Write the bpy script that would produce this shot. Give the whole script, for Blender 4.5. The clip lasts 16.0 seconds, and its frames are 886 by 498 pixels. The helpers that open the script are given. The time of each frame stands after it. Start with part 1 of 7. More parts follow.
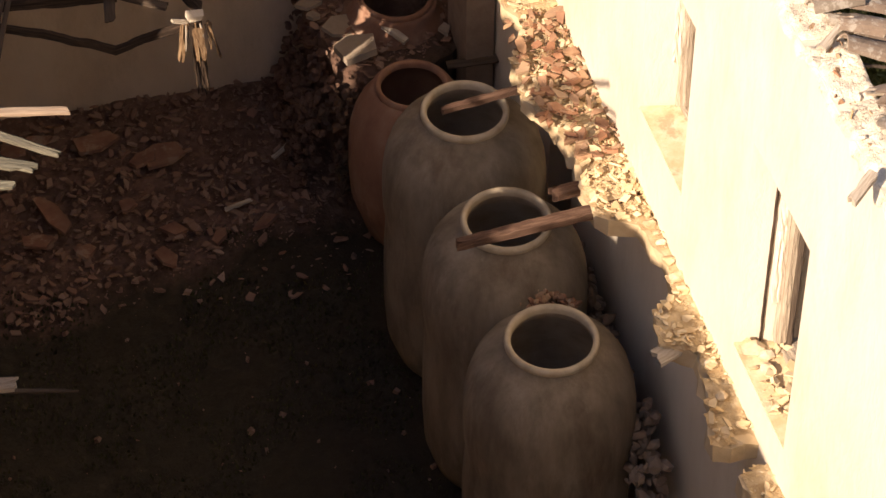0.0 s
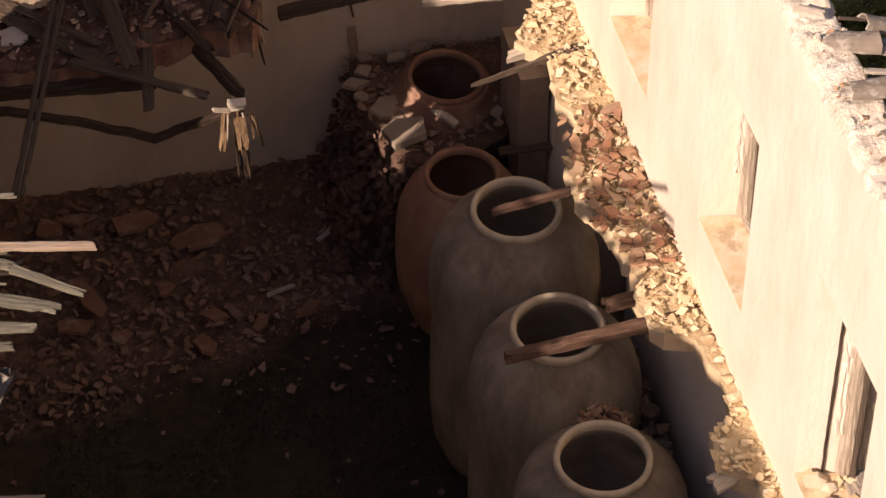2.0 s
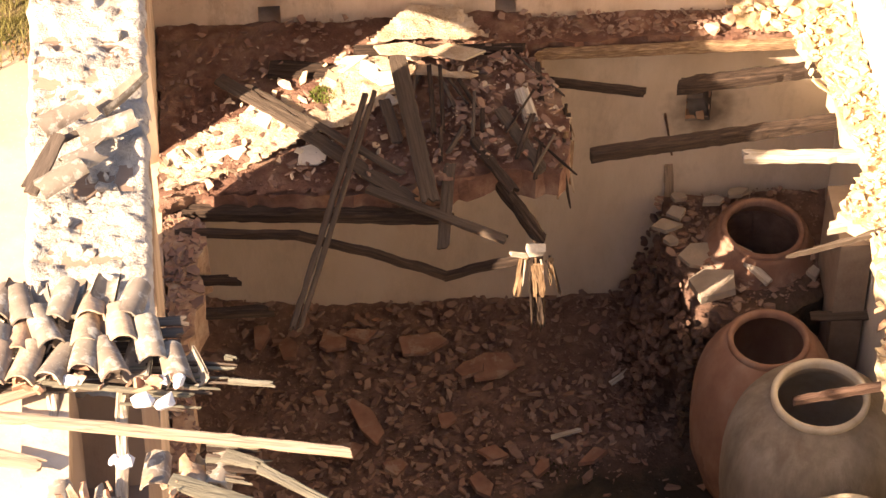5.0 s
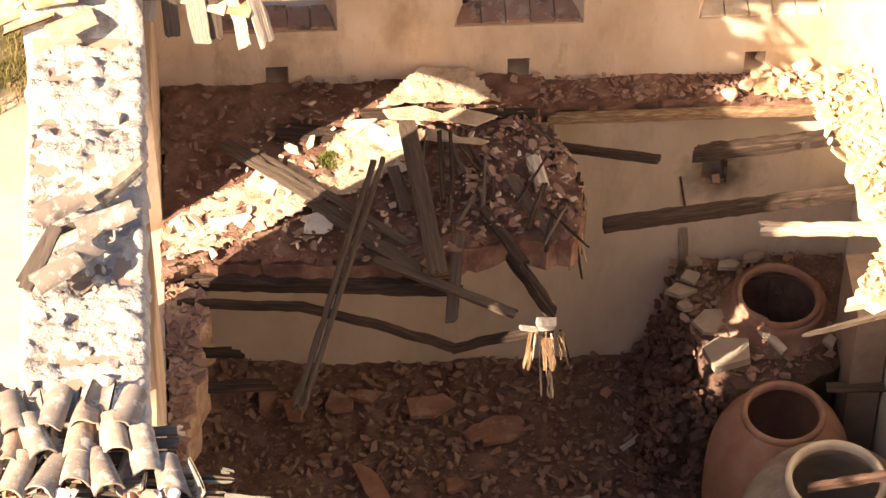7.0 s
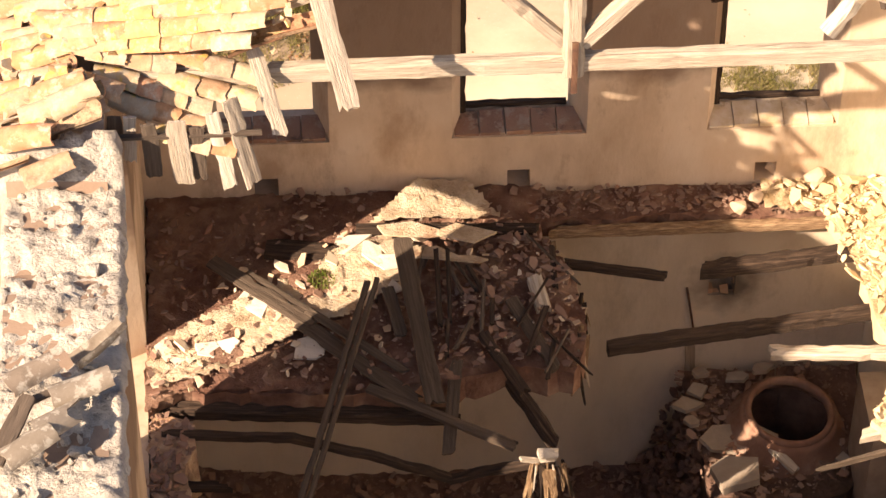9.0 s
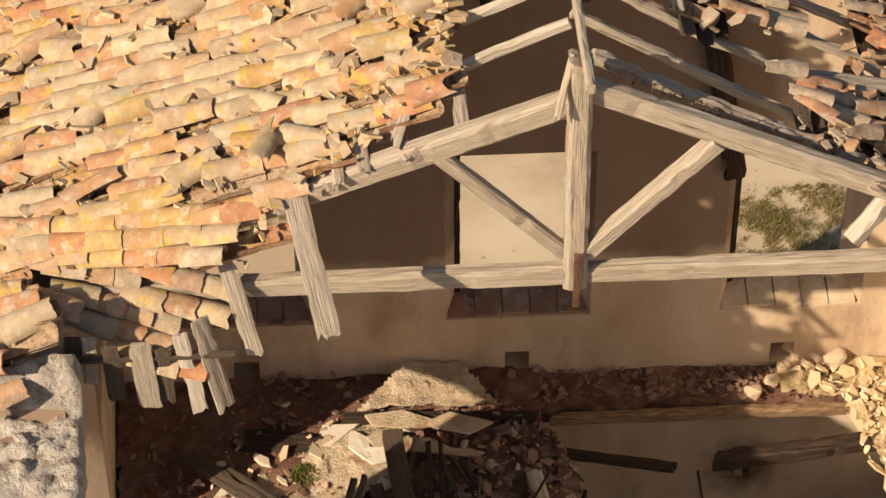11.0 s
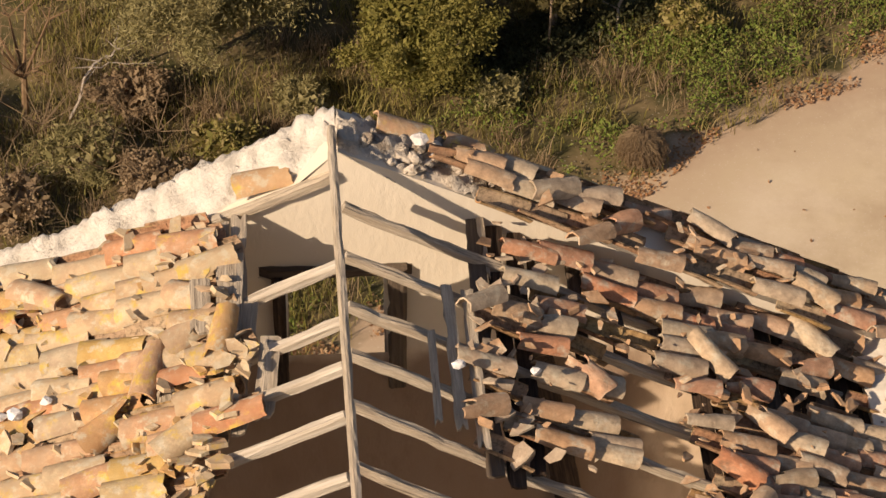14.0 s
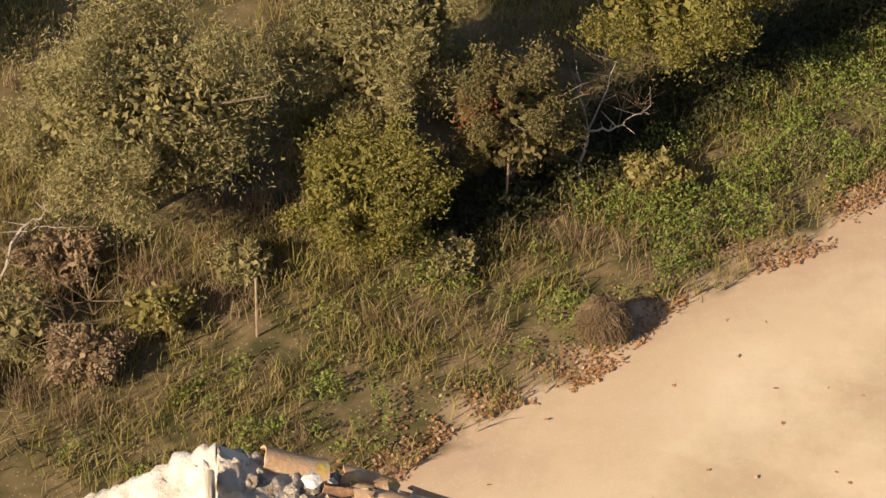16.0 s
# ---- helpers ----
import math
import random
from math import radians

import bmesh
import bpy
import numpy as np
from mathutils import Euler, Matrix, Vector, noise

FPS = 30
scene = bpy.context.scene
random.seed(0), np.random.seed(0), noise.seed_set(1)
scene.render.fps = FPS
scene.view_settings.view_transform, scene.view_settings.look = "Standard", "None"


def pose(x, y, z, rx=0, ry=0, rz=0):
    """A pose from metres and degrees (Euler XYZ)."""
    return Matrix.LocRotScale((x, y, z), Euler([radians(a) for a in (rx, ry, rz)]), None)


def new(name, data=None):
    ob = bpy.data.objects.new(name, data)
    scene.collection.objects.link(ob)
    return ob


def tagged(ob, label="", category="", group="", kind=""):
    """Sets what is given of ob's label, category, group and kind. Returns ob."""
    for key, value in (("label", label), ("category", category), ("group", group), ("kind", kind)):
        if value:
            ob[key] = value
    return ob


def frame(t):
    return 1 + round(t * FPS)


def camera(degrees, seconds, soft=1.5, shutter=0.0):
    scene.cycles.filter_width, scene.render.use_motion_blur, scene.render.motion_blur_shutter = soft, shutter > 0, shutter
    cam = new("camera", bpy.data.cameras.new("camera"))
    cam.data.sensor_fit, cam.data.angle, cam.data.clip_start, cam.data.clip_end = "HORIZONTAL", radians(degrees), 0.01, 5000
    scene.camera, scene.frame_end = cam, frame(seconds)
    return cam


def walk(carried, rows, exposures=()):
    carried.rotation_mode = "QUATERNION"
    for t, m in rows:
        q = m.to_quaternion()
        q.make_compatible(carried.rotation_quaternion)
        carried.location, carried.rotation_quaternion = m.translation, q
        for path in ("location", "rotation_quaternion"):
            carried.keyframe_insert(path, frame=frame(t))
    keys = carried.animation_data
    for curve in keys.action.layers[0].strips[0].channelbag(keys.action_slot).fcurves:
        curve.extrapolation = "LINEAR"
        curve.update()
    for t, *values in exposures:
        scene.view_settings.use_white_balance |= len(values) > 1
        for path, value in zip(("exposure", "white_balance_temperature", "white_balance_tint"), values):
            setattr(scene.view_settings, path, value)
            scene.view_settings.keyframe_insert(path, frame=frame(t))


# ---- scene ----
# ------------------------------------------------------------------ camera
cam = camera(17.67, 16.0)
PATH = [
    (0, 0.769, -26.268, 19.379, -44.826, -13.773, 0.427),
    (0.5, 0.850, -25.952, 19.382, -44.892, -13.767, 0.390),
    (1, 0.957, -25.568, 19.355, -44.902, -13.756, 0.340),
    (1.5, 1.081, -25.126, 19.336, -44.936, -13.680, 0.308),
    (2, 1.193, -24.712, 19.312, -44.933, -12.220, 0.166),
    (2.5, 1.309, -24.292, 19.295, -44.932, -9.419, 0.052),
    (3, 1.422, -23.895, 19.275, -44.890, -8.944, -0.078),
    (3.5, 1.520, -23.517, 19.246, -44.865, -8.955, -0.086),
    (4, 1.613, -23.207, 19.225, -44.843, -8.907, -0.206),
    (4.5, 1.686, -22.892, 19.196, -44.765, -6.740, -0.314),
    (5, 1.743, -22.583, 19.153, -44.674, -3.150, -0.366),
    (5.2, 1.763, -22.464, 19.146, -44.664, -2.611, -0.348),
    (7.3, 1.880, -21.375, 19.354, -45.051, -2.721, -0.073),
    (7.5, 1.891, -21.249, 19.361, -45.049, -2.718, -0.160),
    (8, 1.921, -20.872, 19.347, -45.063, -2.710, -0.187),
    (8.5, 1.963, -20.397, 19.365, -45.150, -2.690, -0.157),
    (8.7, 1.965, -20.181, 19.371, -45.193, -2.739, -0.062),
    (10.8, 2.134, -17.808, 19.056, -44.608, -2.743, -0.160),
    (11, 2.175, -17.573, 19.000, -44.464, -2.642, -0.226),
    (11.5, 2.213, -16.920, 18.905, -44.287, -2.655, -0.195),
    (12, 2.285, -16.330, 18.845, -44.065, -2.694, -0.189),
    (12.5, 2.476, -15.652, 18.797, -43.925, -2.908, 0.035),
    (13, 2.840, -14.968, 18.752, -43.807, -3.224, 0.362),
    (13.5, 3.299, -14.280, 18.718, -43.682, -3.198, 0.241),
    (14, 3.659, -13.582, 18.696, -43.626, -3.229, 0.153),
    (14.5, 3.962, -12.835, 18.676, -43.567, -3.217, 0.092),
    (15, 4.153, -12.118, 18.672, -43.520, -3.212, 0.077),
    (15.5, 4.290, -11.393, 18.645, -43.445, -3.255, 0.078),
    (16, 4.405, -10.719, 18.652, -43.406, -3.262, 0.169),
]
walk(cam, [(t, pose(x, y, z, 90 + p, 0, yaw) @ pose(0, 0, 0, 0, 0, roll)) for t, x, y, z, p, yaw, roll in PATH],
     exposures=[(0, 0.80, 6420, 22.5), (1.0, 0.55, 6270, 26), (1.5, 0.36, 6180, 28), (2.0, 0.41, 6230, 30), (2.5, 1.36, 7200, 24), (3.0, 1.99, 6800, 24), (4.0, 1.78, 6650, 24), (5.2, 2.06, 6780, 24), (7.4, 1.86, 6450, 22), (8.7, 1.44, 6550, 23), (10.8, 0.40, 6430, 16), (11.4, 0.12, 6530, 17), (12, -0.06, 6640, 18), (13, -0.06, 6680, 19), (13.6, 0.14, 6600, 19), (15, 0.47, 6460, 17), (16, 0.67, 6410, 16)])

# ------------------------------------------------------------------ light
SUN = Vector((1.0, 0.75, -0.80)).normalized()
w = bpy.data.worlds.new("sky")
scene.world = w
w.use_nodes = True
sky = w.node_tree.nodes.new("ShaderNodeTexSky")
sky.sky_type, sky.sun_disc = 'NISHITA', False
sky.sun_elevation, sky.sun_rotation = radians(32.6), radians(233)
sky.dust_density = 2.0
w.node_tree.links.new(sky.outputs[0], w.node_tree.nodes["Background"].inputs[0])
w.node_tree.nodes["Background"].inputs[1].default_value = 0.064
lamp = bpy.data.lights.new("sun", 'SUN')
lamp.energy, lamp.angle, lamp.color = 5.0, radians(0.55), (1.0, 0.83, 0.60)
sun = new("sun", lamp)
sun.rotation_mode = 'QUATERNION'
sun.rotation_quaternion = SUN.to_track_quat('-Z', 'Y')

# ------------------------------------------------------------------ materials
def mk(name, cols, scale=3.0, stretch=(1, 1, 1), coords="world", rough=0.9, bump=0.25, bscale=30.0, stain=None, stain_scale=0.7, stain_at=0.55,
       rnd=None, rndcols=None, rndmix=0.6, detail=8.0, bdist=0.02, stain2=None, stain2_scale=5.0, stain2_at=.6, soft=.06, grain=None):
    m = bpy.data.materials.new(name)
    m.use_nodes = True
    nt = m.node_tree
    N, L = nt.nodes, nt.links
    bs = N["Principled BSDF"]
    bs.inputs["Roughness"].default_value = rough
    bs.inputs["Specular IOR Level"].default_value = 0.25
    if coords == "world":
        src = N.new("ShaderNodeNewGeometry").outputs["Position"]
    else:
        src = N.new("ShaderNodeTexCoord").outputs["Object"]
        oi = N.new("ShaderNodeObjectInfo")
        mul = N.new("ShaderNodeMath"); mul.operation = 'MULTIPLY'; mul.inputs[1].default_value = 37.0
        L.new(oi.outputs["Random"], mul.inputs[0])
        add = N.new("ShaderNodeVectorMath"); add.operation = 'ADD'
        L.new(src, add.inputs[0]); L.new(mul.outputs[0], add.inputs[1])
        src = add.outputs[0]
    mp = N.new("ShaderNodeMapping")
    mp.inputs["Scale"].default_value = stretch
    L.new(src, mp.inputs["Vector"])
    def noise_node(sc, de=detail, ro=0.6):
        n = N.new("ShaderNodeTexNoise")
        n.inputs["Scale"].default_value, n.inputs["Detail"].default_value, n.inputs["Roughness"].default_value = sc, de, ro
        L.new(mp.outputs[0], n.inputs["Vector"])
        return n.outputs[0]
    def ramp(fac, cs, lo=0.3, hi=0.7):
        r = N.new("ShaderNodeValToRGB")
        e = r.color_ramp.elements
        while len(e) < len(cs):
            e.new(0.5)
        for i, c in enumerate(cs):
            e[i].position = lo + (hi - lo) * i / max(1, len(cs) - 1)
            e[i].color = (*c, 1)
        L.new(fac, r.inputs[0])
        return r.outputs[0]
    def mix(f, a, b, kind='MIX'):
        x = N.new("ShaderNodeMix"); x.data_type, x.blend_type = 'RGBA', kind
        if isinstance(f, float):
            x.inputs[0].default_value = f
        else:
            L.new(f, x.inputs[0])
        L.new(a, x.inputs[6]); L.new(b, x.inputs[7])
        return x.outputs[2]
    col = ramp(noise_node(scale), cols)
    if rnd:
        rs = N.new("ShaderNodeObjectInfo").outputs["Random"] if rnd == "object" else N.new("ShaderNodeNewGeometry").outputs["Random Per Island"]
        col = mix(rndmix, col, ramp(rs, rndcols, 0.0, 1.0))
    if stain:
        st = N.new("ShaderNodeRGB"); st.outputs[0].default_value = (*stain, 1)
        f = ramp(noise_node(stain_scale, 6.0, 0.7), [(0, 0, 0), (1, 1, 1)], stain_at, stain_at + soft)
        fm = N.new("ShaderNodeMath"); fm.operation = 'MULTIPLY'; fm.inputs[1].default_value = 0.75
        L.new(f, fm.inputs[0])
        col = mix(fm.outputs[0], col, st.outputs[0])
    if stain2:
        s2 = N.new("ShaderNodeRGB"); s2.outputs[0].default_value = (*stain2, 1)
        sh = N.new("ShaderNodeVectorMath"); sh.operation = 'ADD'; sh.inputs[1].default_value = (7.3, 2.9, 5.1)
        L.new(mp.outputs[0], sh.inputs[0])
        n2 = N.new("ShaderNodeTexNoise"); n2.inputs["Scale"].default_value, n2.inputs["Detail"].default_value, n2.inputs["Roughness"].default_value = stain2_scale, 7.0, .7
        L.new(sh.outputs[0], n2.inputs["Vector"])
        col = mix(ramp(n2.outputs[0], [(0, 0, 0), (.85, .85, .85)], stain2_at, stain2_at + soft + .02), col, s2.outputs[0])
    if grain:
        # fine dirt in the pores
        col = mix(1.0, col, ramp(noise_node(grain[0], 5.0, .75), [(grain[1],) * 3, (.9, .9, .9), (1.12, 1.12, 1.12)], .36, .62), 'MULTIPLY')
    L.new(col, bs.inputs["Base Color"])
    if bump:
        b = N.new("ShaderNodeBump")
        b.inputs["Strength"].default_value, b.inputs["Distance"].default_value = bump, bdist
        L.new(noise_node(bscale, 6.0, 0.65), b.inputs["Height"])
        L.new(b.outputs[0], bs.inputs["Normal"])
    return m

PLASTER = mk("aged_plaster", [(.46, .335, .22), (.60, .46, .315), (.68, .55, .40)], 1.6, (1, 1, .45), soft=.16, stain=(.38, .26, .16), stain_scale=1.3, stain_at=.52, stain2=(.27, .185, .12), stain2_scale=1.9, stain2_at=.56, bump=.35, bscale=12, bdist=.025)
def soot(m, at, size):
    """A burnt patch round a hole in the plaster, with the hole's inner shade painted dark too."""
    N, L = m.node_tree.nodes, m.node_tree.links
    bs = N["Principled BSDF"]
    old = bs.inputs["Base Color"].links[0].from_socket
    geo = N.new("ShaderNodeNewGeometry")
    d = N.new("ShaderNodeVectorMath"); d.operation = 'DISTANCE'; d.inputs[1].default_value = at
    nz = N.new("ShaderNodeTexNoise"); nz.inputs["Scale"].default_value, nz.inputs["Detail"].default_value = 5.0, 8.0
    L.new(geo.outputs["Position"], d.inputs[0]); L.new(geo.outputs["Position"], nz.inputs["Vector"])
    ma = N.new("ShaderNodeMath"); ma.operation = 'MULTIPLY_ADD'; ma.inputs[1].default_value = .9 * size
    L.new(nz.outputs[0], ma.inputs[0]); L.new(d.outputs["Value"], ma.inputs[2])
    mr = N.new("ShaderNodeMapRange"); mr.inputs[1].default_value, mr.inputs[2].default_value, mr.inputs[3].default_value, mr.inputs[4].default_value = .75 * size, 1.5 * size, .85, 0
    L.new(ma.outputs[0], mr.inputs[0])
    x = N.new("ShaderNodeMix"); x.data_type = 'RGBA'; x.inputs[7].default_value = (.07, .05, .035, 1)
    L.new(mr.outputs[0], x.inputs[0]); L.new(old, x.inputs[6])
    L.new(x.outputs[2], bs.inputs["Base Color"])

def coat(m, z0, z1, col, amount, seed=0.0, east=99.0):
    """A coat of wash, smoke or painted shade on the plaster between two heights, with a ragged edge."""
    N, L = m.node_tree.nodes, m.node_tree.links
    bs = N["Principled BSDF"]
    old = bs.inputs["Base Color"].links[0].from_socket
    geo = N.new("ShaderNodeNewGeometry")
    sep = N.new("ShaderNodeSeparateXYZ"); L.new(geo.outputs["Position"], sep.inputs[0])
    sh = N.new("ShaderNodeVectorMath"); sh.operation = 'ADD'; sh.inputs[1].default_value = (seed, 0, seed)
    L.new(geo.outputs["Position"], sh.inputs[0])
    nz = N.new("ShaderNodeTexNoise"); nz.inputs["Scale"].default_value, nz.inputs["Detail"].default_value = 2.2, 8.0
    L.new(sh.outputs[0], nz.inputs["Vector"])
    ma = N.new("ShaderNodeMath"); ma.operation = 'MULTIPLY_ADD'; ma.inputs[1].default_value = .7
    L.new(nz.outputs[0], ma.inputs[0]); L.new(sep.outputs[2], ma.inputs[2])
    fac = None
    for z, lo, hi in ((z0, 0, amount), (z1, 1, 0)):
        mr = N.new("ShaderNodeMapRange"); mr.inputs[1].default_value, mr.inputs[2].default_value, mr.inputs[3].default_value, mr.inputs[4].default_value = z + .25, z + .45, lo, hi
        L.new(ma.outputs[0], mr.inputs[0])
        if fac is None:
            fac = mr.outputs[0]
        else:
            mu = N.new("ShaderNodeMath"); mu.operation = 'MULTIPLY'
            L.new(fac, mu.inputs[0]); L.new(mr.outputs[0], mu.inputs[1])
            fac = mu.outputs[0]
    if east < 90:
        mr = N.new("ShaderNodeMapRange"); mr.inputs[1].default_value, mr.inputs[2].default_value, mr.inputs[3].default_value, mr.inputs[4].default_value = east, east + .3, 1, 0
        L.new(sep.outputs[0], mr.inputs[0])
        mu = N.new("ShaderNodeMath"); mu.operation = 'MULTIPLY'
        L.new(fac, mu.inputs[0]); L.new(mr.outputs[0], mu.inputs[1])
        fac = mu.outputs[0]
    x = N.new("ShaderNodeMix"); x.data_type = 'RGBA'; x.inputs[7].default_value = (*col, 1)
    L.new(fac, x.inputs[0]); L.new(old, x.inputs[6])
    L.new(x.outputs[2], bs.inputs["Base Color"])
coat(PLASTER, -9.0, -.1, (.64, .54, .40), .5, 3.0)
# Smoke brown deepened to paint shade under the roof, stopping short of the sunlit patch.
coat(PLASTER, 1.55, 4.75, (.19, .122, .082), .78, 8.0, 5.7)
coat(PLASTER, 4.85, 20.0, (.69, .615, .48), .9)
# Soot stain; it also paints the shallow hole dark inside, as deep shade would.
soot(PLASTER, (5.80, .02, -1.28), .46)
VERGE = mk("dirty_mortar", [(.44, .37, .28), (.64, .57, .46), (.76, .70, .59)], 5, rnd="object", rndcols=[(.58, .50, .39), (.46, .37, .27), (.68, .61, .50)], rndmix=.5, stain=(.24, .18, .12), stain_scale=4, stain_at=.52, bump=.9, bscale=22, bdist=.04)
PALE = mk("pale_plaster", [(.66, .57, .44), (.74, .655, .52), (.79, .715, .585)], 1.2, (1, 1, .5), soft=.2, stain=(.68, .58, .44), stain_scale=.9, stain_at=.55, stain2=(.62, .47, .28), stain2_scale=1.1, stain2_at=.66, bump=.5, bscale=9, bdist=.03)
LIME = mk("lime_rubble", [(.58, .49, .36), (.76, .67, .52), (.84, .77, .63)], 5, stain=(.40, .33, .25), stain_scale=3, stain_at=.6, bump=.9, bscale=22, bdist=.04)
GABLELIME = mk("gable_lime", [(.42, .375, .305), (.58, .53, .445), (.68, .635, .55)], 5, soft=.12, stain=(.34, .29, .225), stain_scale=9, stain_at=.6, bump=.8, bscale=24, bdist=.03)
WORNLIME = mk("worn_lime", [(.38, .33, .26), (.52, .46, .37), (.64, .58, .47)], 5, soft=.1, stain=(.30, .25, .19), stain_scale=3, stain_at=.57, bump=1.0, bscale=22, bdist=.05)
MASONRY = mk("broken_masonry", [(.30, .17, .10), (.46, .30, .18), (.58, .44, .29)], 7, bump=.9, bscale=25, bdist=.04)
TILECOLS = [(.50, .38, .23), (.54, .455, .31), (.50, .28, .125), (.53, .355, .10), (.41, .355, .25), (.52, .225, .10), (.52, .42, .275), (.44, .17, .08), (.56, .465, .305), (.46, .315, .185)]
TILE = mk("clay_tile", [(.42, .19, .085), (.52, .34, .17), (.56, .46, .30)], 11, coords="object", rnd="object", rndcols=TILECOLS, rndmix=.7,
          soft=.07, stain=(.55, .48, .34), stain_scale=8, stain_at=.53, stain2=(.61, .42, .08), stain2_scale=5, stain2_at=.56, bump=.5, bscale=40, bdist=.012, grain=(6, .82))
TILEGREY = mk("lichened_tile", [(.22, .13, .08), (.36, .25, .15), (.46, .37, .25)], 9, coords="object", rnd="object",
              rndcols=[(.58, .22, .10), (.50, .36, .22), (.56, .45, .30), (.44, .35, .25), (.60, .33, .15), (.38, .26, .17), (.52, .42, .29), (.54, .28, .16), (.42, .20, .12)], rndmix=.7, soft=.12,
              stain=(.54, .47, .34), stain_scale=7, stain_at=.52, stain2=(.20, .145, .095), stain2_scale=5, stain2_at=.57, bump=.6, bscale=34, bdist=.012, grain=(8, .68))
TILEASH = mk("ashen_tile", [(.15, .115, .082), (.23, .185, .135), (.31, .26, .195)], 8, coords="object", rnd="object", rndcols=[(.28, .185, .125), (.24, .20, .145), (.31, .26, .195), (.20, .155, .115)], rndmix=.5,
             stain=(.44, .40, .32), stain_scale=9, stain_at=.52, stain2=(.16, .125, .09), stain2_scale=6, stain2_at=.57, bump=.35, bscale=40, bdist=.008)
TILEBED = mk("channel_tile", [(.24, .13, .07), (.33, .20, .11), (.38, .28, .17)], 7, rnd="island", rndcols=TILECOLS, rndmix=.4, bump=.5, bscale=45, bdist=.012, grain=(24, .4))
WOOD = mk("weathered_wood", [(.29, .225, .155), (.39, .315, .225), (.47, .395, .295), (.56, .485, .37)], 3.0, (.45, 9, 9), coords="object", rnd="object",
          rndcols=[(.54, .46, .34), (.42, .345, .25), (.60, .505, .365)], rndmix=.3, bump=.6, bscale=9, bdist=.025, stain2=(.10, .072, .05), stain2_scale=2.6, stain2_at=.60, grain=(10, .74))
WOODDARK = mk("rotten_wood", [(.020, .013, .009), (.046, .030, .020), (.10, .066, .043)], 4.0, (.5, 12, 12), coords="object", bump=.6, bscale=7, bdist=.03, stain2=(.15, .105, .07), stain2_scale=2.2, stain2_at=.62)
WOODPALE = mk("split_wood", [(.30, .24, .17), (.50, .43, .33), (.62, .555, .45)], 3.5, (.6, 11, 11), coords="object", bump=.6, bscale=7, bdist=.025, stain2=(.16, .115, .075), stain2_scale=2.4, stain2_at=.62)
WOODMID = mk("old_board", [(.040, .028, .019), (.088, .064, .045), (.155, .118, .083)], 4.0, (.5, 12, 12), coords="object", rnd="object",
             rndcols=[(.14, .105, .074), (.085, .062, .042), (.17, .132, .095)], rndmix=.4, bump=.6, bscale=7, bdist=.02)
LICHENWOOD = mk("lichened_wood", [(.09, .08, .05), (.16, .145, .095), (.26, .24, .17)], 4.0, (.55, 8, 8), coords="object", rnd="object", rndcols=[(.20, .18, .12), (.14, .12, .085), (.24, .20, .14)], rndmix=.4, stain2=(.40, .38, .30), stain2_scale=4, stain2_at=.63, bump=.6, bscale=9, bdist=.03)
OLDPLANK = mk("plank_in_plaster", [(.26, .185, .12), (.34, .25, .165), (.42, .32, .22)], 4.0, (.6, 10, 10), coords="object", bump=.4, bscale=8, bdist=.02)
SPLIT = mk("torn_wood", [(.12, .068, .034), (.26, .165, .09), (.42, .30, .17)], 6.0, (1.3, 9, 9), coords="object", bump=.7, bscale=9, bdist=.03)
GREYSLAB = mk("grey_mortar", [(.20, .155, .11), (.29, .23, .165), (.37, .31, .23)], 6, rnd="object", rndcols=[(.34, .27, .20), (.42, .35, .27), (.30, .20, .14)], rndmix=.5, bump=.6, bscale=30)
DUST = mk("dusty_floor", [(.11, .052, .035), (.20, .105, .068), (.33, .215, .14)], 3.0, soft=.15, stain=(.25, .15, .10), stain_scale=1.3, stain_at=.52, bump=1.0, bscale=28, bdist=.03)
RUBBLE = mk("brick_rubble", [(.23, .125, .085), (.30, .17, .115), (.37, .235, .165)], 9, rnd="island",
            rndcols=[(.28, .15, .10), (.24, .145, .10), (.26, .18, .13), (.28, .175, .115), (.20, .125, .09), (.36, .265, .195), (.25, .165, .118), (.21, .14, .10)], rndmix=.7, bump=.5, bscale=40, bdist=.01)
BRICKS = mk("broken_tile_red", [(.24, .12, .07), (.34, .185, .105), (.44, .29, .175)], 8, rnd="island", rndcols=[(.36, .18, .095), (.26, .125, .075), (.44, .29, .165), (.20, .11, .07), (.52, .40, .26), (.30, .17, .10)], rndmix=.6, bump=.4, bscale=40, bdist=.01)
RUBBLEPALE = mk("plaster_rubble", [(.50, .36, .22), (.64, .51, .34), (.72, .61, .45)], 8, rnd="island",
                rndcols=[(.66, .53, .35), (.52, .32, .18), (.72, .63, .48), (.60, .44, .25), (.46, .31, .19)], rndmix=.6, bump=.3, bscale=40, bdist=.01)
RUBBLEPALE2 = mk("plaster_dust", [(.46, .33, .20), (.60, .47, .31), (.70, .59, .43)], 7, stain=(.38, .21, .12), stain_scale=4, stain_at=.58, bump=1.0, bscale=35, bdist=.03)
FLOORTILE = mk("terracotta_slab", [(.20, .105, .07), (.26, .14, .09), (.30, .19, .13)], 5, bump=.3, bscale=30, stain=(.34, .25, .18), stain_scale=3)
EARTH = mk("rubble_earth", [(.125, .074, .052), (.19, .112, .078), (.26, .158, .11)], 4, soft=.14, stain=(.24, .15, .105), stain_scale=2.6, stain_at=.55, bump=1.0, bscale=18, bdist=.05)
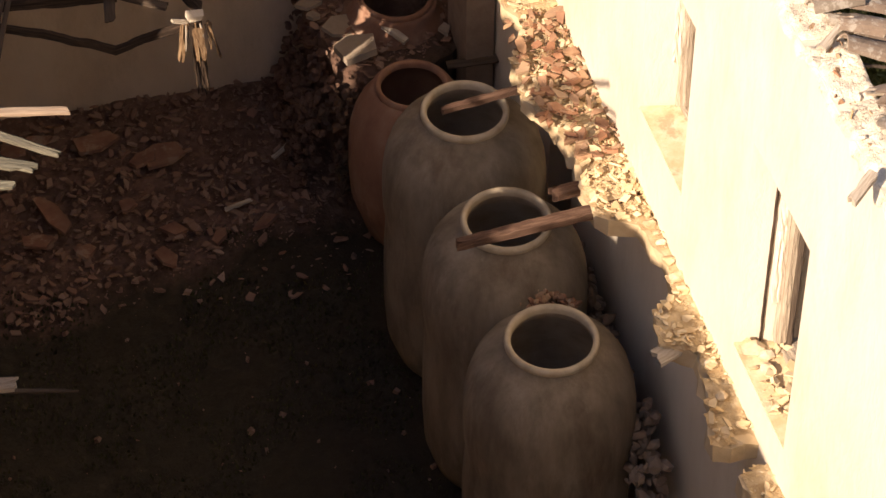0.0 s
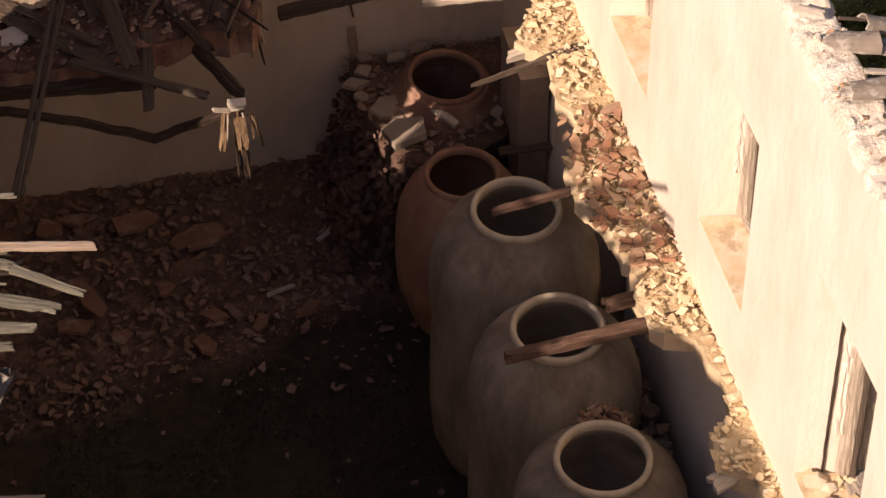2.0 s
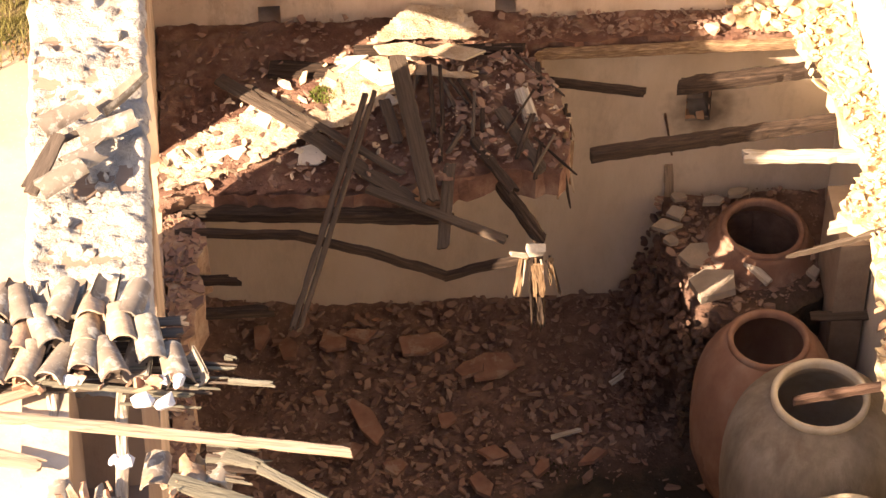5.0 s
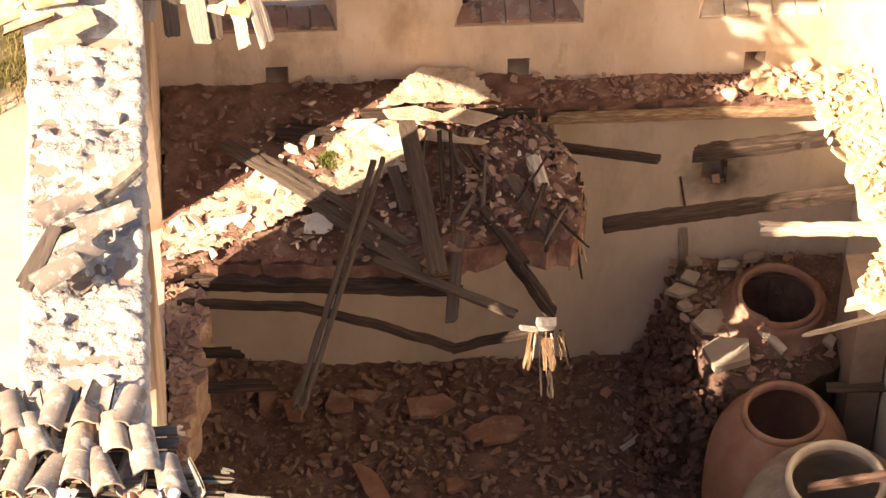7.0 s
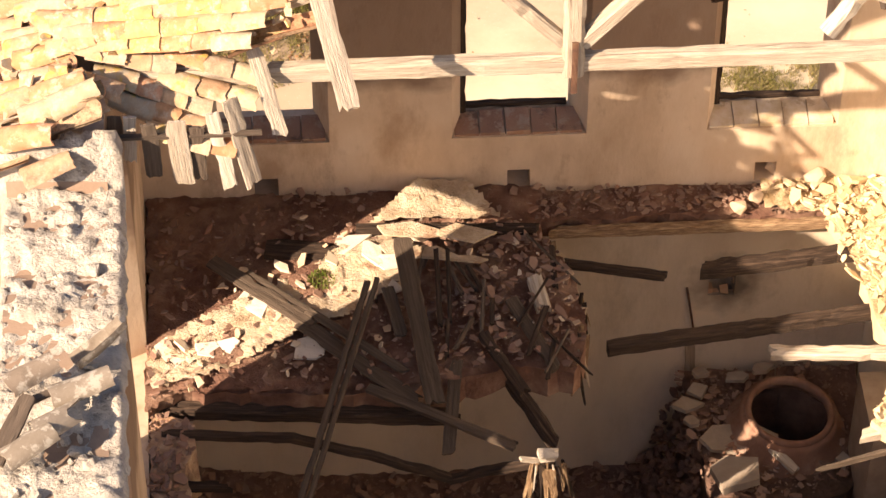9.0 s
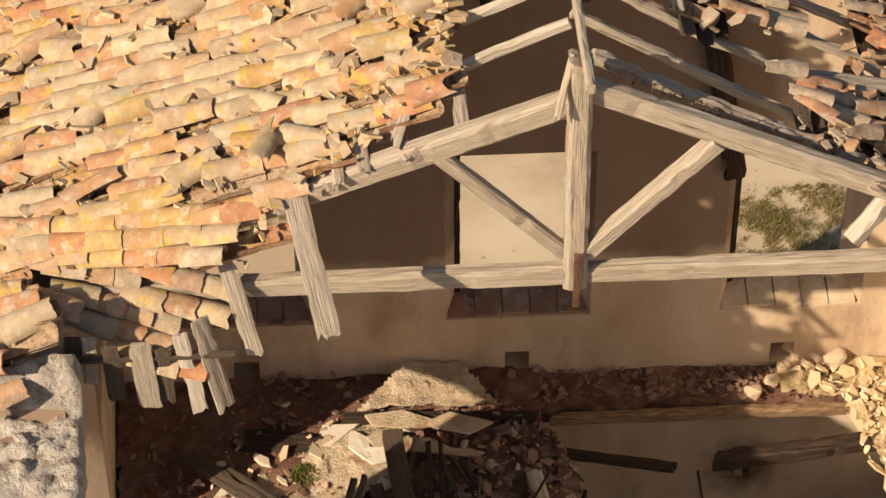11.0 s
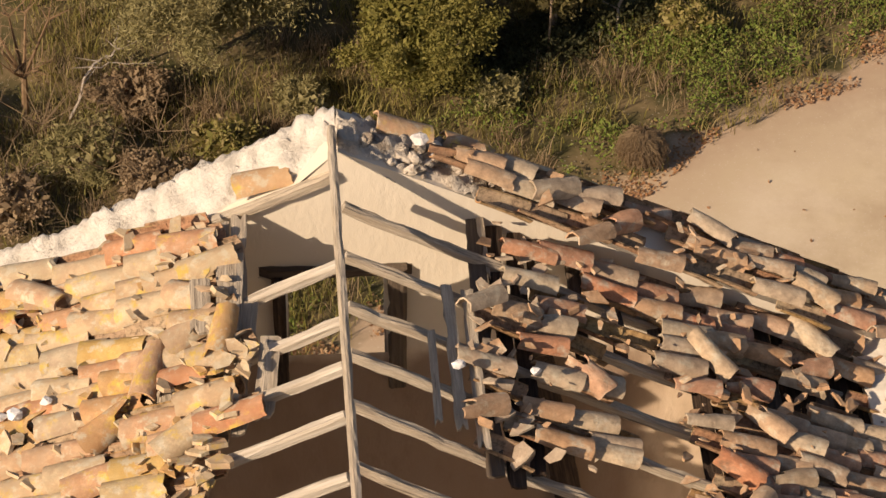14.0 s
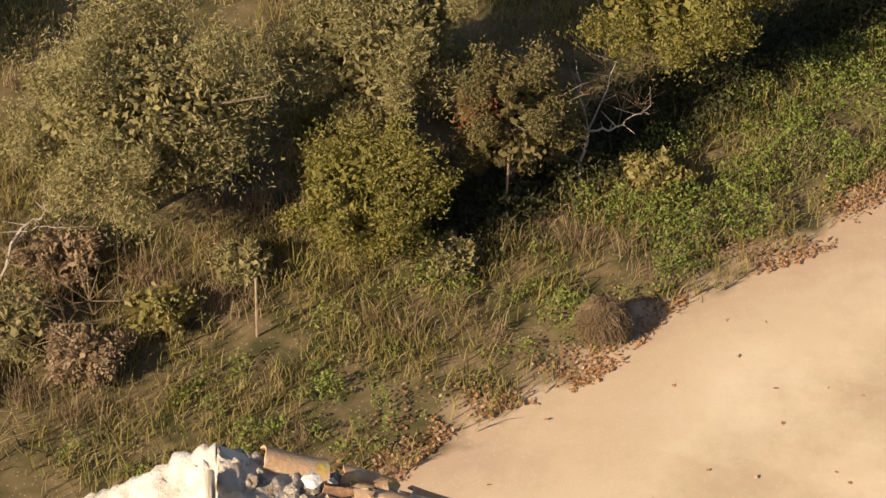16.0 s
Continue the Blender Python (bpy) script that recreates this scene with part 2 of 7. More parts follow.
LEDGE = mk("yellow_plaster_flakes", [(.50, .37, .20), (.64, .50, .29), (.74, .62, .42)], 6, rnd="island",
           rndcols=[(.66, .51, .29), (.72, .60, .40), (.56, .39, .20), (.70, .56, .33), (.76, .67, .49), (.60, .44, .24)], rndmix=.6, bump=.5, bscale=30, bdist=.015)
LEDGEDUST = mk("yellow_plaster_bed", [(.42, .29, .15), (.58, .44, .25), (.70, .57, .37)], 6, stain=(.40, .25, .13), stain_scale=4, stain_at=.58, bump=1.0, bscale=30, bdist=.03)
CLAYIN = mk("inner_clay", [(.26, .205, .145), (.34, .275, .20), (.40, .335, .25)], 4, bump=.3, bscale=20, bdist=.01)
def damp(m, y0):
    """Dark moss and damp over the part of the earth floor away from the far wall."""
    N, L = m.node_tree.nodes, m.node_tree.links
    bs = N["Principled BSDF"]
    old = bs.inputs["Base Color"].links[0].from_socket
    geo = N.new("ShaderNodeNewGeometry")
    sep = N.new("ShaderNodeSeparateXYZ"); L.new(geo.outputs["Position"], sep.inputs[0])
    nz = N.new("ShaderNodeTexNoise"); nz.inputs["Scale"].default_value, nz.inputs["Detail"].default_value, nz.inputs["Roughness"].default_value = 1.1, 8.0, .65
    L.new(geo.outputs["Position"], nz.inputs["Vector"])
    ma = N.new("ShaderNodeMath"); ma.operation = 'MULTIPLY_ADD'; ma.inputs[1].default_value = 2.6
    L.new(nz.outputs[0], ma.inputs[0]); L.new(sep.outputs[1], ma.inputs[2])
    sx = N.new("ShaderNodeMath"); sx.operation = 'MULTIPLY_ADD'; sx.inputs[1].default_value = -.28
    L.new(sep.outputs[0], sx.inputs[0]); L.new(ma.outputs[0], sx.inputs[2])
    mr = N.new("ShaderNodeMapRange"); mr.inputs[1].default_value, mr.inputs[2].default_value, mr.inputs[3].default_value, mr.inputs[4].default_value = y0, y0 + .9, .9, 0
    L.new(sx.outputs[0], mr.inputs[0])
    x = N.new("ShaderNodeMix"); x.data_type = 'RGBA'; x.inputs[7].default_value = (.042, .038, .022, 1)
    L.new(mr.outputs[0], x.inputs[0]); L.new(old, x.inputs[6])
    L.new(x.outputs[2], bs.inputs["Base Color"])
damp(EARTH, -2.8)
JARGREY = mk("grey_clay", [(.155, .12, .08), (.235, .187, .128), (.30, .25, .18)], 3.5, (1, 1, .3), stain=(.125, .088, .056), stain_scale=1.5, stain_at=.50, soft=.16, stain2=(.31, .255, .185), stain2_scale=7, stain2_at=.60, bump=.8, bscale=26, bdist=.015, rough=.88)
OCHRE = mk("ochre_plaster", [(.50, .36, .19), (.62, .49, .31), (.70, .60, .45)], 5, stain=(.40, .29, .17), stain_scale=3, stain_at=.56, bump=.4, bscale=20)
JARRIM = mk("pale_clay_rim", [(.36, .29, .19), (.46, .38, .26), (.50, .43, .31)], 5, bump=.3, bscale=30, bdist=.01)
JARRED = mk("red_clay", [(.22, .115, .072), (.30, .165, .105), (.36, .24, .165)], 2.5, (1, 1, .5), stain=(.22, .12, .08), stain_scale=1.5, bump=.3, bscale=26, bdist=.01)
IRON = mk("rusty_iron", [(.06, .035, .025), (.12, .06, .035), (.16, .09, .05)], 12, rough=.8, bump=.3)
STONE = mk("white_stone", [(.60, .56, .50), (.72, .69, .64), (.80, .78, .74)], 9, bump=.6, bscale=30)
SILL = mk("sill_tile", [(.26, .12, .07), (.36, .19, .11), (.40, .27, .17)], 6, rnd="object", rndcols=[(.28, .14, .085), (.34, .21, .135), (.24, .155, .11)], stain=(.40, .31, .22), stain_scale=7, stain_at=.54, stain2=(.13, .08, .055), stain2_scale=4, stain2_at=.56, bump=.5, bscale=30)

def leafmat(name, cols):
    m = mk(name, cols[:3], 2.0, rnd="island", rndcols=cols, rndmix=.6, bump=0, rough=.65)
    N, L = m.node_tree.nodes, m.node_tree.links
    bs = N["Principled BSDF"]
    tr = N.new("ShaderNodeBsdfTranslucent")
    L.new(bs.inputs["Base Color"].links[0].from_socket, tr.inputs["Color"])
    mx = N.new("ShaderNodeMixShader"); mx.inputs[0].default_value = .38
    L.new(bs.outputs[0], mx.inputs[1]); L.new(tr.outputs[0], mx.inputs[2])
    L.new(mx.outputs[0], N["Material Output"].inputs["Surface"])
    return m
OLIVE = leafmat("olive_leaf", [(.193, .175, .061), (.296, .259, .106), (.414, .350, .167), (.119, .105, .038)])
DULLGREEN = leafmat("dull_leaf", [(.125, .116, .037), (.185, .158, .059), (.238, .185, .079), (.079, .073, .026)])
GREEN = leafmat("green_leaf", [(.148, .147, .028), (.236, .208, .050), (.296, .246, .069), (.103, .111, .025)])
REDLEAF = leafmat("red_leaf", [(.290, .079, .033), (.370, .132, .053), (.211, .079, .040)])
GRASSM = leafmat("grass_blade", [(.174, .172, .032), (.276, .238, .065), (.392, .290, .131), (.189, .198, .044), (.334, .244, .131)])
DRY = leafmat("dry_stem", [(.264, .190, .108), (.380, .277, .158), (.190, .127, .076)])
DRYBROWN = leafmat("brown_stem", [(.264, .165, .086), (.356, .238, .132), (.185, .112, .059)])
LITTER = leafmat("fallen_leaf", [(.340, .160, .065), (.440, .260, .120), (.260, .120, .060), (.500, .360, .210), (.550, .440, .300)])
# Leaf greens with shade put into the colour, for undergrowth and floor weeds.
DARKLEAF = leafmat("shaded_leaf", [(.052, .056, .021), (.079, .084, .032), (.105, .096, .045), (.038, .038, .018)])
WEED = leafmat("weed_leaf", [(.118, .186, .026), (.182, .242, .040), (.251, .256, .066), (.317, .269, .106)])
BLEACHED = mk("bleached_branch", [(.24, .20, .15), (.36, .305, .24), (.45, .395, .32)], 6, (1, 1, .4), bump=.4, bscale=20)
REDWOOD = mk("red_brown_wood", [(.055, .030, .020), (.105, .060, .040), (.18, .115, .078)], 4.0, (.6, 10, 10), coords="object", bump=.6, bscale=8, bdist=.025)
BARK = mk("bark", [(.10, .075, .05), (.18, .14, .10), (.26, .21, .16)], 6, (1, 1, .3), bump=.8, bscale=20)

def ground_material():
    m = mk("sandy_ground", [(.46, .36, .225), (.565, .455, .295), (.645, .535, .37)], .45, soft=.22, stain=(.39, .285, .18), stain_scale=.4, stain_at=.45, stain2=(.68, .57, .42), stain2_scale=.22, stain2_at=.55, bump=.25, bscale=45, bdist=.012)
    nt = m.node_tree
    N, L = nt.nodes, nt.links
    bs = N["Principled BSDF"]
    sand = bs.inputs["Base Color"].links[0].from_socket
    geo = N.new("ShaderNodeNewGeometry")
    dot = N.new("ShaderNodeVectorMath"); dot.operation = 'DOT_PRODUCT'
    dot.inputs[1].default_value = (-.58, .814, 0)
    L.new(geo.outputs["Position"], dot.inputs[0])
    nz = N.new("ShaderNodeTexNoise"); nz.inputs["Scale"].default_value = 1.3; nz.inputs["Detail"].default_value = 6
    L.new(geo.outputs["Position"], nz.inputs["Vector"])
    ma = N.new("ShaderNodeMath"); ma.operation = 'MULTIPLY_ADD'; ma.inputs[1].default_value = 1.6
    L.new(nz.outputs[0], ma.inputs[0]); L.new(dot.outputs["Value"], ma.inputs[2])
    mr = N.new("ShaderNodeMapRange"); mr.inputs[1].default_value, mr.inputs[2].default_value = 6.62, 6.95
    L.new(ma.outputs[0], mr.inputs[0])
    n2 = N.new("ShaderNodeTexNoise"); n2.inputs["Scale"].default_value = 2.5; n2.inputs["Detail"].default_value = 8
    L.new(geo.outputs["Position"], n2.inputs["Vector"])
    r = N.new("ShaderNodeValToRGB")
    e = r.color_ramp.elements
    e[0].position, e[0].color = .35, (.06, .055, .018, 1)
    e[1].position, e[1].color = .7, (.19, .135, .065, 1)
    L.new(n2.outputs[0], r.inputs[0])
    x = N.new("ShaderNodeMix"); x.data_type = 'RGBA'
    L.new(mr.outputs[0], x.inputs[0]); L.new(sand, x.inputs[6]); L.new(r.outputs[0], x.inputs[7])
    # trodden brown earth near the grass and streaks in the sand
    n3 = N.new("ShaderNodeTexNoise"); n3.inputs["Scale"].default_value, n3.inputs["Detail"].default_value, n3.inputs["Roughness"].default_value = .9, 9, .68
    L.new(geo.outputs["Position"], n3.inputs["Vector"])
    m3 = N.new("ShaderNodeMath"); m3.operation = 'MULTIPLY_ADD'; m3.inputs[1].default_value = 3.4
    L.new(n3.outputs[0], m3.inputs[0]); L.new(dot.outputs["Value"], m3.inputs[2])
    r3 = N.new("ShaderNodeMapRange"); r3.inputs[1].default_value, r3.inputs[2].default_value, r3.inputs[3].default_value, r3.inputs[4].default_value = 5.9, 7.6, 0, .75
    L.new(m3.outputs[0], r3.inputs[0])
    x3 = N.new("ShaderNodeMix"); x3.data_type = 'RGBA'; x3.inputs[7].default_value = (.38, .26, .165, 1)
    L.new(r3.outputs[0], x3.inputs[0]); L.new(sand, x3.inputs[6])
    L.new(x3.outputs[2], x.inputs[6])
    # small pale pebbles
    vo = N.new("ShaderNodeTexVoronoi"); vo.inputs["Scale"].default_value = 16
    L.new(geo.outputs["Position"], vo.inputs["Vector"])
    lt = N.new("ShaderNodeMath"); lt.operation = 'LESS_THAN'; lt.inputs[1].default_value = .16
    L.new(vo.outputs["Distance"], lt.inputs[0])
    f2 = N.new("ShaderNodeMath"); f2.operation = 'MULTIPLY'; f2.inputs[1].default_value = .35
    L.new(lt.outputs[0], f2.inputs[0])
    pb = N.new("ShaderNodeRGB"); pb.outputs[0].default_value = (.60, .52, .40, 1)
    y = N.new("ShaderNodeMix"); y.data_type = 'RGBA'
    L.new(f2.outputs[0], y.inputs[0]); L.new(x.outputs[2], y.inputs[6]); L.new(pb.outputs[0], y.inputs[7])
    L.new(y.outputs[2], bs.inputs["Base Color"])
    return m
GROUND = ground_material()

# ------------------------------------------------------------------ building helpers
WORLD = {}

def place(ob, m=None, parent=None):
    m = Matrix(m) if m is not None else Matrix.Identity(4)
    WORLD[ob] = m
    if parent is not None:
        ob.parent = parent
        ob.matrix_basis = WORLD[parent].inverted() @ m
    else:
        ob.matrix_basis = m
    return ob

def thing(name, at, label="", category="", group="", kind=""):
    return tagged(place(new(name), Matrix.Translation(at)), label, category, group, kind)

def mesh(name, verts, faces, mat, smooth=False):
    me = bpy.data.meshes.new(name)
    me.from_pydata([tuple(v) for v in verts], [], faces)
    me.materials.append(mat)
    if smooth:
        me.polygons.foreach_set("use_smooth", [True] * len(me.polygons))
    me.update()
    return me

def part(name, me, parent=None, m=None, label=""):
    return tagged(place(new(name, me), m, parent), label)

def tri_mesh(name, v, f, mat, smooth=False):
    """A mesh from arrays of vertices and triangles."""
    v, f = np.asarray(v, np.float32), np.asarray(f, np.int32)
    me = bpy.data.meshes.new(name)
    me.vertices.add(len(v)); me.vertices.foreach_set("co", v.ravel())
    me.loops.add(f.size); me.loops.foreach_set("vertex_index", f.ravel())
    me.polygons.add(len(f)); me.polygons.foreach_set("loop_start", np.arange(0, f.size, 3, dtype=np.int32))
    me.materials.append(mat)
    me.polygons.foreach_set("use_smooth", np.full(len(f), smooth))
    me.update(calc_edges=True)
    return me

def chunk(seed, n=9, flat=1.0):
    """An angular fragment: the hull of the corners of a broken block, about 1 across."""
    r = random.Random(seed)
    bm = bmesh.new()
    b, c = r.uniform(.3, .5), r.uniform(.22, .4) * flat
    for i in range(8):
        s = [(1 if i >> k & 1 else -1) for k in range(3)]
        j = r.uniform(.55, 1.05)
        bm.verts.new((s[0] * .5 * j * r.uniform(.7, 1), s[1] * b * r.uniform(.55, 1.05), s[2] * c * r.uniform(.6, 1.05)))
    for _ in range(n - 8):
        bm.verts.new((r.uniform(-.4, .4), r.uniform(-1, 1) * b, r.uniform(-1, 1) * c))
    bmesh.ops.convex_hull(bm, input=bm.verts)
    bmesh.ops.delete(bm, geom=[v for v in bm.verts if not v.link_faces], context='VERTS')
    bmesh.ops.triangulate(bm, faces=bm.faces)
    bm.verts.index_update()
    out = np.array([v.co[:] for v in bm.verts]), np.array([[v.index for v in f.verts] for f in bm.faces])
    bm.free()
    return out

CHUNKS = [chunk(i) for i in range(8)]
def plate(seed):
    """A flat broken piece with a sharp uneven outline, about 1 across."""
    r = random.Random(seed)
    n = r.choice((4, 4, 5, 5, 6))
    a0, b, t = r.uniform(0, 6.28), r.uniform(.55, .95), r.uniform(.05, .12)
    ring = []
    for i in range(n):
        a = a0 + 6.283 * (i + r.uniform(-.32, .32)) / n
        q = .5 * r.uniform(.7, 1.1)
        ring.append((math.cos(a) * q, math.sin(a) * q * b))
    v = [(x, y, t + r.uniform(-.03, .03)) for x, y in ring] + [(x * r.uniform(.92, 1.05), y * r.uniform(.92, 1.05), -t) for x, y in ring]
    f = [(0, i, i + 1) for i in range(1, n - 1)] + [(n, n + i + 1, n + i) for i in range(1, n - 1)]
    for i in range(n):
        j = (i + 1) % n
        f += [(i, n + i, n + j), (i, n + j, j)]
    return np.array(v), np.array(f)
def lump(seed):
    """A rounded, knobbly stone, about 1 across."""
    r = random.Random(seed)
    bm = bmesh.new()
    for i in range(26):
        d = Vector((r.gauss(0, 1), r.gauss(0, 1), r.gauss(0, 1))).normalized() * r.uniform(.4, .52)
        bm.verts.new((d.x, d.y * .85, d.z * .72))
    bmesh.ops.convex_hull(bm, input=bm.verts)
    bmesh.ops.delete(bm, geom=[v for v in bm.verts if not v.link_faces], context='VERTS')
    bmesh.ops.triangulate(bm, faces=bm.faces)
    bm.verts.index_update()
    out = np.array([v.co[:] for v in bm.verts]), np.array([[v.index for v in f.verts] for f in bm.faces])
    bm.free()
    return out
LUMPS = [lump(40 + i) for i in range(8)]
SHARDS = [plate(20 + i) for i in range(14)]
TUMBLED = list(SHARDS)

def scatter(name, spots, mat, kinds, parent=None, label="", category="", seed=1):
    """Many stones as one mesh. spots: x, y, z, size (and a stretch)."""
    r = np.random.RandomState(seed)
    vs, fs, n = [], [], 0
    for s in spots:
        v, f = kinds[r.randint(len(kinds))]
        q = r.normal(size=4); q /= np.linalg.norm(q)
        if kinds is SHARDS:
            q = np.array([1, r.normal() * .16, r.normal() * .16, 0]); q /= np.linalg.norm(q)
            a = r.uniform(0, 6.28)
            rz = np.array([[np.cos(a), -np.sin(a), 0], [np.sin(a), np.cos(a), 0], [0, 0, 1]])
        else:
            rz = np.eye(3)
        a, b, c, d = q
        rot = np.array([[1 - 2 * (c * c + d * d), 2 * (b * c - a * d), 2 * (b * d + a * c)], [2 * (b * c + a * d), 1 - 2 * (b * b + d * d), 2 * (c * d - a * b)],
                        [2 * (b * d - a * c), 2 * (c * d + a * b), 1 - 2 * (b * b + c * c)]])
        sc = np.array([1, r.uniform(.55, 1), r.uniform(.6, 1)]) * s[3]
        vs.append((v * sc) @ rz.T @ rot.T + s[:3])
        fs.append(f + n)
        n += len(v)
    return tagged(part(name, tri_mesh(name, np.concatenate(vs), np.concatenate(fs), mat), parent), label, category, "", "stuff")

def timber_mesh(name, L, w, h, mat, seed=0, rag=(0, 0), sag=0.0, rough=.006, seg=None, taper=1.0, kink=0.0):
    """A beam or board along +x with eaten edges, hollows and splintered ends."""
    r = random.Random(seed)
    n = seg or max(6, min(44, int(L / .085)))
    k = 5 if w > .06 else 3
    def torn(q):
        a, b, c = r.uniform(0, .55), r.uniform(0, .55), r.randint(0, k)
        return [q * max(0, a + (b - a) * i / k + (.35 if i == c else 0) + r.uniform(-.06, .1)) for i in range(k + 1)]
    e0, e1 = torn(rag[0]), torn(rag[1])
    V, F = [], []
    wob = [noise.noise((i * .45, seed * 1.7, 0)) * 1.4 for i in range(n + 1)]
    def eaten(x, side):
        q = noise.noise((x * 7, seed * .9, side * 5)) + .6 * noise.noise((x * 19, seed * .9, side * 5))
        return .10 * max(0, q) + .10 * max(0, q - .45) * 3
    for i in range(n + 1):
        t = i / n
        for j in range(k + 1):
            u = j / k - .5
            x = e0[j] + t * (L - e0[j] - e1[j])
            ww = w * (1 + (taper - 1) * t) * (1 + .05 * wob[i])
            edge = h * (.14 + .25 * max(0, noise.noise((x * 9, seed, j)))) if j in (0, k) else 0
            y = u * ww + kink * wob[i] * .3 - (eaten(x, u) * ww * (1 if u > 0 else -1) if j in (0, k) else 0)
            zc = -sag * 4 * t * (1 - t) + kink * wob[i]
            dip = min(.25 * h, rough) * (noise.noise((x * 5, j * .8, seed)) + .7 * noise.noise((x * 16, j * 1.3, seed)))
            V.append((x, y, zc + h / 2 - edge + dip + r.uniform(-.3, .3) * rough))
            V.append((x, y, zc - h / 2 + edge + r.uniform(-.5, .5) * rough))
    row = 2 * (k + 1)
    for i in range(n):
        a, b = i * row, (i + 1) * row
        for j in range(k):
            F.append((a + 2 * j, b + 2 * j, b + 2 * j + 2, a + 2 * j + 2))
            F.append((a + 2 * j + 1, a + 2 * j + 3, b + 2 * j + 3, b + 2 * j + 1))
        F.append((a, a + 1, b + 1, b))
        F.append((a + row - 2, b + row - 2, b + row - 1, a + row - 1))
    for j in range(k):
        F.append((2 * j, 2 * j + 2, 2 * j + 3, 2 * j + 1))
        a = n * row
        F.append((a + 2 * j, a + 2 * j + 1, a + 2 * j + 3, a + 2 * j + 2))
    return mesh(name, V, F, mat)

def along(p0, p1, roll=0):
    """The pose that carries +x from p0 to p1, its z as near up as can be."""
    p0, p1 = Vector(p0), Vector(p1)
    x = (p1 - p0).normalized()
    up = Vector((0, 0, 1)) if abs(x.z) < .95 else Vector((0, -1, 0))
    y = up.cross(x).normalized()
    z = x.cross(y)
    m = Matrix((x, y, z)).transposed().to_4x4()
    return Matrix.Translation(p0) @ m @ pose(0, 0, 0, roll)

SEED = [100]

def timber(name, p0, p1, w, h, mat, parent=None, label="", category="", group="", roll=0, **kw):
    SEED[0] += 1
    L = (Vector(p1) - Vector(p0)).length
    ob = part(name, timber_mesh(name, L, w, h, mat, SEED[0], **kw), parent, along(p0, p1, roll), label)
    return tagged(ob, "", category, group)

def wx(y):
    return .03 - .035 * y      # inner face of the west wall

def ex(y):
    return 7.25 - .03 * y      # inner face of the east wall

def wall(name, a, b, zb, top, th, holes, mat, label, fallen=0.0):
    """A wall whose inner face runs from a to b, outside on its left, with splayed openings; fallen: how far the outer part of its top has dropped. holes: s0, s1, z0, z1, splay, depth (0: right through)."""
    a, b = Vector(a), Vector(b)
    L = (b - a).length
    d = (b - a) / L
    n = Vector((-d.y, d.x))
    V, F, M = [], [], []
    def pt(s, z, o):
        p = a + d * s + n * o
        V.append((p.x, p.y, z))
        return len(V) - 1
    def sheet(hs, o, low):
        ss = sorted({0, L, *[h[0] for h in hs], *[h[1] for h in hs], *np.arange(.25, L, .25).tolist()})
        zs = sorted({zb, *[h[2] for h in hs], *[h[3] for h in hs], *np.arange(zb + .5, 7.2, .5).tolist()})
        ids = {}
        def g(s, z):
            z = min(z, top(s) - low)
            key = (round(s, 4), round(z, 4))
            if key not in ids:
                ids[key] = pt(s, z, o)
            return ids[key]
        for s0, s1 in zip(ss, ss[1:]):
            for z0, z1 in zip(zs, zs[1:]):
                sm, zm = (s0 + s1) / 2, (z0 + z1) / 2
                if any(h[0] < sm < h[1] and h[2] < zm < h[3] for h in hs):
                    continue
                f = []
                for i in (g(s0, z0), g(s1, z0), g(s1, z1), g(s0, z1)):
                    if i not in f:
                        f.append(i)
                if len(f) > 2:
                    F.append(tuple(f))
    drop = lambda z: z - .5 if z > 4 else z + .06
    outer = [(s0 + sp, s1 - sp, drop(z0), z1 - .12) for s0, s1, z0, z1, sp, dp in holes if not dp]
    sheet([h[:4] for h in holes], 0, 0.0)
    sheet(outer, th, fallen)
    for s0, s1, z0, z1, sp, dp in holes:
        o = dp or th
        i = [pt(s0, z0, 0), pt(s1, z0, 0), pt(s1, z1, 0), pt(s0, z1, 0)]
        zz = (z0, z1) if dp else (drop(z0), z1 - .12)
        j = [pt(s0 + sp, zz[0], o), pt(s1 - sp, zz[0], o), pt(s1 - sp, zz[1], o), pt(s0 + sp, zz[1], o)]
        for k in range(4):
            F.append((i[k], i[(k + 1) % 4], j[(k + 1) % 4], j[k]))
        if dp:
            F.append(tuple(j))
    ss = np.arange(0, L + .001, .25).tolist() + [L]
    for s0, s1 in zip(ss, ss[1:]):
        if s1 - s0 > 1e-4:
            q = .34 if fallen else th
            F.append((pt(s0, top(s0), 0), pt(s1, top(s1), 0), pt(s1, top(s1), q), pt(s0, top(s0), q)))
            if fallen:
                F.append((pt(s0, top(s0), q), pt(s1, top(s1), q), pt(s1, top(s1) - fallen, th), pt(s0, top(s0) - fallen, th)))
    for s in (0, L):
        F.append((pt(s, zb, 0), pt(s, top(s), 0), pt(s, top(s), .34), pt(s, top(s) - fallen, th), pt(s, zb, th)))
    me = mesh(name, V, F, mat)
    bm = bmesh.new(); bm.from_mesh(me)
    bmesh.ops.remove_doubles(bm, verts=bm.verts, dist=.002)
    bmesh.ops.recalc_face_normals(bm, faces=bm.faces)
    bm.to_mesh(me); bm.free()
    return tagged(part(name, me), label, "wall", "", "structure")

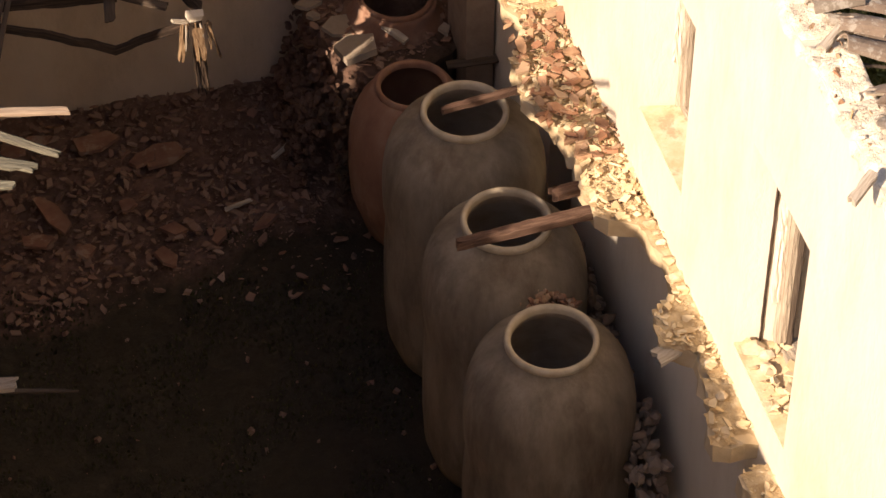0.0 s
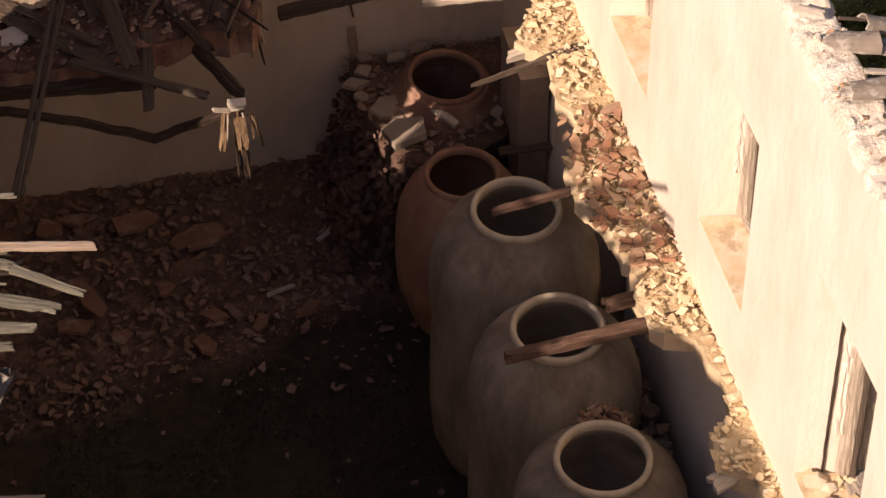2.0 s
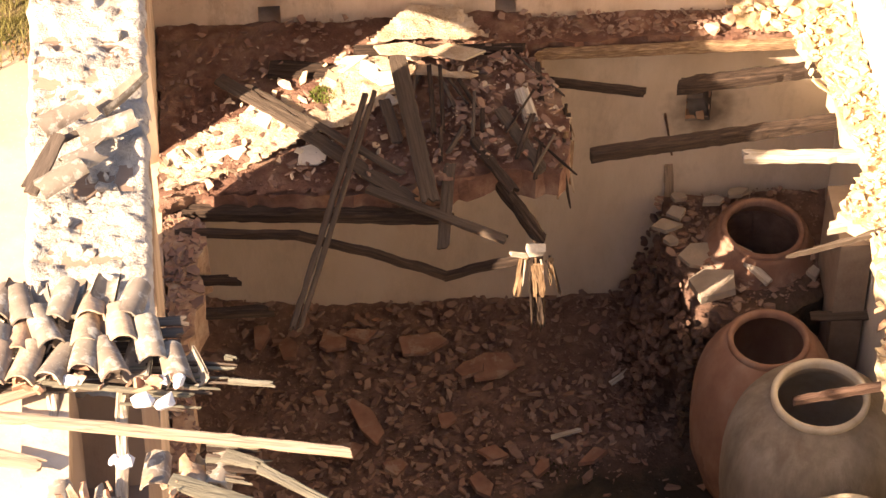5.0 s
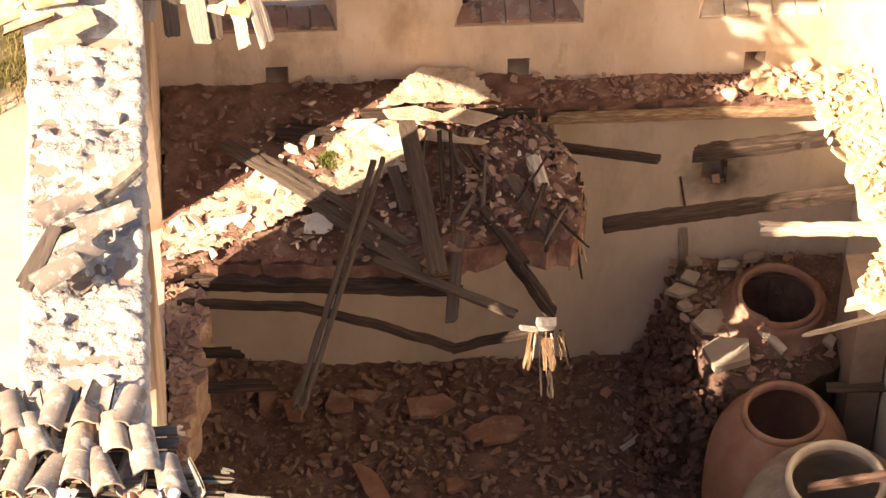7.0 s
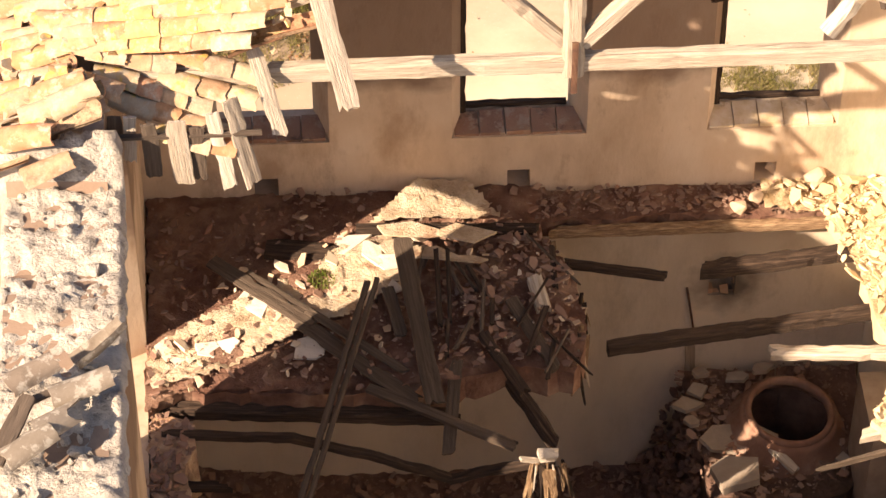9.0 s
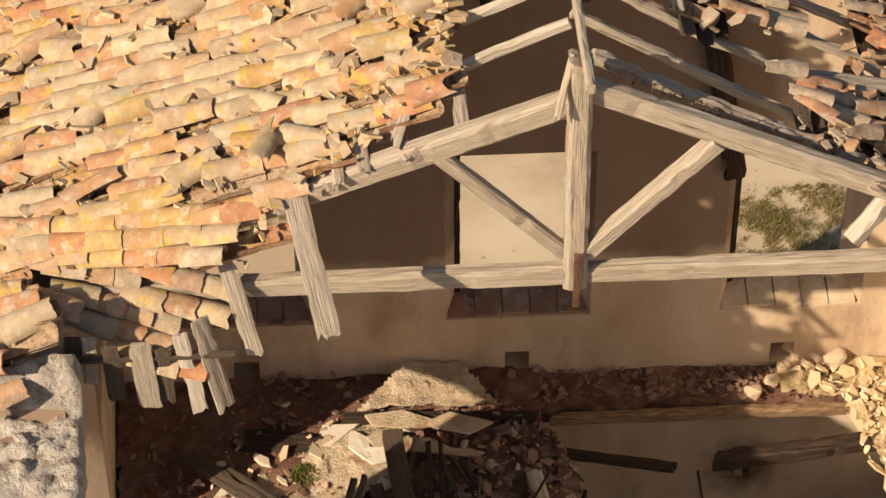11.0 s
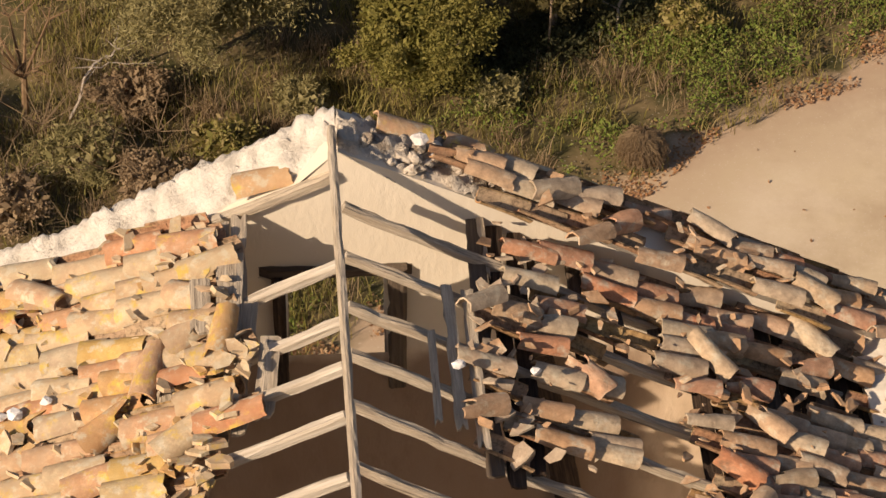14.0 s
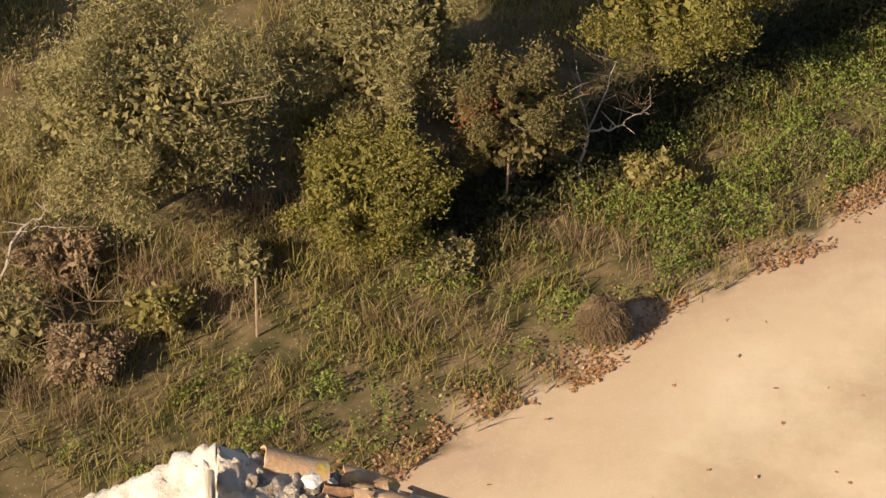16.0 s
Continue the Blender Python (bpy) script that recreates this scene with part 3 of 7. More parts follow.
def stones(parent, name, spots, mat, kinds, seed=1, flat=False):
    """Single stones, each a part of what it is bedded in."""
    r = random.Random(seed)
    meshes = [tri_mesh(name, v, f, mat) for v, f in kinds]
    for x, y, z, s in spots:
        tilt = (r.gauss(0, 9), r.gauss(0, 9)) if flat else (r.gauss(0, 40), r.gauss(0, 40))
        part(name, meshes[r.randrange(len(meshes))], parent, Matrix.Translation((x, y, z)) @ pose(0, 0, 0, tilt[0], tilt[1], r.uniform(0, 360)) @ Matrix.Diagonal((s, s * r.uniform(.7, 1), s * r.uniform(.6, 1), 1)))

# ------------------------------------------------------------------ ground and walls
def ground_z(x, y):
    return -4.75 - .04 * max(0.0, min(y, 40.0))

def build_ground():
    xs = np.unique(np.concatenate([np.linspace(-900, -30, 9), np.arange(-30, 40.1, 1.0), np.linspace(60, 900, 9)]))
    ys = np.unique(np.concatenate([np.linspace(-900, -40, 9), np.arange(-30, 50.1, 1.0), np.linspace(70, 1500, 11)]))
    V = [(x, y, ground_z(x, y) + (.05 * noise.noise((x * .3, y * .3, 0)) if abs(x) < 41 and abs(y) < 51 else 0)) for y in ys for x in xs]
    n = len(xs)
    F = [(j * n + i, j * n + i + 1, (j + 1) * n + i + 1, (j + 1) * n + i) for j in range(len(ys) - 1) for i in range(n - 1)]
    tagged(part("ground", mesh("ground", V, F, GROUND, True)), "pale sandy yard with a grassy bank beyond it", "ground", "", "structure")
build_ground()

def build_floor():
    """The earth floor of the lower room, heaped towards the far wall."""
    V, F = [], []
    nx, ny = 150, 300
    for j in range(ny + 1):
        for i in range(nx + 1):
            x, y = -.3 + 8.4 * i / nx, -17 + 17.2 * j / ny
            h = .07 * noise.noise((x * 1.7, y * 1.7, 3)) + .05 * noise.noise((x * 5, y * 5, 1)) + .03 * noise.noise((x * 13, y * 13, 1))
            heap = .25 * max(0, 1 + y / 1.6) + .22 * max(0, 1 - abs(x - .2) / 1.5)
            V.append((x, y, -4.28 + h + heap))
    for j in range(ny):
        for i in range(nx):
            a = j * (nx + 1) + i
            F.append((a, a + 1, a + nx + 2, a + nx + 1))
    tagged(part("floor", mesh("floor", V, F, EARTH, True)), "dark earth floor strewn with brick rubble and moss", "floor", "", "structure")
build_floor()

def ragged(s, base, amp, seed):
    return base + amp * (noise.noise((s * 1.9, seed, 0)) + .6 * noise.noise((s * 5.3, seed, 4)))

def north_top(s):
    x = s - .75
    return (6.50 - .535 * (3.75 - x) if x < 3.75 else 6.62 - .52 * (x - 3.75)) + .03 * noise.noise((s * 4, 0, 0))

N0 = -.75
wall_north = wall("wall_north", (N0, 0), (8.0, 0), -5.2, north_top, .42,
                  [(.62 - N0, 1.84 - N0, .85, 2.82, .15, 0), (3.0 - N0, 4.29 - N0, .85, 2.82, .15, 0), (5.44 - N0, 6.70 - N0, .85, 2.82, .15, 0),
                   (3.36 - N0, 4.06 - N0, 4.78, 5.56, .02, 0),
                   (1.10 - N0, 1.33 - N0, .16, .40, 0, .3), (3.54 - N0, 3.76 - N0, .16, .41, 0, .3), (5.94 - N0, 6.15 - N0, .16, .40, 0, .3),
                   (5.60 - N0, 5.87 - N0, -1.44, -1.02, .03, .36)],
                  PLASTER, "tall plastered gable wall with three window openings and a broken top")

def west_top(s):
    y = -17 + s
    if -10.7 < y < -8.95:
        return 3.45 + .1 * noise.noise((s * 3, 2, 0))
    # South of -12.3 the unseen top is raised to cast shade on the east wall.
    return (4.74 if y > -4.2 else (4.36 if y > -12.3 else 5.38 + .3 * min(1, max(0, -12.9 - y)))) + .10 * noise.noise((s * 2.3, 7, 0)) + .05 * noise.noise((s * 7, 7, 0))

LW = Vector((wx(-17), -17)), Vector((wx(0), 0))
WLEN = (LW[1] - LW[0]).length
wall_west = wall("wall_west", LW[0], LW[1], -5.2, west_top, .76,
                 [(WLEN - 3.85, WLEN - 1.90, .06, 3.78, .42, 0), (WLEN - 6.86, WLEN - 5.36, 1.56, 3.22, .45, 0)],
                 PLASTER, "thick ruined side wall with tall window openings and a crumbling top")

def east_top(s):
    return 4.72 + .10 * noise.noise((s * 2.1, 3, 0)) + .06 * noise.noise((s * 6.5, 3, 0))

EW = Vector((ex(0), 0)), Vector((ex(-17), -17))
EASTWIN = ((.98, 2.26, 1.0), (3.94, 5.22, 1.0), (6.86, 8.14, 1.0), (9.68, 11.02, .58))
wall_east = wall("wall_east", EW[0], EW[1], -5.2, east_top, .62,
                 [(a_, b_, z_, 3.05, .16, 0) for a_, b_, z_ in EASTWIN + ((12.76, 14.04, 1.0),)] + [(4.2, 5.0, -4.3, -1.2, .0, .35)],
                 PALE, "sunlit plastered side wall with deep window openings", fallen=.9)
wall_south = wall("wall_south", (8.3, -17), (-.3, -17), -5.2, lambda s: 4.0, .5, [], PLASTER, "plain closing wall of plaster")

# unseen block added to slope the side opening's head and trim the sunbeam
head = [(-1.75, 3.95), (-1.75, 2.5), (-2.58, 2.98), (-3.15, 3.33), (-3.76, 3.62), (-4.05, 3.76), (-4.05, 3.95)]
v = [(x, y, z) for x in (wx(-2.5) - .755, wx(-2.5) - .60) for y, z in head]
n_ = len(head)
part("fallen_head", mesh("fallen_head", v, [tuple(range(n_)), tuple(range(2 * n_ - 1, n_ - 1, -1))] + [(i, n_ + i, n_ + (i + 1) % n_, (i + 1) % n_) for i in range(n_)], MASONRY), wall_west, None, "added unseen block that slopes the head of the side opening")

# masonry reveals of each opening: wooden frames and sill tiles
def window(name, wall_ob, origin, along_dir, out_dir, s0, s1, z0, z1, th, label, sills=True, frame=True):
    o, d, n = Vector(origin), Vector(along_dir), Vector(out_dir)
    def P(s, z, q):
        p = o + d * s + n * q
        return (p.x, p.y, z)
    t = thing(name, P((s0 + s1) / 2, z0, th * .5), label, "window", "", "structure")
    sp = .16
    if frame:
        q = th - .22
        fr = thing("window_frame", P((s0 + s1) / 2, z0, q))
        fr.parent = t
        place(fr, WORLD[fr], t)
        timber("frame_post", P(s0 + sp + .02, z0 + .05, q), P(s0 + sp + .02, z1 - .12, q), .09, .07, WOOD, fr)
        timber("frame_post", P(s1 - sp - .02, z0 + .05, q), P(s1 - sp - .02, z1 - .12, q), .09, .07, WOOD, fr)
        for sa in (s0 + sp + .075, s1 - sp - .075):
            timber("frame_stop", P(sa, z0 + .05, q + .05), P(sa, z1 - .12, q + .05), .05, .06, WOOD if sills else WOODMID, fr, rough=.01)
        timber("frame_head", P(s0 + sp, z1 - .16, q), P(s1 - sp, z1 - .16, q), .09, .07, WOOD, fr)
        timber("frame_foot", P(s0 + sp, z0 + .085, q), P(s1 - sp, z0 + .085, q), .09, .05, WOOD, fr)
    if not sills:
        timber("jamb_lining", P(s0 + sp * .82 + .03, z0 + .06, th - .11), P(s0 + sp * .82 + .03, z1 - .14, th - .11), .16, .05, WOOD, t, "weathered plank lining the reveal", rough=.012)
        timber("jamb_lining", P(s0 + sp * .68 + .03, z0 + .06, th - .245), P(s0 + sp * .68 + .03, z1 - .14, th - .245), .09, .05, WOODPALE, t, "pale strip of wood on the reveal", rough=.012)
        if z0 < .9:
            timber("gap", P(s0 + sp * .38 + .012, z0 + .06, .235), P(s0 + sp * .38 + .012, z1 - .14, .235), .02, .03, WOODDARK, t, "dark crack along the lining", rough=.008, kink=.006)
        timber("plaster_strip", P(s0 + sp * .55 + .03, z0 + .5, .31), P(s0 + sp * .55 + .03, z1 - .16, .31), .10, .05, PALE, t, "strip of plaster left on the lining", rough=.02, rag=(.3, .1))
        timber("sill_board", P(s0 + sp, z0 + .09, th - .13), P(s1 - sp, z0 + .09, th - .13), .16, .05, WOOD, t, "weathered plank sill", rough=.012)
        v = [P(s0 + .01, z0 + .004, .01), P(s1 - .01, z0 + .004, .01), P(s1 - sp, z0 + .062, th * .66), P(s0 + sp, z0 + .062, th * .66)]
        v += [(x, y, z + .02) for x, y, z in v]
        part("window_sill", mesh("window_sill", v, [(0, 3, 2, 1), (4, 5, 6, 7), (0, 1, 5, 4), (1, 2, 6, 5), (2, 3, 7, 6), (3, 0, 4, 7)], OCHRE), t, None, "ochre stained plaster sill")
    if sills:
        k = 5
        for i in range(k):
            a = s0 + .03 + (s1 - s0 - .06) * i / k
            b = s0 + .03 + (s1 - s0 - .06) * (i + 1) / k - .012
            ti = .022 + .012 * ((i * 7) % 3)
            v = [P(a, z0 + .004, .02), P(b, z0 + .004, .02), P(b, z0 + .05, th * .62), P(a, z0 + .05, th * .62)]
            v += [(x, y, z + ti) for x, y, z in v]
            part("sill_tile", mesh("sill_tile", v, [(0, 3, 2, 1), (4, 5, 6, 7), (0, 1, 5, 4), (1, 2, 6, 5), (2, 3, 7, 6), (3, 0, 4, 7)], OCHRE if name == "window_3" else SILL), t)
    return t

for i, (a, b) in enumerate([(.62, 1.84), (3.0, 4.29), (5.44, 6.70)]):
    window("window_%d" % (i + 1), wall_north, (0, 0), (1, 0), (0, 1), a, b, .85, 2.82, .5, "empty window opening with a red tile sill", frame=False)
for k, w_ in ((5.44, bpy.data.objects["window_3"]), (3.0, bpy.data.objects["window_2"])):
    timber("jamb", (k + .10, .30, .93), (k + .10, .30, 2.68), .10, .06, WOODDARK, w_, "brown wooden jamb", rough=.008)
    timber("rail", (k + .12, .37, .95), (k + 1.12, .37, .95), .06, .06, WOODDARK, w_, "dark rotten rail", rough=.012, kink=.008)
ed = (EW[1] - EW[0]).normalized()
en = Vector((-ed.y, ed.x))
for i, (a_, b_, z_) in enumerate(EASTWIN):
    window("window_%d" % (i + 4), wall_east, EW[0], ed, en, a_, b_, z_, 3.05, .62, "empty window with a weathered grey wooden frame", False)

# attic opening: timber head and posts
attic = thing("window_8", (3.7, .25, 4.85), "small attic opening with dark timber lintel and post", "window", "", "structure")
timber("lintel", (3.2, .06, 5.58), (4.22, .06, 5.56), .2, .10, WOODMID, attic, rough=.015)
timber("frame_post", (4.11, -.03, 4.5), (4.12, -.03, 5.62), .13, .10, WOODMID, attic, rough=.012)
timber("jamb", (3.33, -.03, 4.5), (3.33, -.03, 5.56), .09, .08, WOODDARK, attic, rough=.012)

def tile_mesh(seed, broken=False):
    """A barrel tile along +x, its wide end at 0, its faces set apart at the rims so that the round shades smoothly."""
    r = random.Random(seed)
    n, L = 8, .42 + r.uniform(-.04, .03)
    V, F = [], []
    cut = [r.uniform(-.008, .008) + (.05 * max(0, noise.noise((i * .45, seed * 3.1, 0)) * 2) if seed in (1, 3, 4) else 0) for i in range(n + 1)]
    far = [r.uniform(-.16, .02) if broken else r.uniform(-.01, .01) for _ in range(n + 1)]
    def ring(x, ro, offs):
        o = len(V)
        for i in range(n + 1):
            a = math.pi * (.02 + .96 * i / n)
            k = 1 + .05 * noise.noise((x * 3, i * .6, seed))
            V.append((x + offs[i], -math.cos(a) * ro * k + .012 * math.sin(x * 5 + seed), math.sin(a) * ro * .88 * k + .01 * math.sin(x * 7 + 2 * seed)))
        return o
    for q, flip in ((0, False), (.016, True)):
        rs = [ring(0, .112 - q, cut), ring(L * .35, .105 - q, [.65 * c for c in cut]), ring(L * .7, .098 - q, [.7 * c for c in far]), ring(L, .092 - q, far)]
        for a, b in zip(rs, rs[1:]):
            for i in range(n):
                F.append((a + i, a + i + 1, b + i + 1, b + i) if not flip else (a + i, b + i, b + i + 1, a + i + 1))
    for x, ro, offs in ((0, .112, cut), (L, .092, far)):
        a, b = ring(x, ro, offs), ring(x, ro - .016, offs)
        for i in range(n):
            F.append((a + i, b + i, b + i + 1, a + i + 1))
    return V, F

# crumbled tops of the walls
def coping(name, s0, s1, place_at, width, amp, mat, label, seed, step=.035, lift=.03):
    """Lumpy lime mortar bedded on a wall top. place_at(s, u): the place at s along the wall and u across it."""
    n, k = int((s1 - s0) / step), max(4, int(width / step))
    V, F = [], []
    for i in range(n + 1):
        s = s0 + (s1 - s0) * i / n
        for j in range(k + 1):
            u = -.03 + (width + .06) * j / k
            u += .03 * noise.noise((s * 6, j * .9, seed)) if j in (0, k) else 0
            p = Vector(place_at(s, u))
            q = noise.cell((s * 5.5 + .4 * noise.noise((s * 3, u * 3, 1)), u * 5.5 + .4 * noise.noise((s * 3, u * 3, 5)), seed))
            d = amp * (.6 * noise.noise((s * 3.2, u * 3.2, seed)) + .55 * noise.noise((s * 9, u * 9, seed)) + .6 * noise.noise((s * 19, u * 19, seed)) + .08 * q)
            edge = -.10 if j in (0, k) else 0
            V.append((p.x, p.y, p.z + lift + d + edge))
    for i in range(n):
        for j in range(k):
            a = i * (k + 1) + j
            F.append((a, a + 1, a + k + 2, a + k + 1))
    return tagged(part(name, mesh(name, V, F, mat, True)), label, "coping", "", "structure")
for a_, b_ in ((8.9, 10.75),):
    v = [(wx(-q) - o, -q, z) for z in (3.3, 4.86) for q, o in ((a_, .44), (b_, .44), (b_, .757), (a_, .757))]
    part("outer_leaf", mesh("outer_leaf", v, [(0, 3, 2, 1), (4, 5, 6, 7), (0, 1, 5, 4), (1, 2, 6, 5), (2, 3, 7, 6), (3, 0, 4, 7)], PLASTER), wall_west, None, "outer leaf of the broken wall")
coping("coping_west", 10.72, 13.0, lambda s, u: (wx(-s) + .10 - u, -s, west_top(17 - s)), .88, .085, WORNLIME, "crumbling white lime mortar along the wall top", 9)
cw = coping("coping_west", 4.0, 8.94, lambda s, u: (wx(-s) + .10 - u, -s, west_top(17 - s)), .88, .085, WORNLIME, "crumbling white lime mortar along the wall top", 1)
ce = coping("coping_east", 2.5, 14.0, lambda s, u: (ex(-s) + u, -s, east_top(s) + .12 * min(max(u, 0), .4)), .34, .05, LIME, "crumbling pale mortar along the wall top", 2)
coping("coping_gable", -.2, 3.74, lambda s, u: (s, .07 + u, north_top(s + .75) + .14 * max(0, min(1, 3.3 * u))), .34, .10, GABLELIME, "thick white lime coping along the gable slope", 3)
cv = coping("coping_verge", 3.72, 5.2, lambda s, u: (s, .04 + u, north_top(s + .75)), .40, .13, VERGE, "broken mortar bed along the gable slope", 4)
R = random.Random(5)
spots = []
for i in range(70):
    y = R.uniform(-8.8, -4.3)
    spots.append((wx(y) - R.uniform(.02, .76), y, west_top(y + 17) + R.uniform(.0, .05), .04 + .17 * R.random() ** 2))
stones(cw, "stone", spots, WORNLIME, LUMPS, 3)
spots = []
for i in range(60):
    y = R.uniform(-14, -3.0)
    u = R.uniform(0, .34)
    spots.append((ex(y) + u, y, east_top(-y) + R.uniform(0, .06) + .1 * u, .04 + .16 * R.random() ** 2))
stones(ce, "stone", spots, LIME, LUMPS, 4)
spots = []
for i in range(60):
    x = R.uniform(3.75, 5.15)
    u = R.uniform(.03, .4)
    spots.append((x, u, north_top(x + .75) + R.uniform(-.02, .07), R.uniform(.04, .15)))
stones(cv, "stone", spots, VERGE, LUMPS, 6)
# eave tiles outside the east wall
R = random.Random(8)
for i in range(26):
    y = -13.2 + i * .21 + R.uniform(-.03, .03)
    if R.random() < .2:
        continue
    tagged(part("roof_tile", mesh("roof_tile", *tile_mesh(i % 5, i % 5 > 2), TILEASH), None, Matrix.Translation((8.26 + R.uniform(-.12, .12), y, 4.70 + R.uniform(-.05, .08))) @ pose(0, 0, 0, R.gauss(0, 8), R.gauss(-24, 5), 180 + R.gauss(0, 9))), "grey eave tile on the outer edge of the wall", "tile", "eave tiles")
# a ragged second course lies on the mortar of the wall top
for i in range(9):
    y = -12.8 + i * .55 + R.uniform(-.1, .1)
    if R.random() < .22:
        continue
    tagged(part("roof_tile", mesh("roof_tile", *tile_mesh(i % 5, i % 5 > 1), TILEASH), None, Matrix.Translation((8.06 + R.uniform(-.08, .10), y, east_top(-y) + .08 + R.uniform(.0, .05))) @ pose(0, 0, 0, R.gauss(0, 9), R.gauss(-12, 5), 180 + R.gauss(0, 14))), "slipped grey tile bedded on the wall top", "tile", "eave tiles")
for i in range(16):
    y = -13.0 + i * .33 + R.uniform(-.12, .12)
    timber("eave_lath", (7.84 + R.uniform(-.05, .05), y, 4.80), (8.34 + R.uniform(-.15, .1), y + R.uniform(-.14, .14), 4.66 + R.uniform(-.06, .06)), R.uniform(.035, .08), .025, (WOOD, WOODMID, WOODPALE)[i % 3], None, "splintered grey lath jutting from the eave", "lath", "eave laths", rag=(.02, .16), taper=.6)
bits = []
for i in range(150):
    y, u = R.uniform(-13.2, -7.9), R.uniform(.03, .36)
    bits.append((ex(y) + u, y, east_top(-y) + .1 * u + R.uniform(.0, .05), .025 + .085 * R.random() ** 2))
scatter("tile_shards", bits, TILEBED, TUMBLED, ce, "broken tile and mortar pieces on the wall top", seed=47)
for p0, p1, ww in (((7.52, -8.50, 4.86), (7.74, -8.66, 4.87), .07), ((7.30, -12.24, 4.80), (7.56, -12.02, 4.85), .09), ((7.62, -10.62, 4.86), (7.86, -10.42, 4.90), .08)):
    timber("batten_stub", p0, p1, ww, .06, WOODPALE, None, "splintered stub of a batten on the wall top", "batten", "batten stubs", rag=(.06, .06))

# ------------------------------------------------------------------ roofs
def tile_set(mat):
    out = []
    for i in range(5):
        V, F = tile_mesh(i, i == 4)
        me = mesh("tile", V, F, mat, True)
        out.append(me)
    return out
TILES, TILESG, TILESA = tile_set(TILE), tile_set(TILEGREY), tile_set(TILEASH)

def roof(name, label, x_eave, side, y0, y1, zfun, inside, slope, meshes, seed, mess, step=.375, pitch=.198, limit=300, lift=0.0, joined=True, chaos=1.0, gap=lambda x, y: 9.0, bare=lambda x, y: 0.0):
    """Rows of barrel tiles from the eave up to the ridge. side +1: rises towards +x."""
    r = random.Random(seed)
    t = thing(name, (x_eave, (y0 + y1) / 2, zfun(x_eave, y0)), label, "roof", "", "structure")
    ang = math.atan(slope)
    bedV, bedF, cnt, count = [], [], 0, 0
    cV, cF = tile_mesh(2)
    cV = np.array(cV)
    cF = [tri for f in cF for tri in ((f[0], f[1], f[2]), (f[0], f[2], f[3]))]
    rows = int((y1 - y0) / pitch)
    for j in range(rows + 1):
        drift = r.uniform(-.05, .05)
        shift = r.uniform(-.18, .18)
        swing = r.gauss(0, .014 * chaos)
        for k in range(14):
            dx = (k * step + shift) * math.cos(ang)
            x = x_eave + side * dx
            x += r.uniform(-.055, .055)
            y = y0 + j * pitch + .09 * chaos * noise.noise((x * 1.1, j * .35, seed)) + drift * .3 + swing * (k - 5) * step
            for cover in (True, False):
                yy = y + (0 if cover else pitch / 2)
                v = inside(x + side * .2, yy)
                if v <= 0 or noise.noise((x * 1.6, yy * 1.9, seed + .5)) > gap(x, yy) or (not cover and r.random() < bare(x, yy)):
                    continue
                z = zfun(x, yy) + lift + .03 * chaos * noise.noise((x * .9, yy * .9, seed))
                odd = v < .35 or r.random() < mess
                rz = r.gauss(0, 3.2) + (r.gauss(0, 13 * chaos) if odd and cover else 0)
                rx = r.gauss(0, 5) + (32 if side > 0 and yy < -3.95 else 0) + (r.gauss(0, 9 * chaos) if odd and cover else 0)
                if odd and r.random() < (.32 if chaos < 1.5 else .36):
                    if cover:
                        continue
                m = Matrix.Translation((x, yy, z + (.045 if cover else -.05) + (r.uniform(0, .04 * chaos) if odd and cover else r.uniform(-.008, .012)))) @ Euler((0, 0, 0 if side > 0 else math.pi)).to_matrix().to_4x4() \
                    @ Euler((radians(rx), -ang + radians(4.6 if cover else -1.0), radians(rz))).to_matrix().to_4x4()
                if side < 0:
                    m = m @ Matrix.Diagonal((.86, .74, .84, 1))
                if (cover or not joined) and count < limit:
                    if not cover:
                        m = m @ Matrix.Diagonal((1, 1, -1, 1)) @ Matrix.Translation((0, 0, -.09))
                    me = meshes[4] if odd and r.random() < .45 else meshes[r.randint(0, 3)]
                    part("tile", me, t, m)
                    count += 1
                else:
                    if not cover:
                        m = m @ Matrix.Diagonal((1, 1, -1, 1)) @ Matrix.Translation((0, 0, -.09))
                    mm = np.array(m)
                    bedV.append(cV @ mm[:3, :3].T + mm[:3, 3])
                    bedF.append(np.array(cF) + cnt)
                    cnt += len(cV)
    bits = []
    for _ in range(int(110 * chaos * (y1 - y0))):
        x, y = x_eave + side * r.uniform(.1, 4.6), r.uniform(y0, y1)
        if inside(x, y) > 0:
            bits.append((x, y, zfun(x, y) + r.uniform(.05, .15), r.uniform(.04, .20)))
    scatter("tile_fragments", bits[::1 if chaos < 1.5 else 2], meshes[0].materials[0], SHARDS, t, seed=seed)
    if bedV:
        tagged(part("channel_tiles", tri_mesh("channel_tiles", np.concatenate(bedV), np.concatenate(bedF), TILEBED), t), "", "", "", "stuff")
    return t

def lerp_edge(pts, y):
    for (ya, xa), (yb, xb) in zip(pts, pts[1:]):
        if ya <= y <= yb:
            return xa + (xb - xa) * (y - ya) / (yb - ya)
    return pts[0][1] if y < pts[0][0] else pts[-1][1]

def zw(x, y):
    return 6.46 - .40 * (3.75 - x) + .035 * math.sin(x * 2.1 + 1) - min(.5, 1.4 * max(0, -3.18 - y)) * max(0, min(1, (x + .15) / .4)) * max(0, min(1, (1.75 - x) / .3))

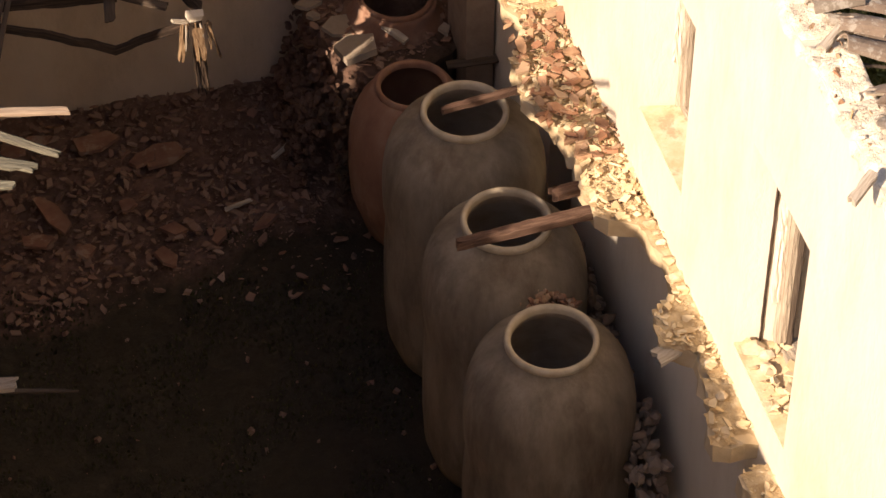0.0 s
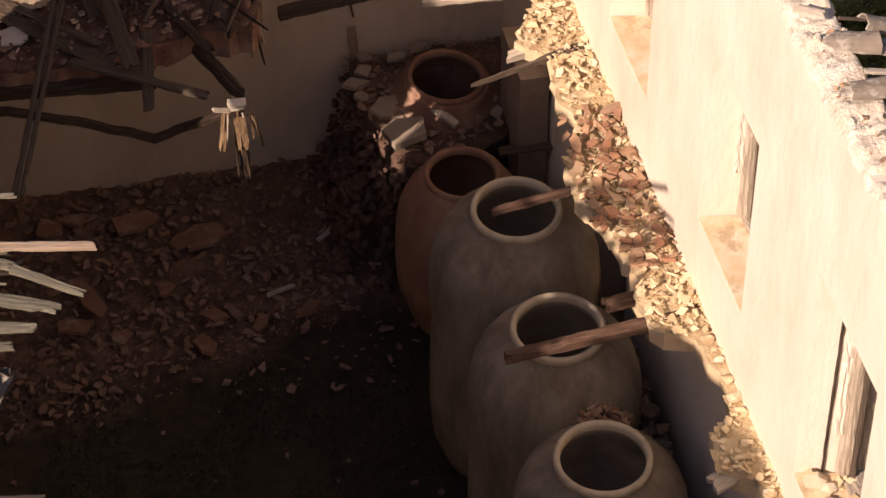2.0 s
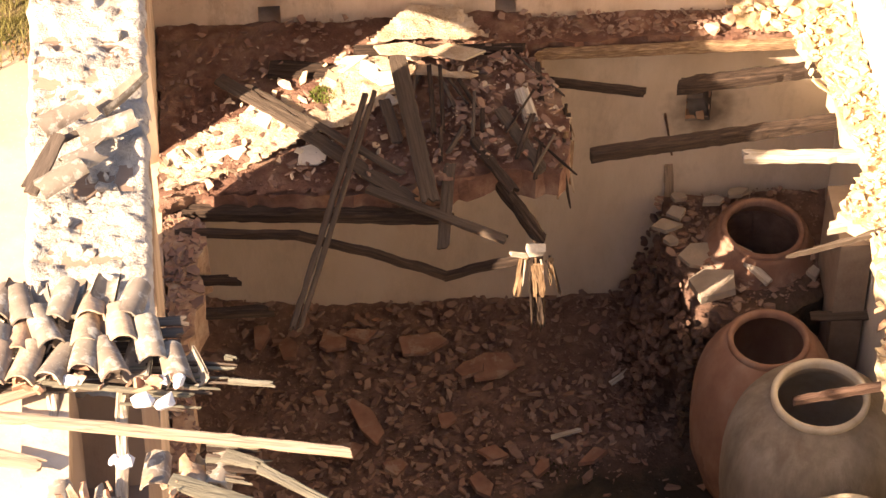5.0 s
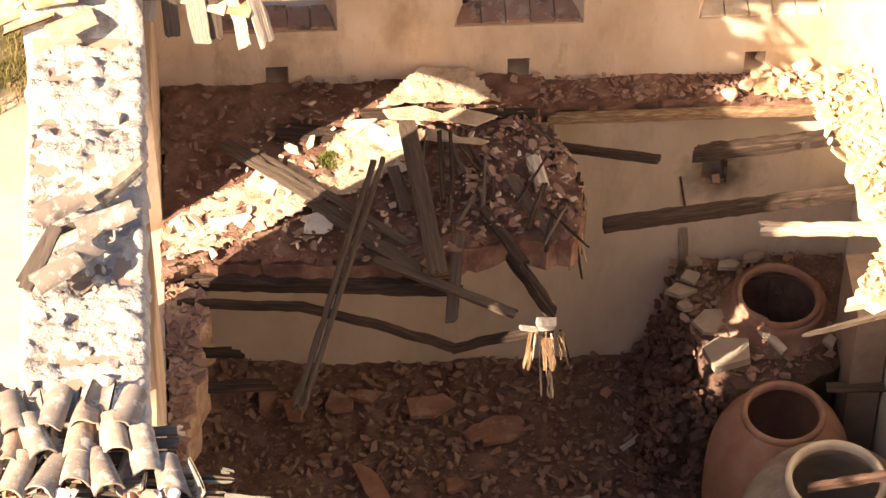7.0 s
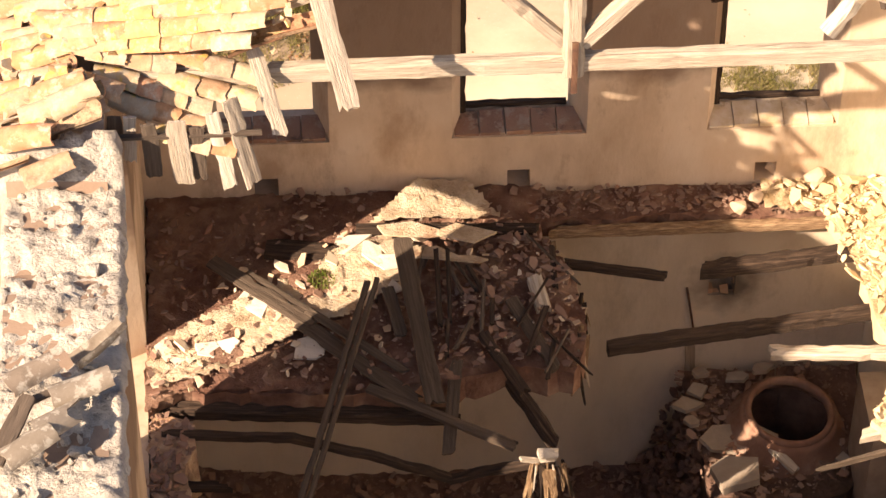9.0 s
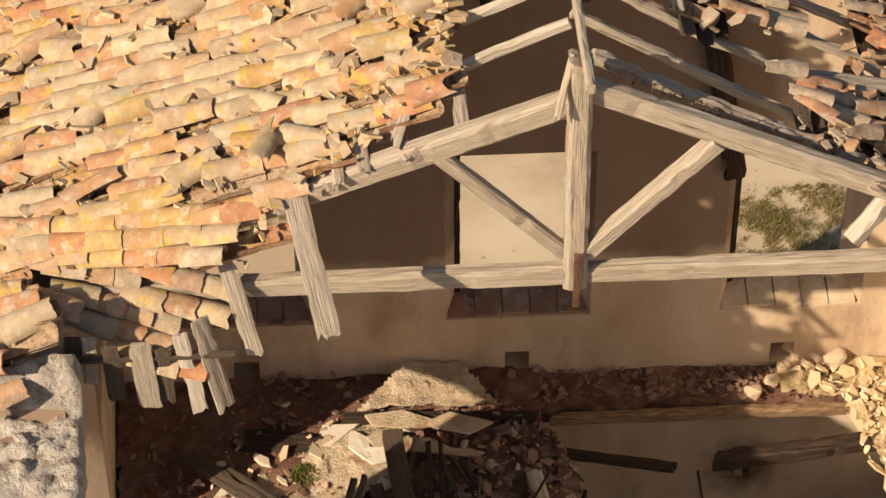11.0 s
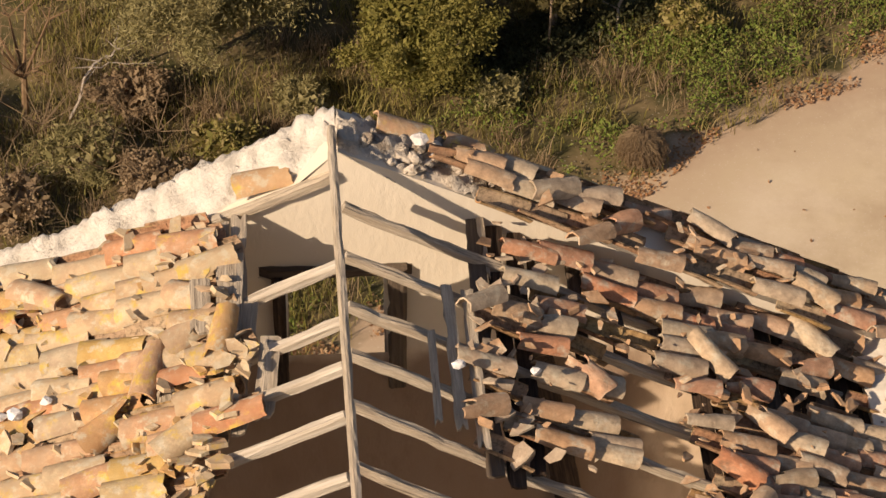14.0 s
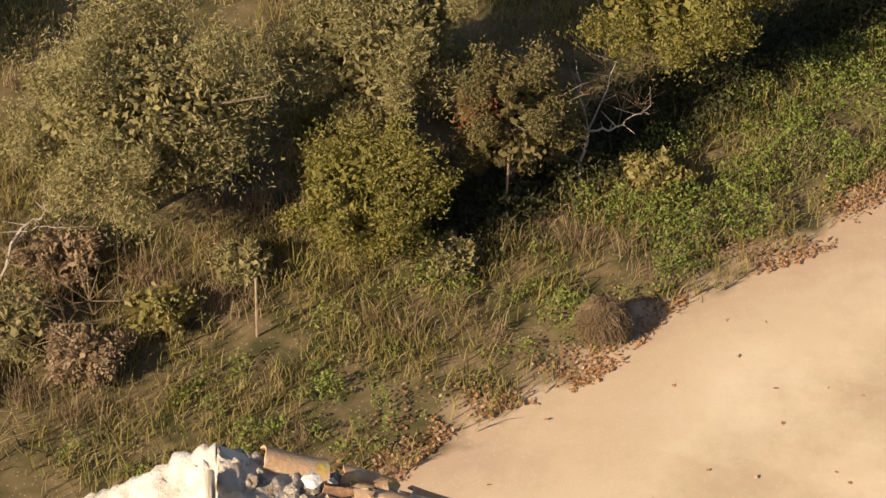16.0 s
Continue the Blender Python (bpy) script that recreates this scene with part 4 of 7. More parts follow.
WEDGE = [(-4.2, -.2), (-4.0, .95), (-3.78, 1.05), (-3.68, 1.25), (-3.55, 1.58), (-3.42, 1.75), (-3.28, 2.2), (-3.0, 2.75), (-2.9, 2.96), (-2.6, 2.95), (-2.05, 3.04), (-1.8, 3.16), (-1.5, 3.22), (-1.36, 3.18), (-1.28, 3.04), (-.8, 3.02), (-.6, 3.05), (-.05, 2.86), (.3, 2.6)]
def in_west(x, y):
    if y > .03 or y < -4.42:
        return 0
    if x < .1 and y < -4.05 + .3 * x or .1 < x < 1.2 and y < -3.3 or x > 1.1 and y < -3.62:
        return 0
    d = lerp_edge(WEDGE, y) - x - (.14 if y < -3.9 else 0)
    return d / .6 if d > 0 else 0
roof_west = roof("roof_west", "sunlit slope of old orange clay barrel tiles with lichen", -.80, 1, -4.5, .2, zw, in_west, .40, TILES, 11, .34, step=.325, limit=300, chaos=1.4)

def zee(x, y):
    return 6.52 - .52 * (x - 3.75) + (.20 if y > -.1 else 0)
EEDGE = [(-3.9, 5.9), (-3.3, 5.5), (-3.0, 5.3), (-2.75, 5.15), (-2.4, 5.2), (-2.3, 5.62), (-2.16, 5.75), (-2.12, 4.62), (-1.75, 4.4), (-1.4, 4.34), (-.95, 4.45), (-.5, 4.6), (-.2, 4.7), (.3, 4.4)]
def in_east(x, y):
    if y < -3.75:
        return 0
    if 5.30 + .12 * (y + 2.2) < x < 5.80 + .06 * (y + 2.2) and -2.2 < y < -.98:
        return 0
    if 5.05 < x < 5.32 and -2.2 < y < -1.75:
        return 0
    d = x - lerp_edge(EEDGE, y)
    if y < -3.2 and x < 6.2:
        return 0
    return d / .7 if d > 0 else 0
roof_east = roof("roof_east", "collapsing slope of grey lichened clay barrel tiles with gaps", 8.15, -1, -3.75, .35, zee, in_east, .52, TILESG, 12, .5, step=.30, pitch=.168, limit=300, chaos=1.7,
                 gap=lambda x, y: .24 if x < 6.3 and y < -.25 else .45, bare=lambda x, y: .5 if x < 6.3 and y < -.2 else .12)

def zn(x, y):
    return 4.98 + .10 * (y + 9.2)
near = thing("roof_remnant", (0, -9.4, 4.9), "surviving patch of roof with loose barrel tiles and bare boards", "roof", "", "structure")
R = random.Random(17)
def near_tile(x, y, rz=0, dz=0.0, flip=False):
    m = Matrix.Translation((x, y, zn(x, y) + .02 + dz)) @ pose(0, 0, 0, R.gauss(0, 5), 5 + R.gauss(0, 4), 90 + rz + R.gauss(0, 4)) @ Matrix.Diagonal((.84, .95, 1, 1))
    if flip:
        m = m @ Matrix.Diagonal((1, 1, -1, 1)) @ Matrix.Translation((0, 0, -.1))
    part("tile", (TILESG, TILESA)[R.random() < .85][R.randint(0, 4)], near, m)
for x, n in ((-.62, 3), (-.41, 3), (-.20, 3), (.03, 3), (.27, 3)):
    lean = R.gauss(0, 5)
    for k in range(n):
        near_tile(x + R.uniform(-.025, .025) + .015 * k, -9.42 + k * .265 + R.uniform(-.04, .04), lean + R.gauss(0, 6), .075 - .032 * k)
        if R.random() < .8:
            near_tile(x + .11, -9.40 + k * .3, lean, -.05, True)
for x, y, rz in ((.50, -9.26, 14), (.70, -9.46, 16), (.53, -10.33, -2), (.77, -10.34, 2), (.92, -10.34, -8), (-.07, -10.52, 6), (.18, -10.58, -5), (-.36, -10.72, 16), (-.6, -10.66, 12), (-.45, -11.0, 10),
                 (.68, -10.82, 80), (.72, -10.98, 70), (.62, -11.12, -42), (.80, -11.34, -30), (.40, -11.3, 12), (.95, -11.05, 20)):
    near_tile(x, y, rz)
    if R.random() < .4:
        near_tile(x + .1, y, rz, -.05, True)
near_bits = [(R.uniform(-.7, .75), R.choice((-9.42, -9.46, -10.4, -10.75, -11.1)) + R.gauss(0, .06), 5.0 + R.uniform(0, .06), R.uniform(.05, .18)) for _ in range(70)]
scatter("tile_fragments", near_bits, TILEGREY, TUMBLED, near, "broken tile pieces on the roof patch", seed=48)

# broken pieces along the torn edges of the roof
R = random.Random(19)
bits = []
for i in range(70):
    y = R.uniform(-4.3, -.1)
    x = lerp_edge(WEDGE, y) - .02 - abs(R.gauss(0, .16))
    if y > -3.3 or x > 1.3:
        bits.append((x, y, zw(x, y) + R.uniform(.02, .12), R.uniform(.08, .24)))
scatter("edge_fragments", bits, TILE, SHARDS, roof_west, "broken tile pieces along the torn edge", seed=41)
bits = []
for i in range(60):
    y = R.uniform(-3.6, -.1)
    x = lerp_edge(EEDGE, y) + .05 + abs(R.gauss(0, .35))
    bits.append((x, y, zee(x, y) + R.uniform(.0, .12), R.uniform(.06, .20)))
scatter("edge_fragments", bits, TILEGREY, SHARDS, roof_east, "broken tile pieces along the torn edge", seed=42)

R = random.Random(20)
bits = []
for i in range(140):
    y = R.uniform(-3.4, -.15)
    x = lerp_edge(WEDGE, y) - .1 - R.uniform(0, 1) ** 1.5 * 2.6
    if x > -.3:
        bits.append((x, y, zw(x, y) + R.uniform(.05, .12), R.uniform(.05, .15)))
scatter("tile_slivers", bits, TILE, SHARDS, roof_west, "splintered tile pieces strewn over the rows", seed=43)

# verge tiles on the far gable and a few loose ones
R = random.Random(21)
for i in range(9):
    x = 3.95 + .40 * i
    m = Matrix.Translation((x + .4, .42, north_top(x + .4 + .75) + .03)) @ Euler((radians(R.gauss(0, 6)), math.atan(.52), 0)).to_matrix().to_4x4() @ pose(0, 0, 0, 0, 0, 180 + R.gauss(0, 5)) @ Matrix.Diagonal((.9, .88, .95, 1))
    tagged(part("roof_tile", TILESG[R.randint(0, 3)] if i > 3 else TILES[R.randint(0, 3)], None, m), "loose clay verge tile bedded on the gable", "tile", "verge tiles")
for i, (p0, p1) in enumerate([((-0.53, -3.79, 4.62), (-0.21, -3.69, 4.72)), ((-0.48, -3.98, 4.62), (0.08, -3.79, 4.72)), ((-0.40, -4.09, 4.60), (0.10, -3.95, 4.70)), ((-0.43, -4.31, 4.58), (-0.22, -4.25, 4.64)), ((-0.61, -3.45, 4.66), (-0.33, -3.44, 4.76)), ((-0.21, -3.86, 4.66), (0.10, -3.75, 4.76)),
                              ((-.42, -6.46, 4.62), (-.07, -6.23, 4.68)), ((-.12, -6.55, 4.6), (.22, -6.40, 4.63)), ((-.42, -7.06, 4.56), (.04, -6.74, 4.62)), ((-.22, -6.84, 4.57), (.12, -6.60, 4.6)), ((.0, -6.12, 4.56), (.24, -5.95, 4.66))]):
    tagged(part("roof_tile", (TILESA if i > 5 else TILESG if i % 2 else TILES)[i % 5], None, along(p0, p1, 150 if i == 10 else 0)), "loose clay tile lying on the wall top", "tile", "loose tiles")
for p0, p1, ww in (((-.30, -6.62, 4.66), (.27, -6.35, 4.68), .06), ((-.47, -7.12, 4.6), (-.25, -6.60, 4.72), .11), ((-.52, -7.05, 4.6), (-.30, -6.57, 4.68), .05)):
    timber("batten", p0, p1, ww, .035, WOODMID, None, "weathered batten lying across the wall top", "batten", "wall top battens", rag=(.03, .05))
p0, p1 = (3.09, 0.10, 6.22), (3.42, 0.10, 6.33)
tagged(part("roof_tile", TILES[1], None, along(p0, p1)), "pale yellow tile lying along the gable slope", "tile", "loose tiles")
for i, p in enumerate([(4.28, 0.20, 6.53), (4.43, -1.60, 6.29), (4.91, -1.50, 6.10), (1.69, -1.40, 5.78), (1.89, -1.37, 5.86), (1.60, -1.38, 5.75)]):
    v, f = lump(300 + i)
    tagged(part("stone", tri_mesh("stone", v * ((.14, .09, .08, .12, .09, .10)[i]), f, STONE), None, Matrix.Translation(p)), "white stone weighing down the roof tiles", "stone", "white stones")

for p0, p1, k in (((2.50, -1.62, 6.10), (2.60, -1.20, 6.12), 0), ((2.97, -1.46, 6.28), (3.02, -1.12, 6.30), 3), ((1.55, -3.2, 5.78), (1.66, -2.95, 5.80), 4)):
    tagged(part("roof_tile", TILES[k], None, along(p0, p1) @ Matrix.Diagonal((1, .8, .8, 1))), "slipped clay tile lying across the tile rows", "tile", "loose tiles")
# rows that slump over the inner edge of the wall
R = random.Random(23)
for row in (((-.12, -3.06, 5.04), (1.62, -3.34, 5.50), -7), ((-.10, -3.17, 5.0), (1.45, -3.46, 5.38), -6), ((.12, -3.27, 4.97), (1.34, -3.55, 5.24), -5), ((-.08, -3.27, 4.95), (.66, -3.31, 4.82), 4), ((.17, -3.40, 4.76), (.92, -3.50, 4.55), 4), ((.29, -3.55, 4.62), (1.05, -3.68, 4.40), 4), ((.70, -3.28, 4.84), (1.30, -3.40, 4.72), 3), ((-.05, -3.10, 5.04), (.75, -3.14, 4.96), 4), ((-.18, -3.52, 4.88), (.28, -3.62, 4.78), 2), ((.60, -3.40, 4.70), (1.28, -3.52, 4.58), 3), ((.52, -3.78, 4.52), (1.12, -3.86, 4.40), 3)):
    a, b = Vector(row[0]), Vector(row[1])
    n = abs(row[2])
    for k in range(n):
        p1, p0 = a.lerp(b, k / n - .06), a.lerp(b, (k + 1) / n + .06)
        if row[2] < 0:
            p0, p1 = p1, p0
        tagged(part("roof_tile", (TILES, TILESG if row[2] > 0 else TILES)[k % 2][R.randint(0, 3)], None, Matrix.Translation((0, 0, .03 - .012 * k)) @ along(p0, p1, R.gauss(0, 6)) @ Matrix.Diagonal((.8, .95, .95, 1))), "clay tile slumped over the broken eave", "tile", "slumped tiles")

# ------------------------------------------------------------------ roof timbers
truss = thing("roof_truss", (3.75, -3.3, 4.6), "weathered king post roof truss of grey timber", "truss")
timber("tie_beam", (.05, -3.32, 4.70), (7.45, -3.32, 4.74), .13, .16, WOOD, truss, "long squared tie beam", rough=.012)
timber("king_post", (3.77, -3.32, 4.62), (3.75, -3.30, 6.72), .17, .17, WOOD, truss, "upright post", rag=(0, .08))
timber("principal_rafter", (1.12, -3.28, 5.24), (3.72, -3.28, 6.31), .14, .19, WOOD, truss)
timber("principal_rafter", (7.42, -3.24, 4.66), (3.82, -3.24, 6.38), .13, .17, WOOD, truss)
timber("brace", (3.70, -3.32, 4.92), (2.78, -3.30, 5.90), .10, .11, WOOD, truss)
timber("brace", (3.83, -3.32, 4.92), (4.72, -3.26, 5.88), .13, .13, WOOD, truss)
timber("knee_brace", (5.75, -3.2, 4.82), (6.25, -2.95, 5.35), .13, .12, WOODPALE, truss)
timber("strap", (3.77, -3.445, 4.50), (3.77, -3.445, 5.02), .05, .02, IRON, truss, "rusty iron strap")
timber("ridge_board", (3.71, .12, 6.70), (3.79, -3.62, 6.70), .058, .09, WOOD, truss, "thin ridge board", kink=.008)
timber("ridge_board", (3.70, -3.28, 6.72), (3.58, -3.50, 6.30), .05, .03, WOOD, truss, rag=(0, .1))
for y, xe in ((-.08, 2.5), (-.92, 2.4), (-1.42, 2.4), (-1.80, 2.4), (-2.20, 2.4), (-2.68, 2.4)):
    timber("rafter", (-.55, y - .1 * (y < -.5), 4.47), (3.74, y + .06, 6.44), .07, .075, WOODPALE if y < -.5 else WOOD, None, "grey sawn rafter running up to the ridge", "rafter", "west rafters", rough=.008, kink=.006)
for y in (-.42, -.87, -1.31, -1.72, -2.12, -2.60):
    timber("rafter", (7.9, y - .1, 4.26), (3.77, y + .05, 6.48), .062, .07, WOOD, None, "weathered rafter sagging from the ridge", "rafter", "east rafters", rough=.014, kink=.02 if y < -1.5 else .012, sag=.12 if y < -2 else .03)
timber("rafter", (7.0, -3.02, 4.72), (3.86, -2.98, 6.44), .11, .08, WOOD, None, "mossy second rafter beside the truss", "rafter", "east rafters", rough=.02, kink=.03)
timber("leaning_timber", (5.46, -.07, 2.55), (5.08, -.12, 4.75), .20, .10, WOODDARK, None, "dark fallen timber leaning on the gable wall", "timber", rough=.01)
r = random.Random(58)
debris = []
for _ in range(240):
    q = r.random()
    debris.append((3.95 + 2.6 * q + r.uniform(-.03, .03), -3.07 + r.gauss(0, .045), 6.40 - 1.42 * q + r.uniform(.0, .03), r.uniform(.012, .04)))
scatter("rafter_debris", debris, DUST, TUMBLED, None, "dark moss and crumbs caught between the rafters", "debris", 59)

# boards under the tiles, and those that hang from the broken edge
R = random.Random(31)
def board(p0, p1, w, mat=None, label="grey splintered roof board jutting from the broken edge", group="roof boards", h=.022, rag=(.03, .12)):
    return timber("board", p0, p1, w, h, mat or WOOD, None, label, "board", group, rag=rag, rough=.004)
for i in range(30):
    x = 3.10 - i * .115
    ye = next(q for q in np.arange(-4.4, -1.0, .02).tolist() if lerp_edge(WEDGE, q) >= x) if x < 3.1 else -2.4
    ye = max(ye, -3.85 if x > 1.7 else -3.05)
    z = zw(x, 0) - .075
    board((x, max(ye - R.uniform(-.1, .15), -2.0 if x > 2.98 else -9), z), (x, -.05, z), .105)
for i in range(26):
    x = 4.62 + i * .13
    y0 = -2.2 if x < 5.2 else -3.25
    z = zee(x, -1) - .085
    if 5.0 < x < 5.95:
        if i % 2:
            board((x, -.9 + R.uniform(-.15, .1), z), (x, .1, z), .10, WOODMID)
        if x > 5.3:
            board((x, -3.1, z), (x, -2.35, z), .115, WOODMID)
    else:
        board((x, y0 + R.uniform(-.15, .1), z), (x, .1, z), .115, WOODDARK if i % 3 else WOODMID)
for p0, p1, wd_, mt in (((.36, -3.85, 4.78), (.33, -3.85, 4.30), .10, WOODPALE), ((.50, -3.92, 4.76), (.51, -3.88, 4.16), .13, WOODMID), ((.70, -3.92, 4.78), (.74, -3.90, 4.08), .16, WOOD), ((.86, -3.90, 4.70), (.85, -3.86, 4.10), .12, WOODMID),
                       ((.98, -3.86, 4.80), (1.10, -3.95, 4.06), .12, WOODPALE), ((1.12, -3.78, 4.86), (1.28, -3.98, 4.12), .15, WOOD), ((.24, -3.80, 4.74), (.22, -3.82, 4.40), .12, WOODMID)):
    board(p0, p1, wd_, mt, rag=(.02, .09), h=.028)
for p0, p1 in (((.05, -3.20, 4.88), (1.25, -3.24, 5.08)), ((.05, -3.37, 4.72), (1.2, -3.40, 4.60))):
    board(p0, p1, .19, WOODMID, "dark sheathing board under the slumped tiles")
timber("eave_batten", (.25, -3.93, 4.64), (1.35, -3.86, 4.58), .05, .035, WOODMID, None, "thin batten that holds the hanging boards", "batten", rough=.008)
for p0, p1, wd_ in (((1.80, -3.30, 5.62), (2.03, -4.50, 5.34), .17), ((1.30, -3.32, 5.00), (1.50, -3.80, 4.44), .13), ((2.45, -2.9, 6.0), (2.62, -3.4, 5.9), .09), ((2.25, -2.9, 5.92), (2.3, -3.42, 5.82), .09), ((2.1, -2.95, 5.86), (2.12, -3.45, 5.75), .08), ((2.62, -2.95, 6.05), (2.5, -3.3, 5.95), .08),
                   ((2.95, -2.6, 6.11), (2.97, -3.25, 6.06), .10), ((3.05, -.50, 6.25), (3.03, -1.44, 6.21), .17), ((3.17, -.92, 6.22), (3.12, -1.46, 6.17), .11), ((3.30, -1.28, 6.27), (3.24, -1.95, 6.20), .13), ((2.86, -.75, 6.27), (2.87, -1.25, 6.25), .13), ((3.06, -.45, 6.2), (3.09, -.95, 6.18), .07), ((3.08, -1.35, 6.17), (3.10, -1.75, 6.16), .07),
                   ((4.40, -.8, 6.19), (4.43, -2.05, 6.17), .08), ((4.53, -.8, 6.13), (4.56, -2.15, 6.11), .08), ((4.28, -1.25, 6.25), (4.29, -2.1, 6.25), .05), ((4.66, .05, 6.0), (4.68, -.55, 5.95), .05)):
    board(p0, p1, wd_)
timber("board", (5.4, -2.35, 5.66), (6.45, -2.3, 5.40), .14, .02, WOOD, None, "grey board lying across the roof gap", "board", "roof boards", rag=(.08, .08))

# the surviving patch of roof: boards, battens and jutting planks
for p0, p1, wd_, mt in (((-0.67, -9.66, 5.00), (1.88, -10.22, 5.06), .15, WOOD), ((-.25, -9.42, 5.02), (.84, -9.61, 5.02), .06, WOODPALE), ((-.64, -9.58, 5.0), (-.18, -9.42, 5.0), .12, WOOD),
                       ((1.00, -9.46, 5.0), (1.36, -9.52, 5.0), .07, WOODPALE), ((-.66, -9.98, 4.98), (-.2, -10.13, 4.98), .20, WOOD), ((.98, -9.24, 5.0), (1.08, -9.26, 5.0), .05, WOODPALE),
                       ((.62, -10.36, 5.04), (1.56, -10.75, 5.00), .19, WOODMID), ((1.20, -10.24, 5.00), (1.70, -10.58, 4.96), .12, WOODMID), ((.97, -10.12, 5.00), (1.28, -10.26, 5.00), .16, WOODPALE),
                       ((.84, -10.80, 5.04), (1.34, -10.87, 5.00), .17, WOODPALE), ((.93, -10.97, 5.00), (1.22, -10.98, 4.96), .13, WOODPALE), ((.62, -11.5, 5.0), (1.05, -11.15, 5.0), .15, WOODPALE), ((.58, -11.28, 5.03), (.86, -10.98, 5.03), .12, WOOD), ((.30, -12.75, 5.1), (.62, -12.86, 5.05), .16, WOODMID)):
    timber("plank", p0, p1, wd_ * .75, .03, {WOODMID: LICHENWOOD, WOODPALE: LICHENWOOD, WOOD: OLDPLANK}[mt], None, "splintered plank jutting from the broken roof patch", "plank", "jutting planks", rag=(.02, .16), taper=.7)
# a fan of thin dark laths under the tiles
for k in range(16):
    y = -9.20 - .027 * k
    timber("lath", (.25 + R.uniform(0, .3), y, 4.95), (.98 + R.uniform(-.2, .2) - .012 * k, y - .05 + R.uniform(-.03, .03), 4.94), R.uniform(.02, .05), .015, (WOODMID, WOODDARK, LICHENWOOD)[k % 3], None, "thin splintered lath under the broken tiles", "lath", "splintered laths", rag=(.02, .14), taper=.5)
for k in range(8):
    y = -9.92 - .05 * k
    timber("lath", (.85, y, 4.95), (1.22 + R.uniform(-.12, .16), y - .06 + R.uniform(-.03, .03), 4.94), R.uniform(.025, .06), .015, (WOODMID, LICHENWOOD, WOODDARK)[k % 3], None, "thin splintered lath under the broken tiles", "lath", "splintered laths", rag=(.02, .14), taper=.5)
for i in range(6):
    y = -9.36 + i * .105
    board((-.75, y, zn(0, y) - .05), (.62 + R.uniform(-.1, .2), y, zn(0, y) - .06), .095, WOODMID)
for i in range(7):
    y = -11.3 + i * .15
    board((.36, y, zn(0, y) - .05), (1.0 + R.uniform(-.15, .15), y, zn(0, y) - .06), .095, WOODMID)
for x in (-.17, .30):
    timber("rafter", (x, -11.6, zn(x, -11.6) - .08), (x - .02, -8.75, zn(x, -8.75) - .11), .085, .08, WOOD, None, "thin bare rafter of the broken roof patch", "rafter", "patch rafters", kink=.02, rough=.015)
for i, (p, q) in enumerate([((.44, -9.70, 5.11), .19), ((.60, -9.71, 5.10), .17), ((.68, -9.51, 5.08), .14), ((.57, -9.48, 5.06), .1), ((-.05, -9.43, 5.04), .15), ((.34, -10.23, 5.1), .16), ((.26, -10.20, 5.09), .1)]):
    v, f = lump(320 + i)
    tagged(part("stone", tri_mesh("stone", v * q * np.array([1.1, .8, .8]), f, STONE), None, Matrix.Translation(p) @ pose(0, 0, 0, 0, 0, 40 * i)), "lump of white mortar lying on the roof patch", "stone", "white stones")

# ------------------------------------------------------------------ remains of the upper floor
def slab(name, outline, z0, z1, mat, label, seed):
    """A broken slab of floor: ragged rim, uneven top."""
    r = random.Random(seed)
    pts = []
    for (xa, ya), (xb, yb) in zip(outline, outline[1:] + outline[:1]):
        n = max(1, int(math.hypot(xb - xa, yb - ya) / .12))
        for i in range(n):
            t = i / n
            j = .045 if i else 0
            pts.append((xa + (xb - xa) * t + r.uniform(-j, j), ya + (yb - ya) * t + r.uniform(-j, j)))
    bm = bmesh.new()
    top = [bm.verts.new((x, y, z1 + r.uniform(-.03, .03))) for x, y in pts]
    low = [bm.verts.new((x + r.uniform(-.03, .03), y + r.uniform(-.03, .03), z0 + r.uniform(-.04, .04))) for x, y in pts]
    n = len(pts)
    for i in range(n):
        bm.faces.new((top[i], low[i], low[(i + 1) % n], top[(i + 1) % n]))
    f1 = bm.faces.new(top)
    f2 = bm.faces.new(low[::-1])
    bmesh.ops.triangulate(bm, faces=[f1, f2])
    bmesh.ops.recalc_face_normals(bm, faces=bm.faces)
    me = bpy.data.meshes.new(name)
    bm.to_mesh(me); bm.free()
    me.materials.append(mat)
    return tagged(part(name, me), label, "floor", "", "structure")

def in_poly(x, y, poly):
    c = False
    for (xa, ya), (xb, yb) in zip(poly, poly[1:] + poly[:1]):
        if (ya > y) != (yb > y) and x < (xb - xa) * (y - ya) / (yb - ya) + xa:
            c = not c
    return c

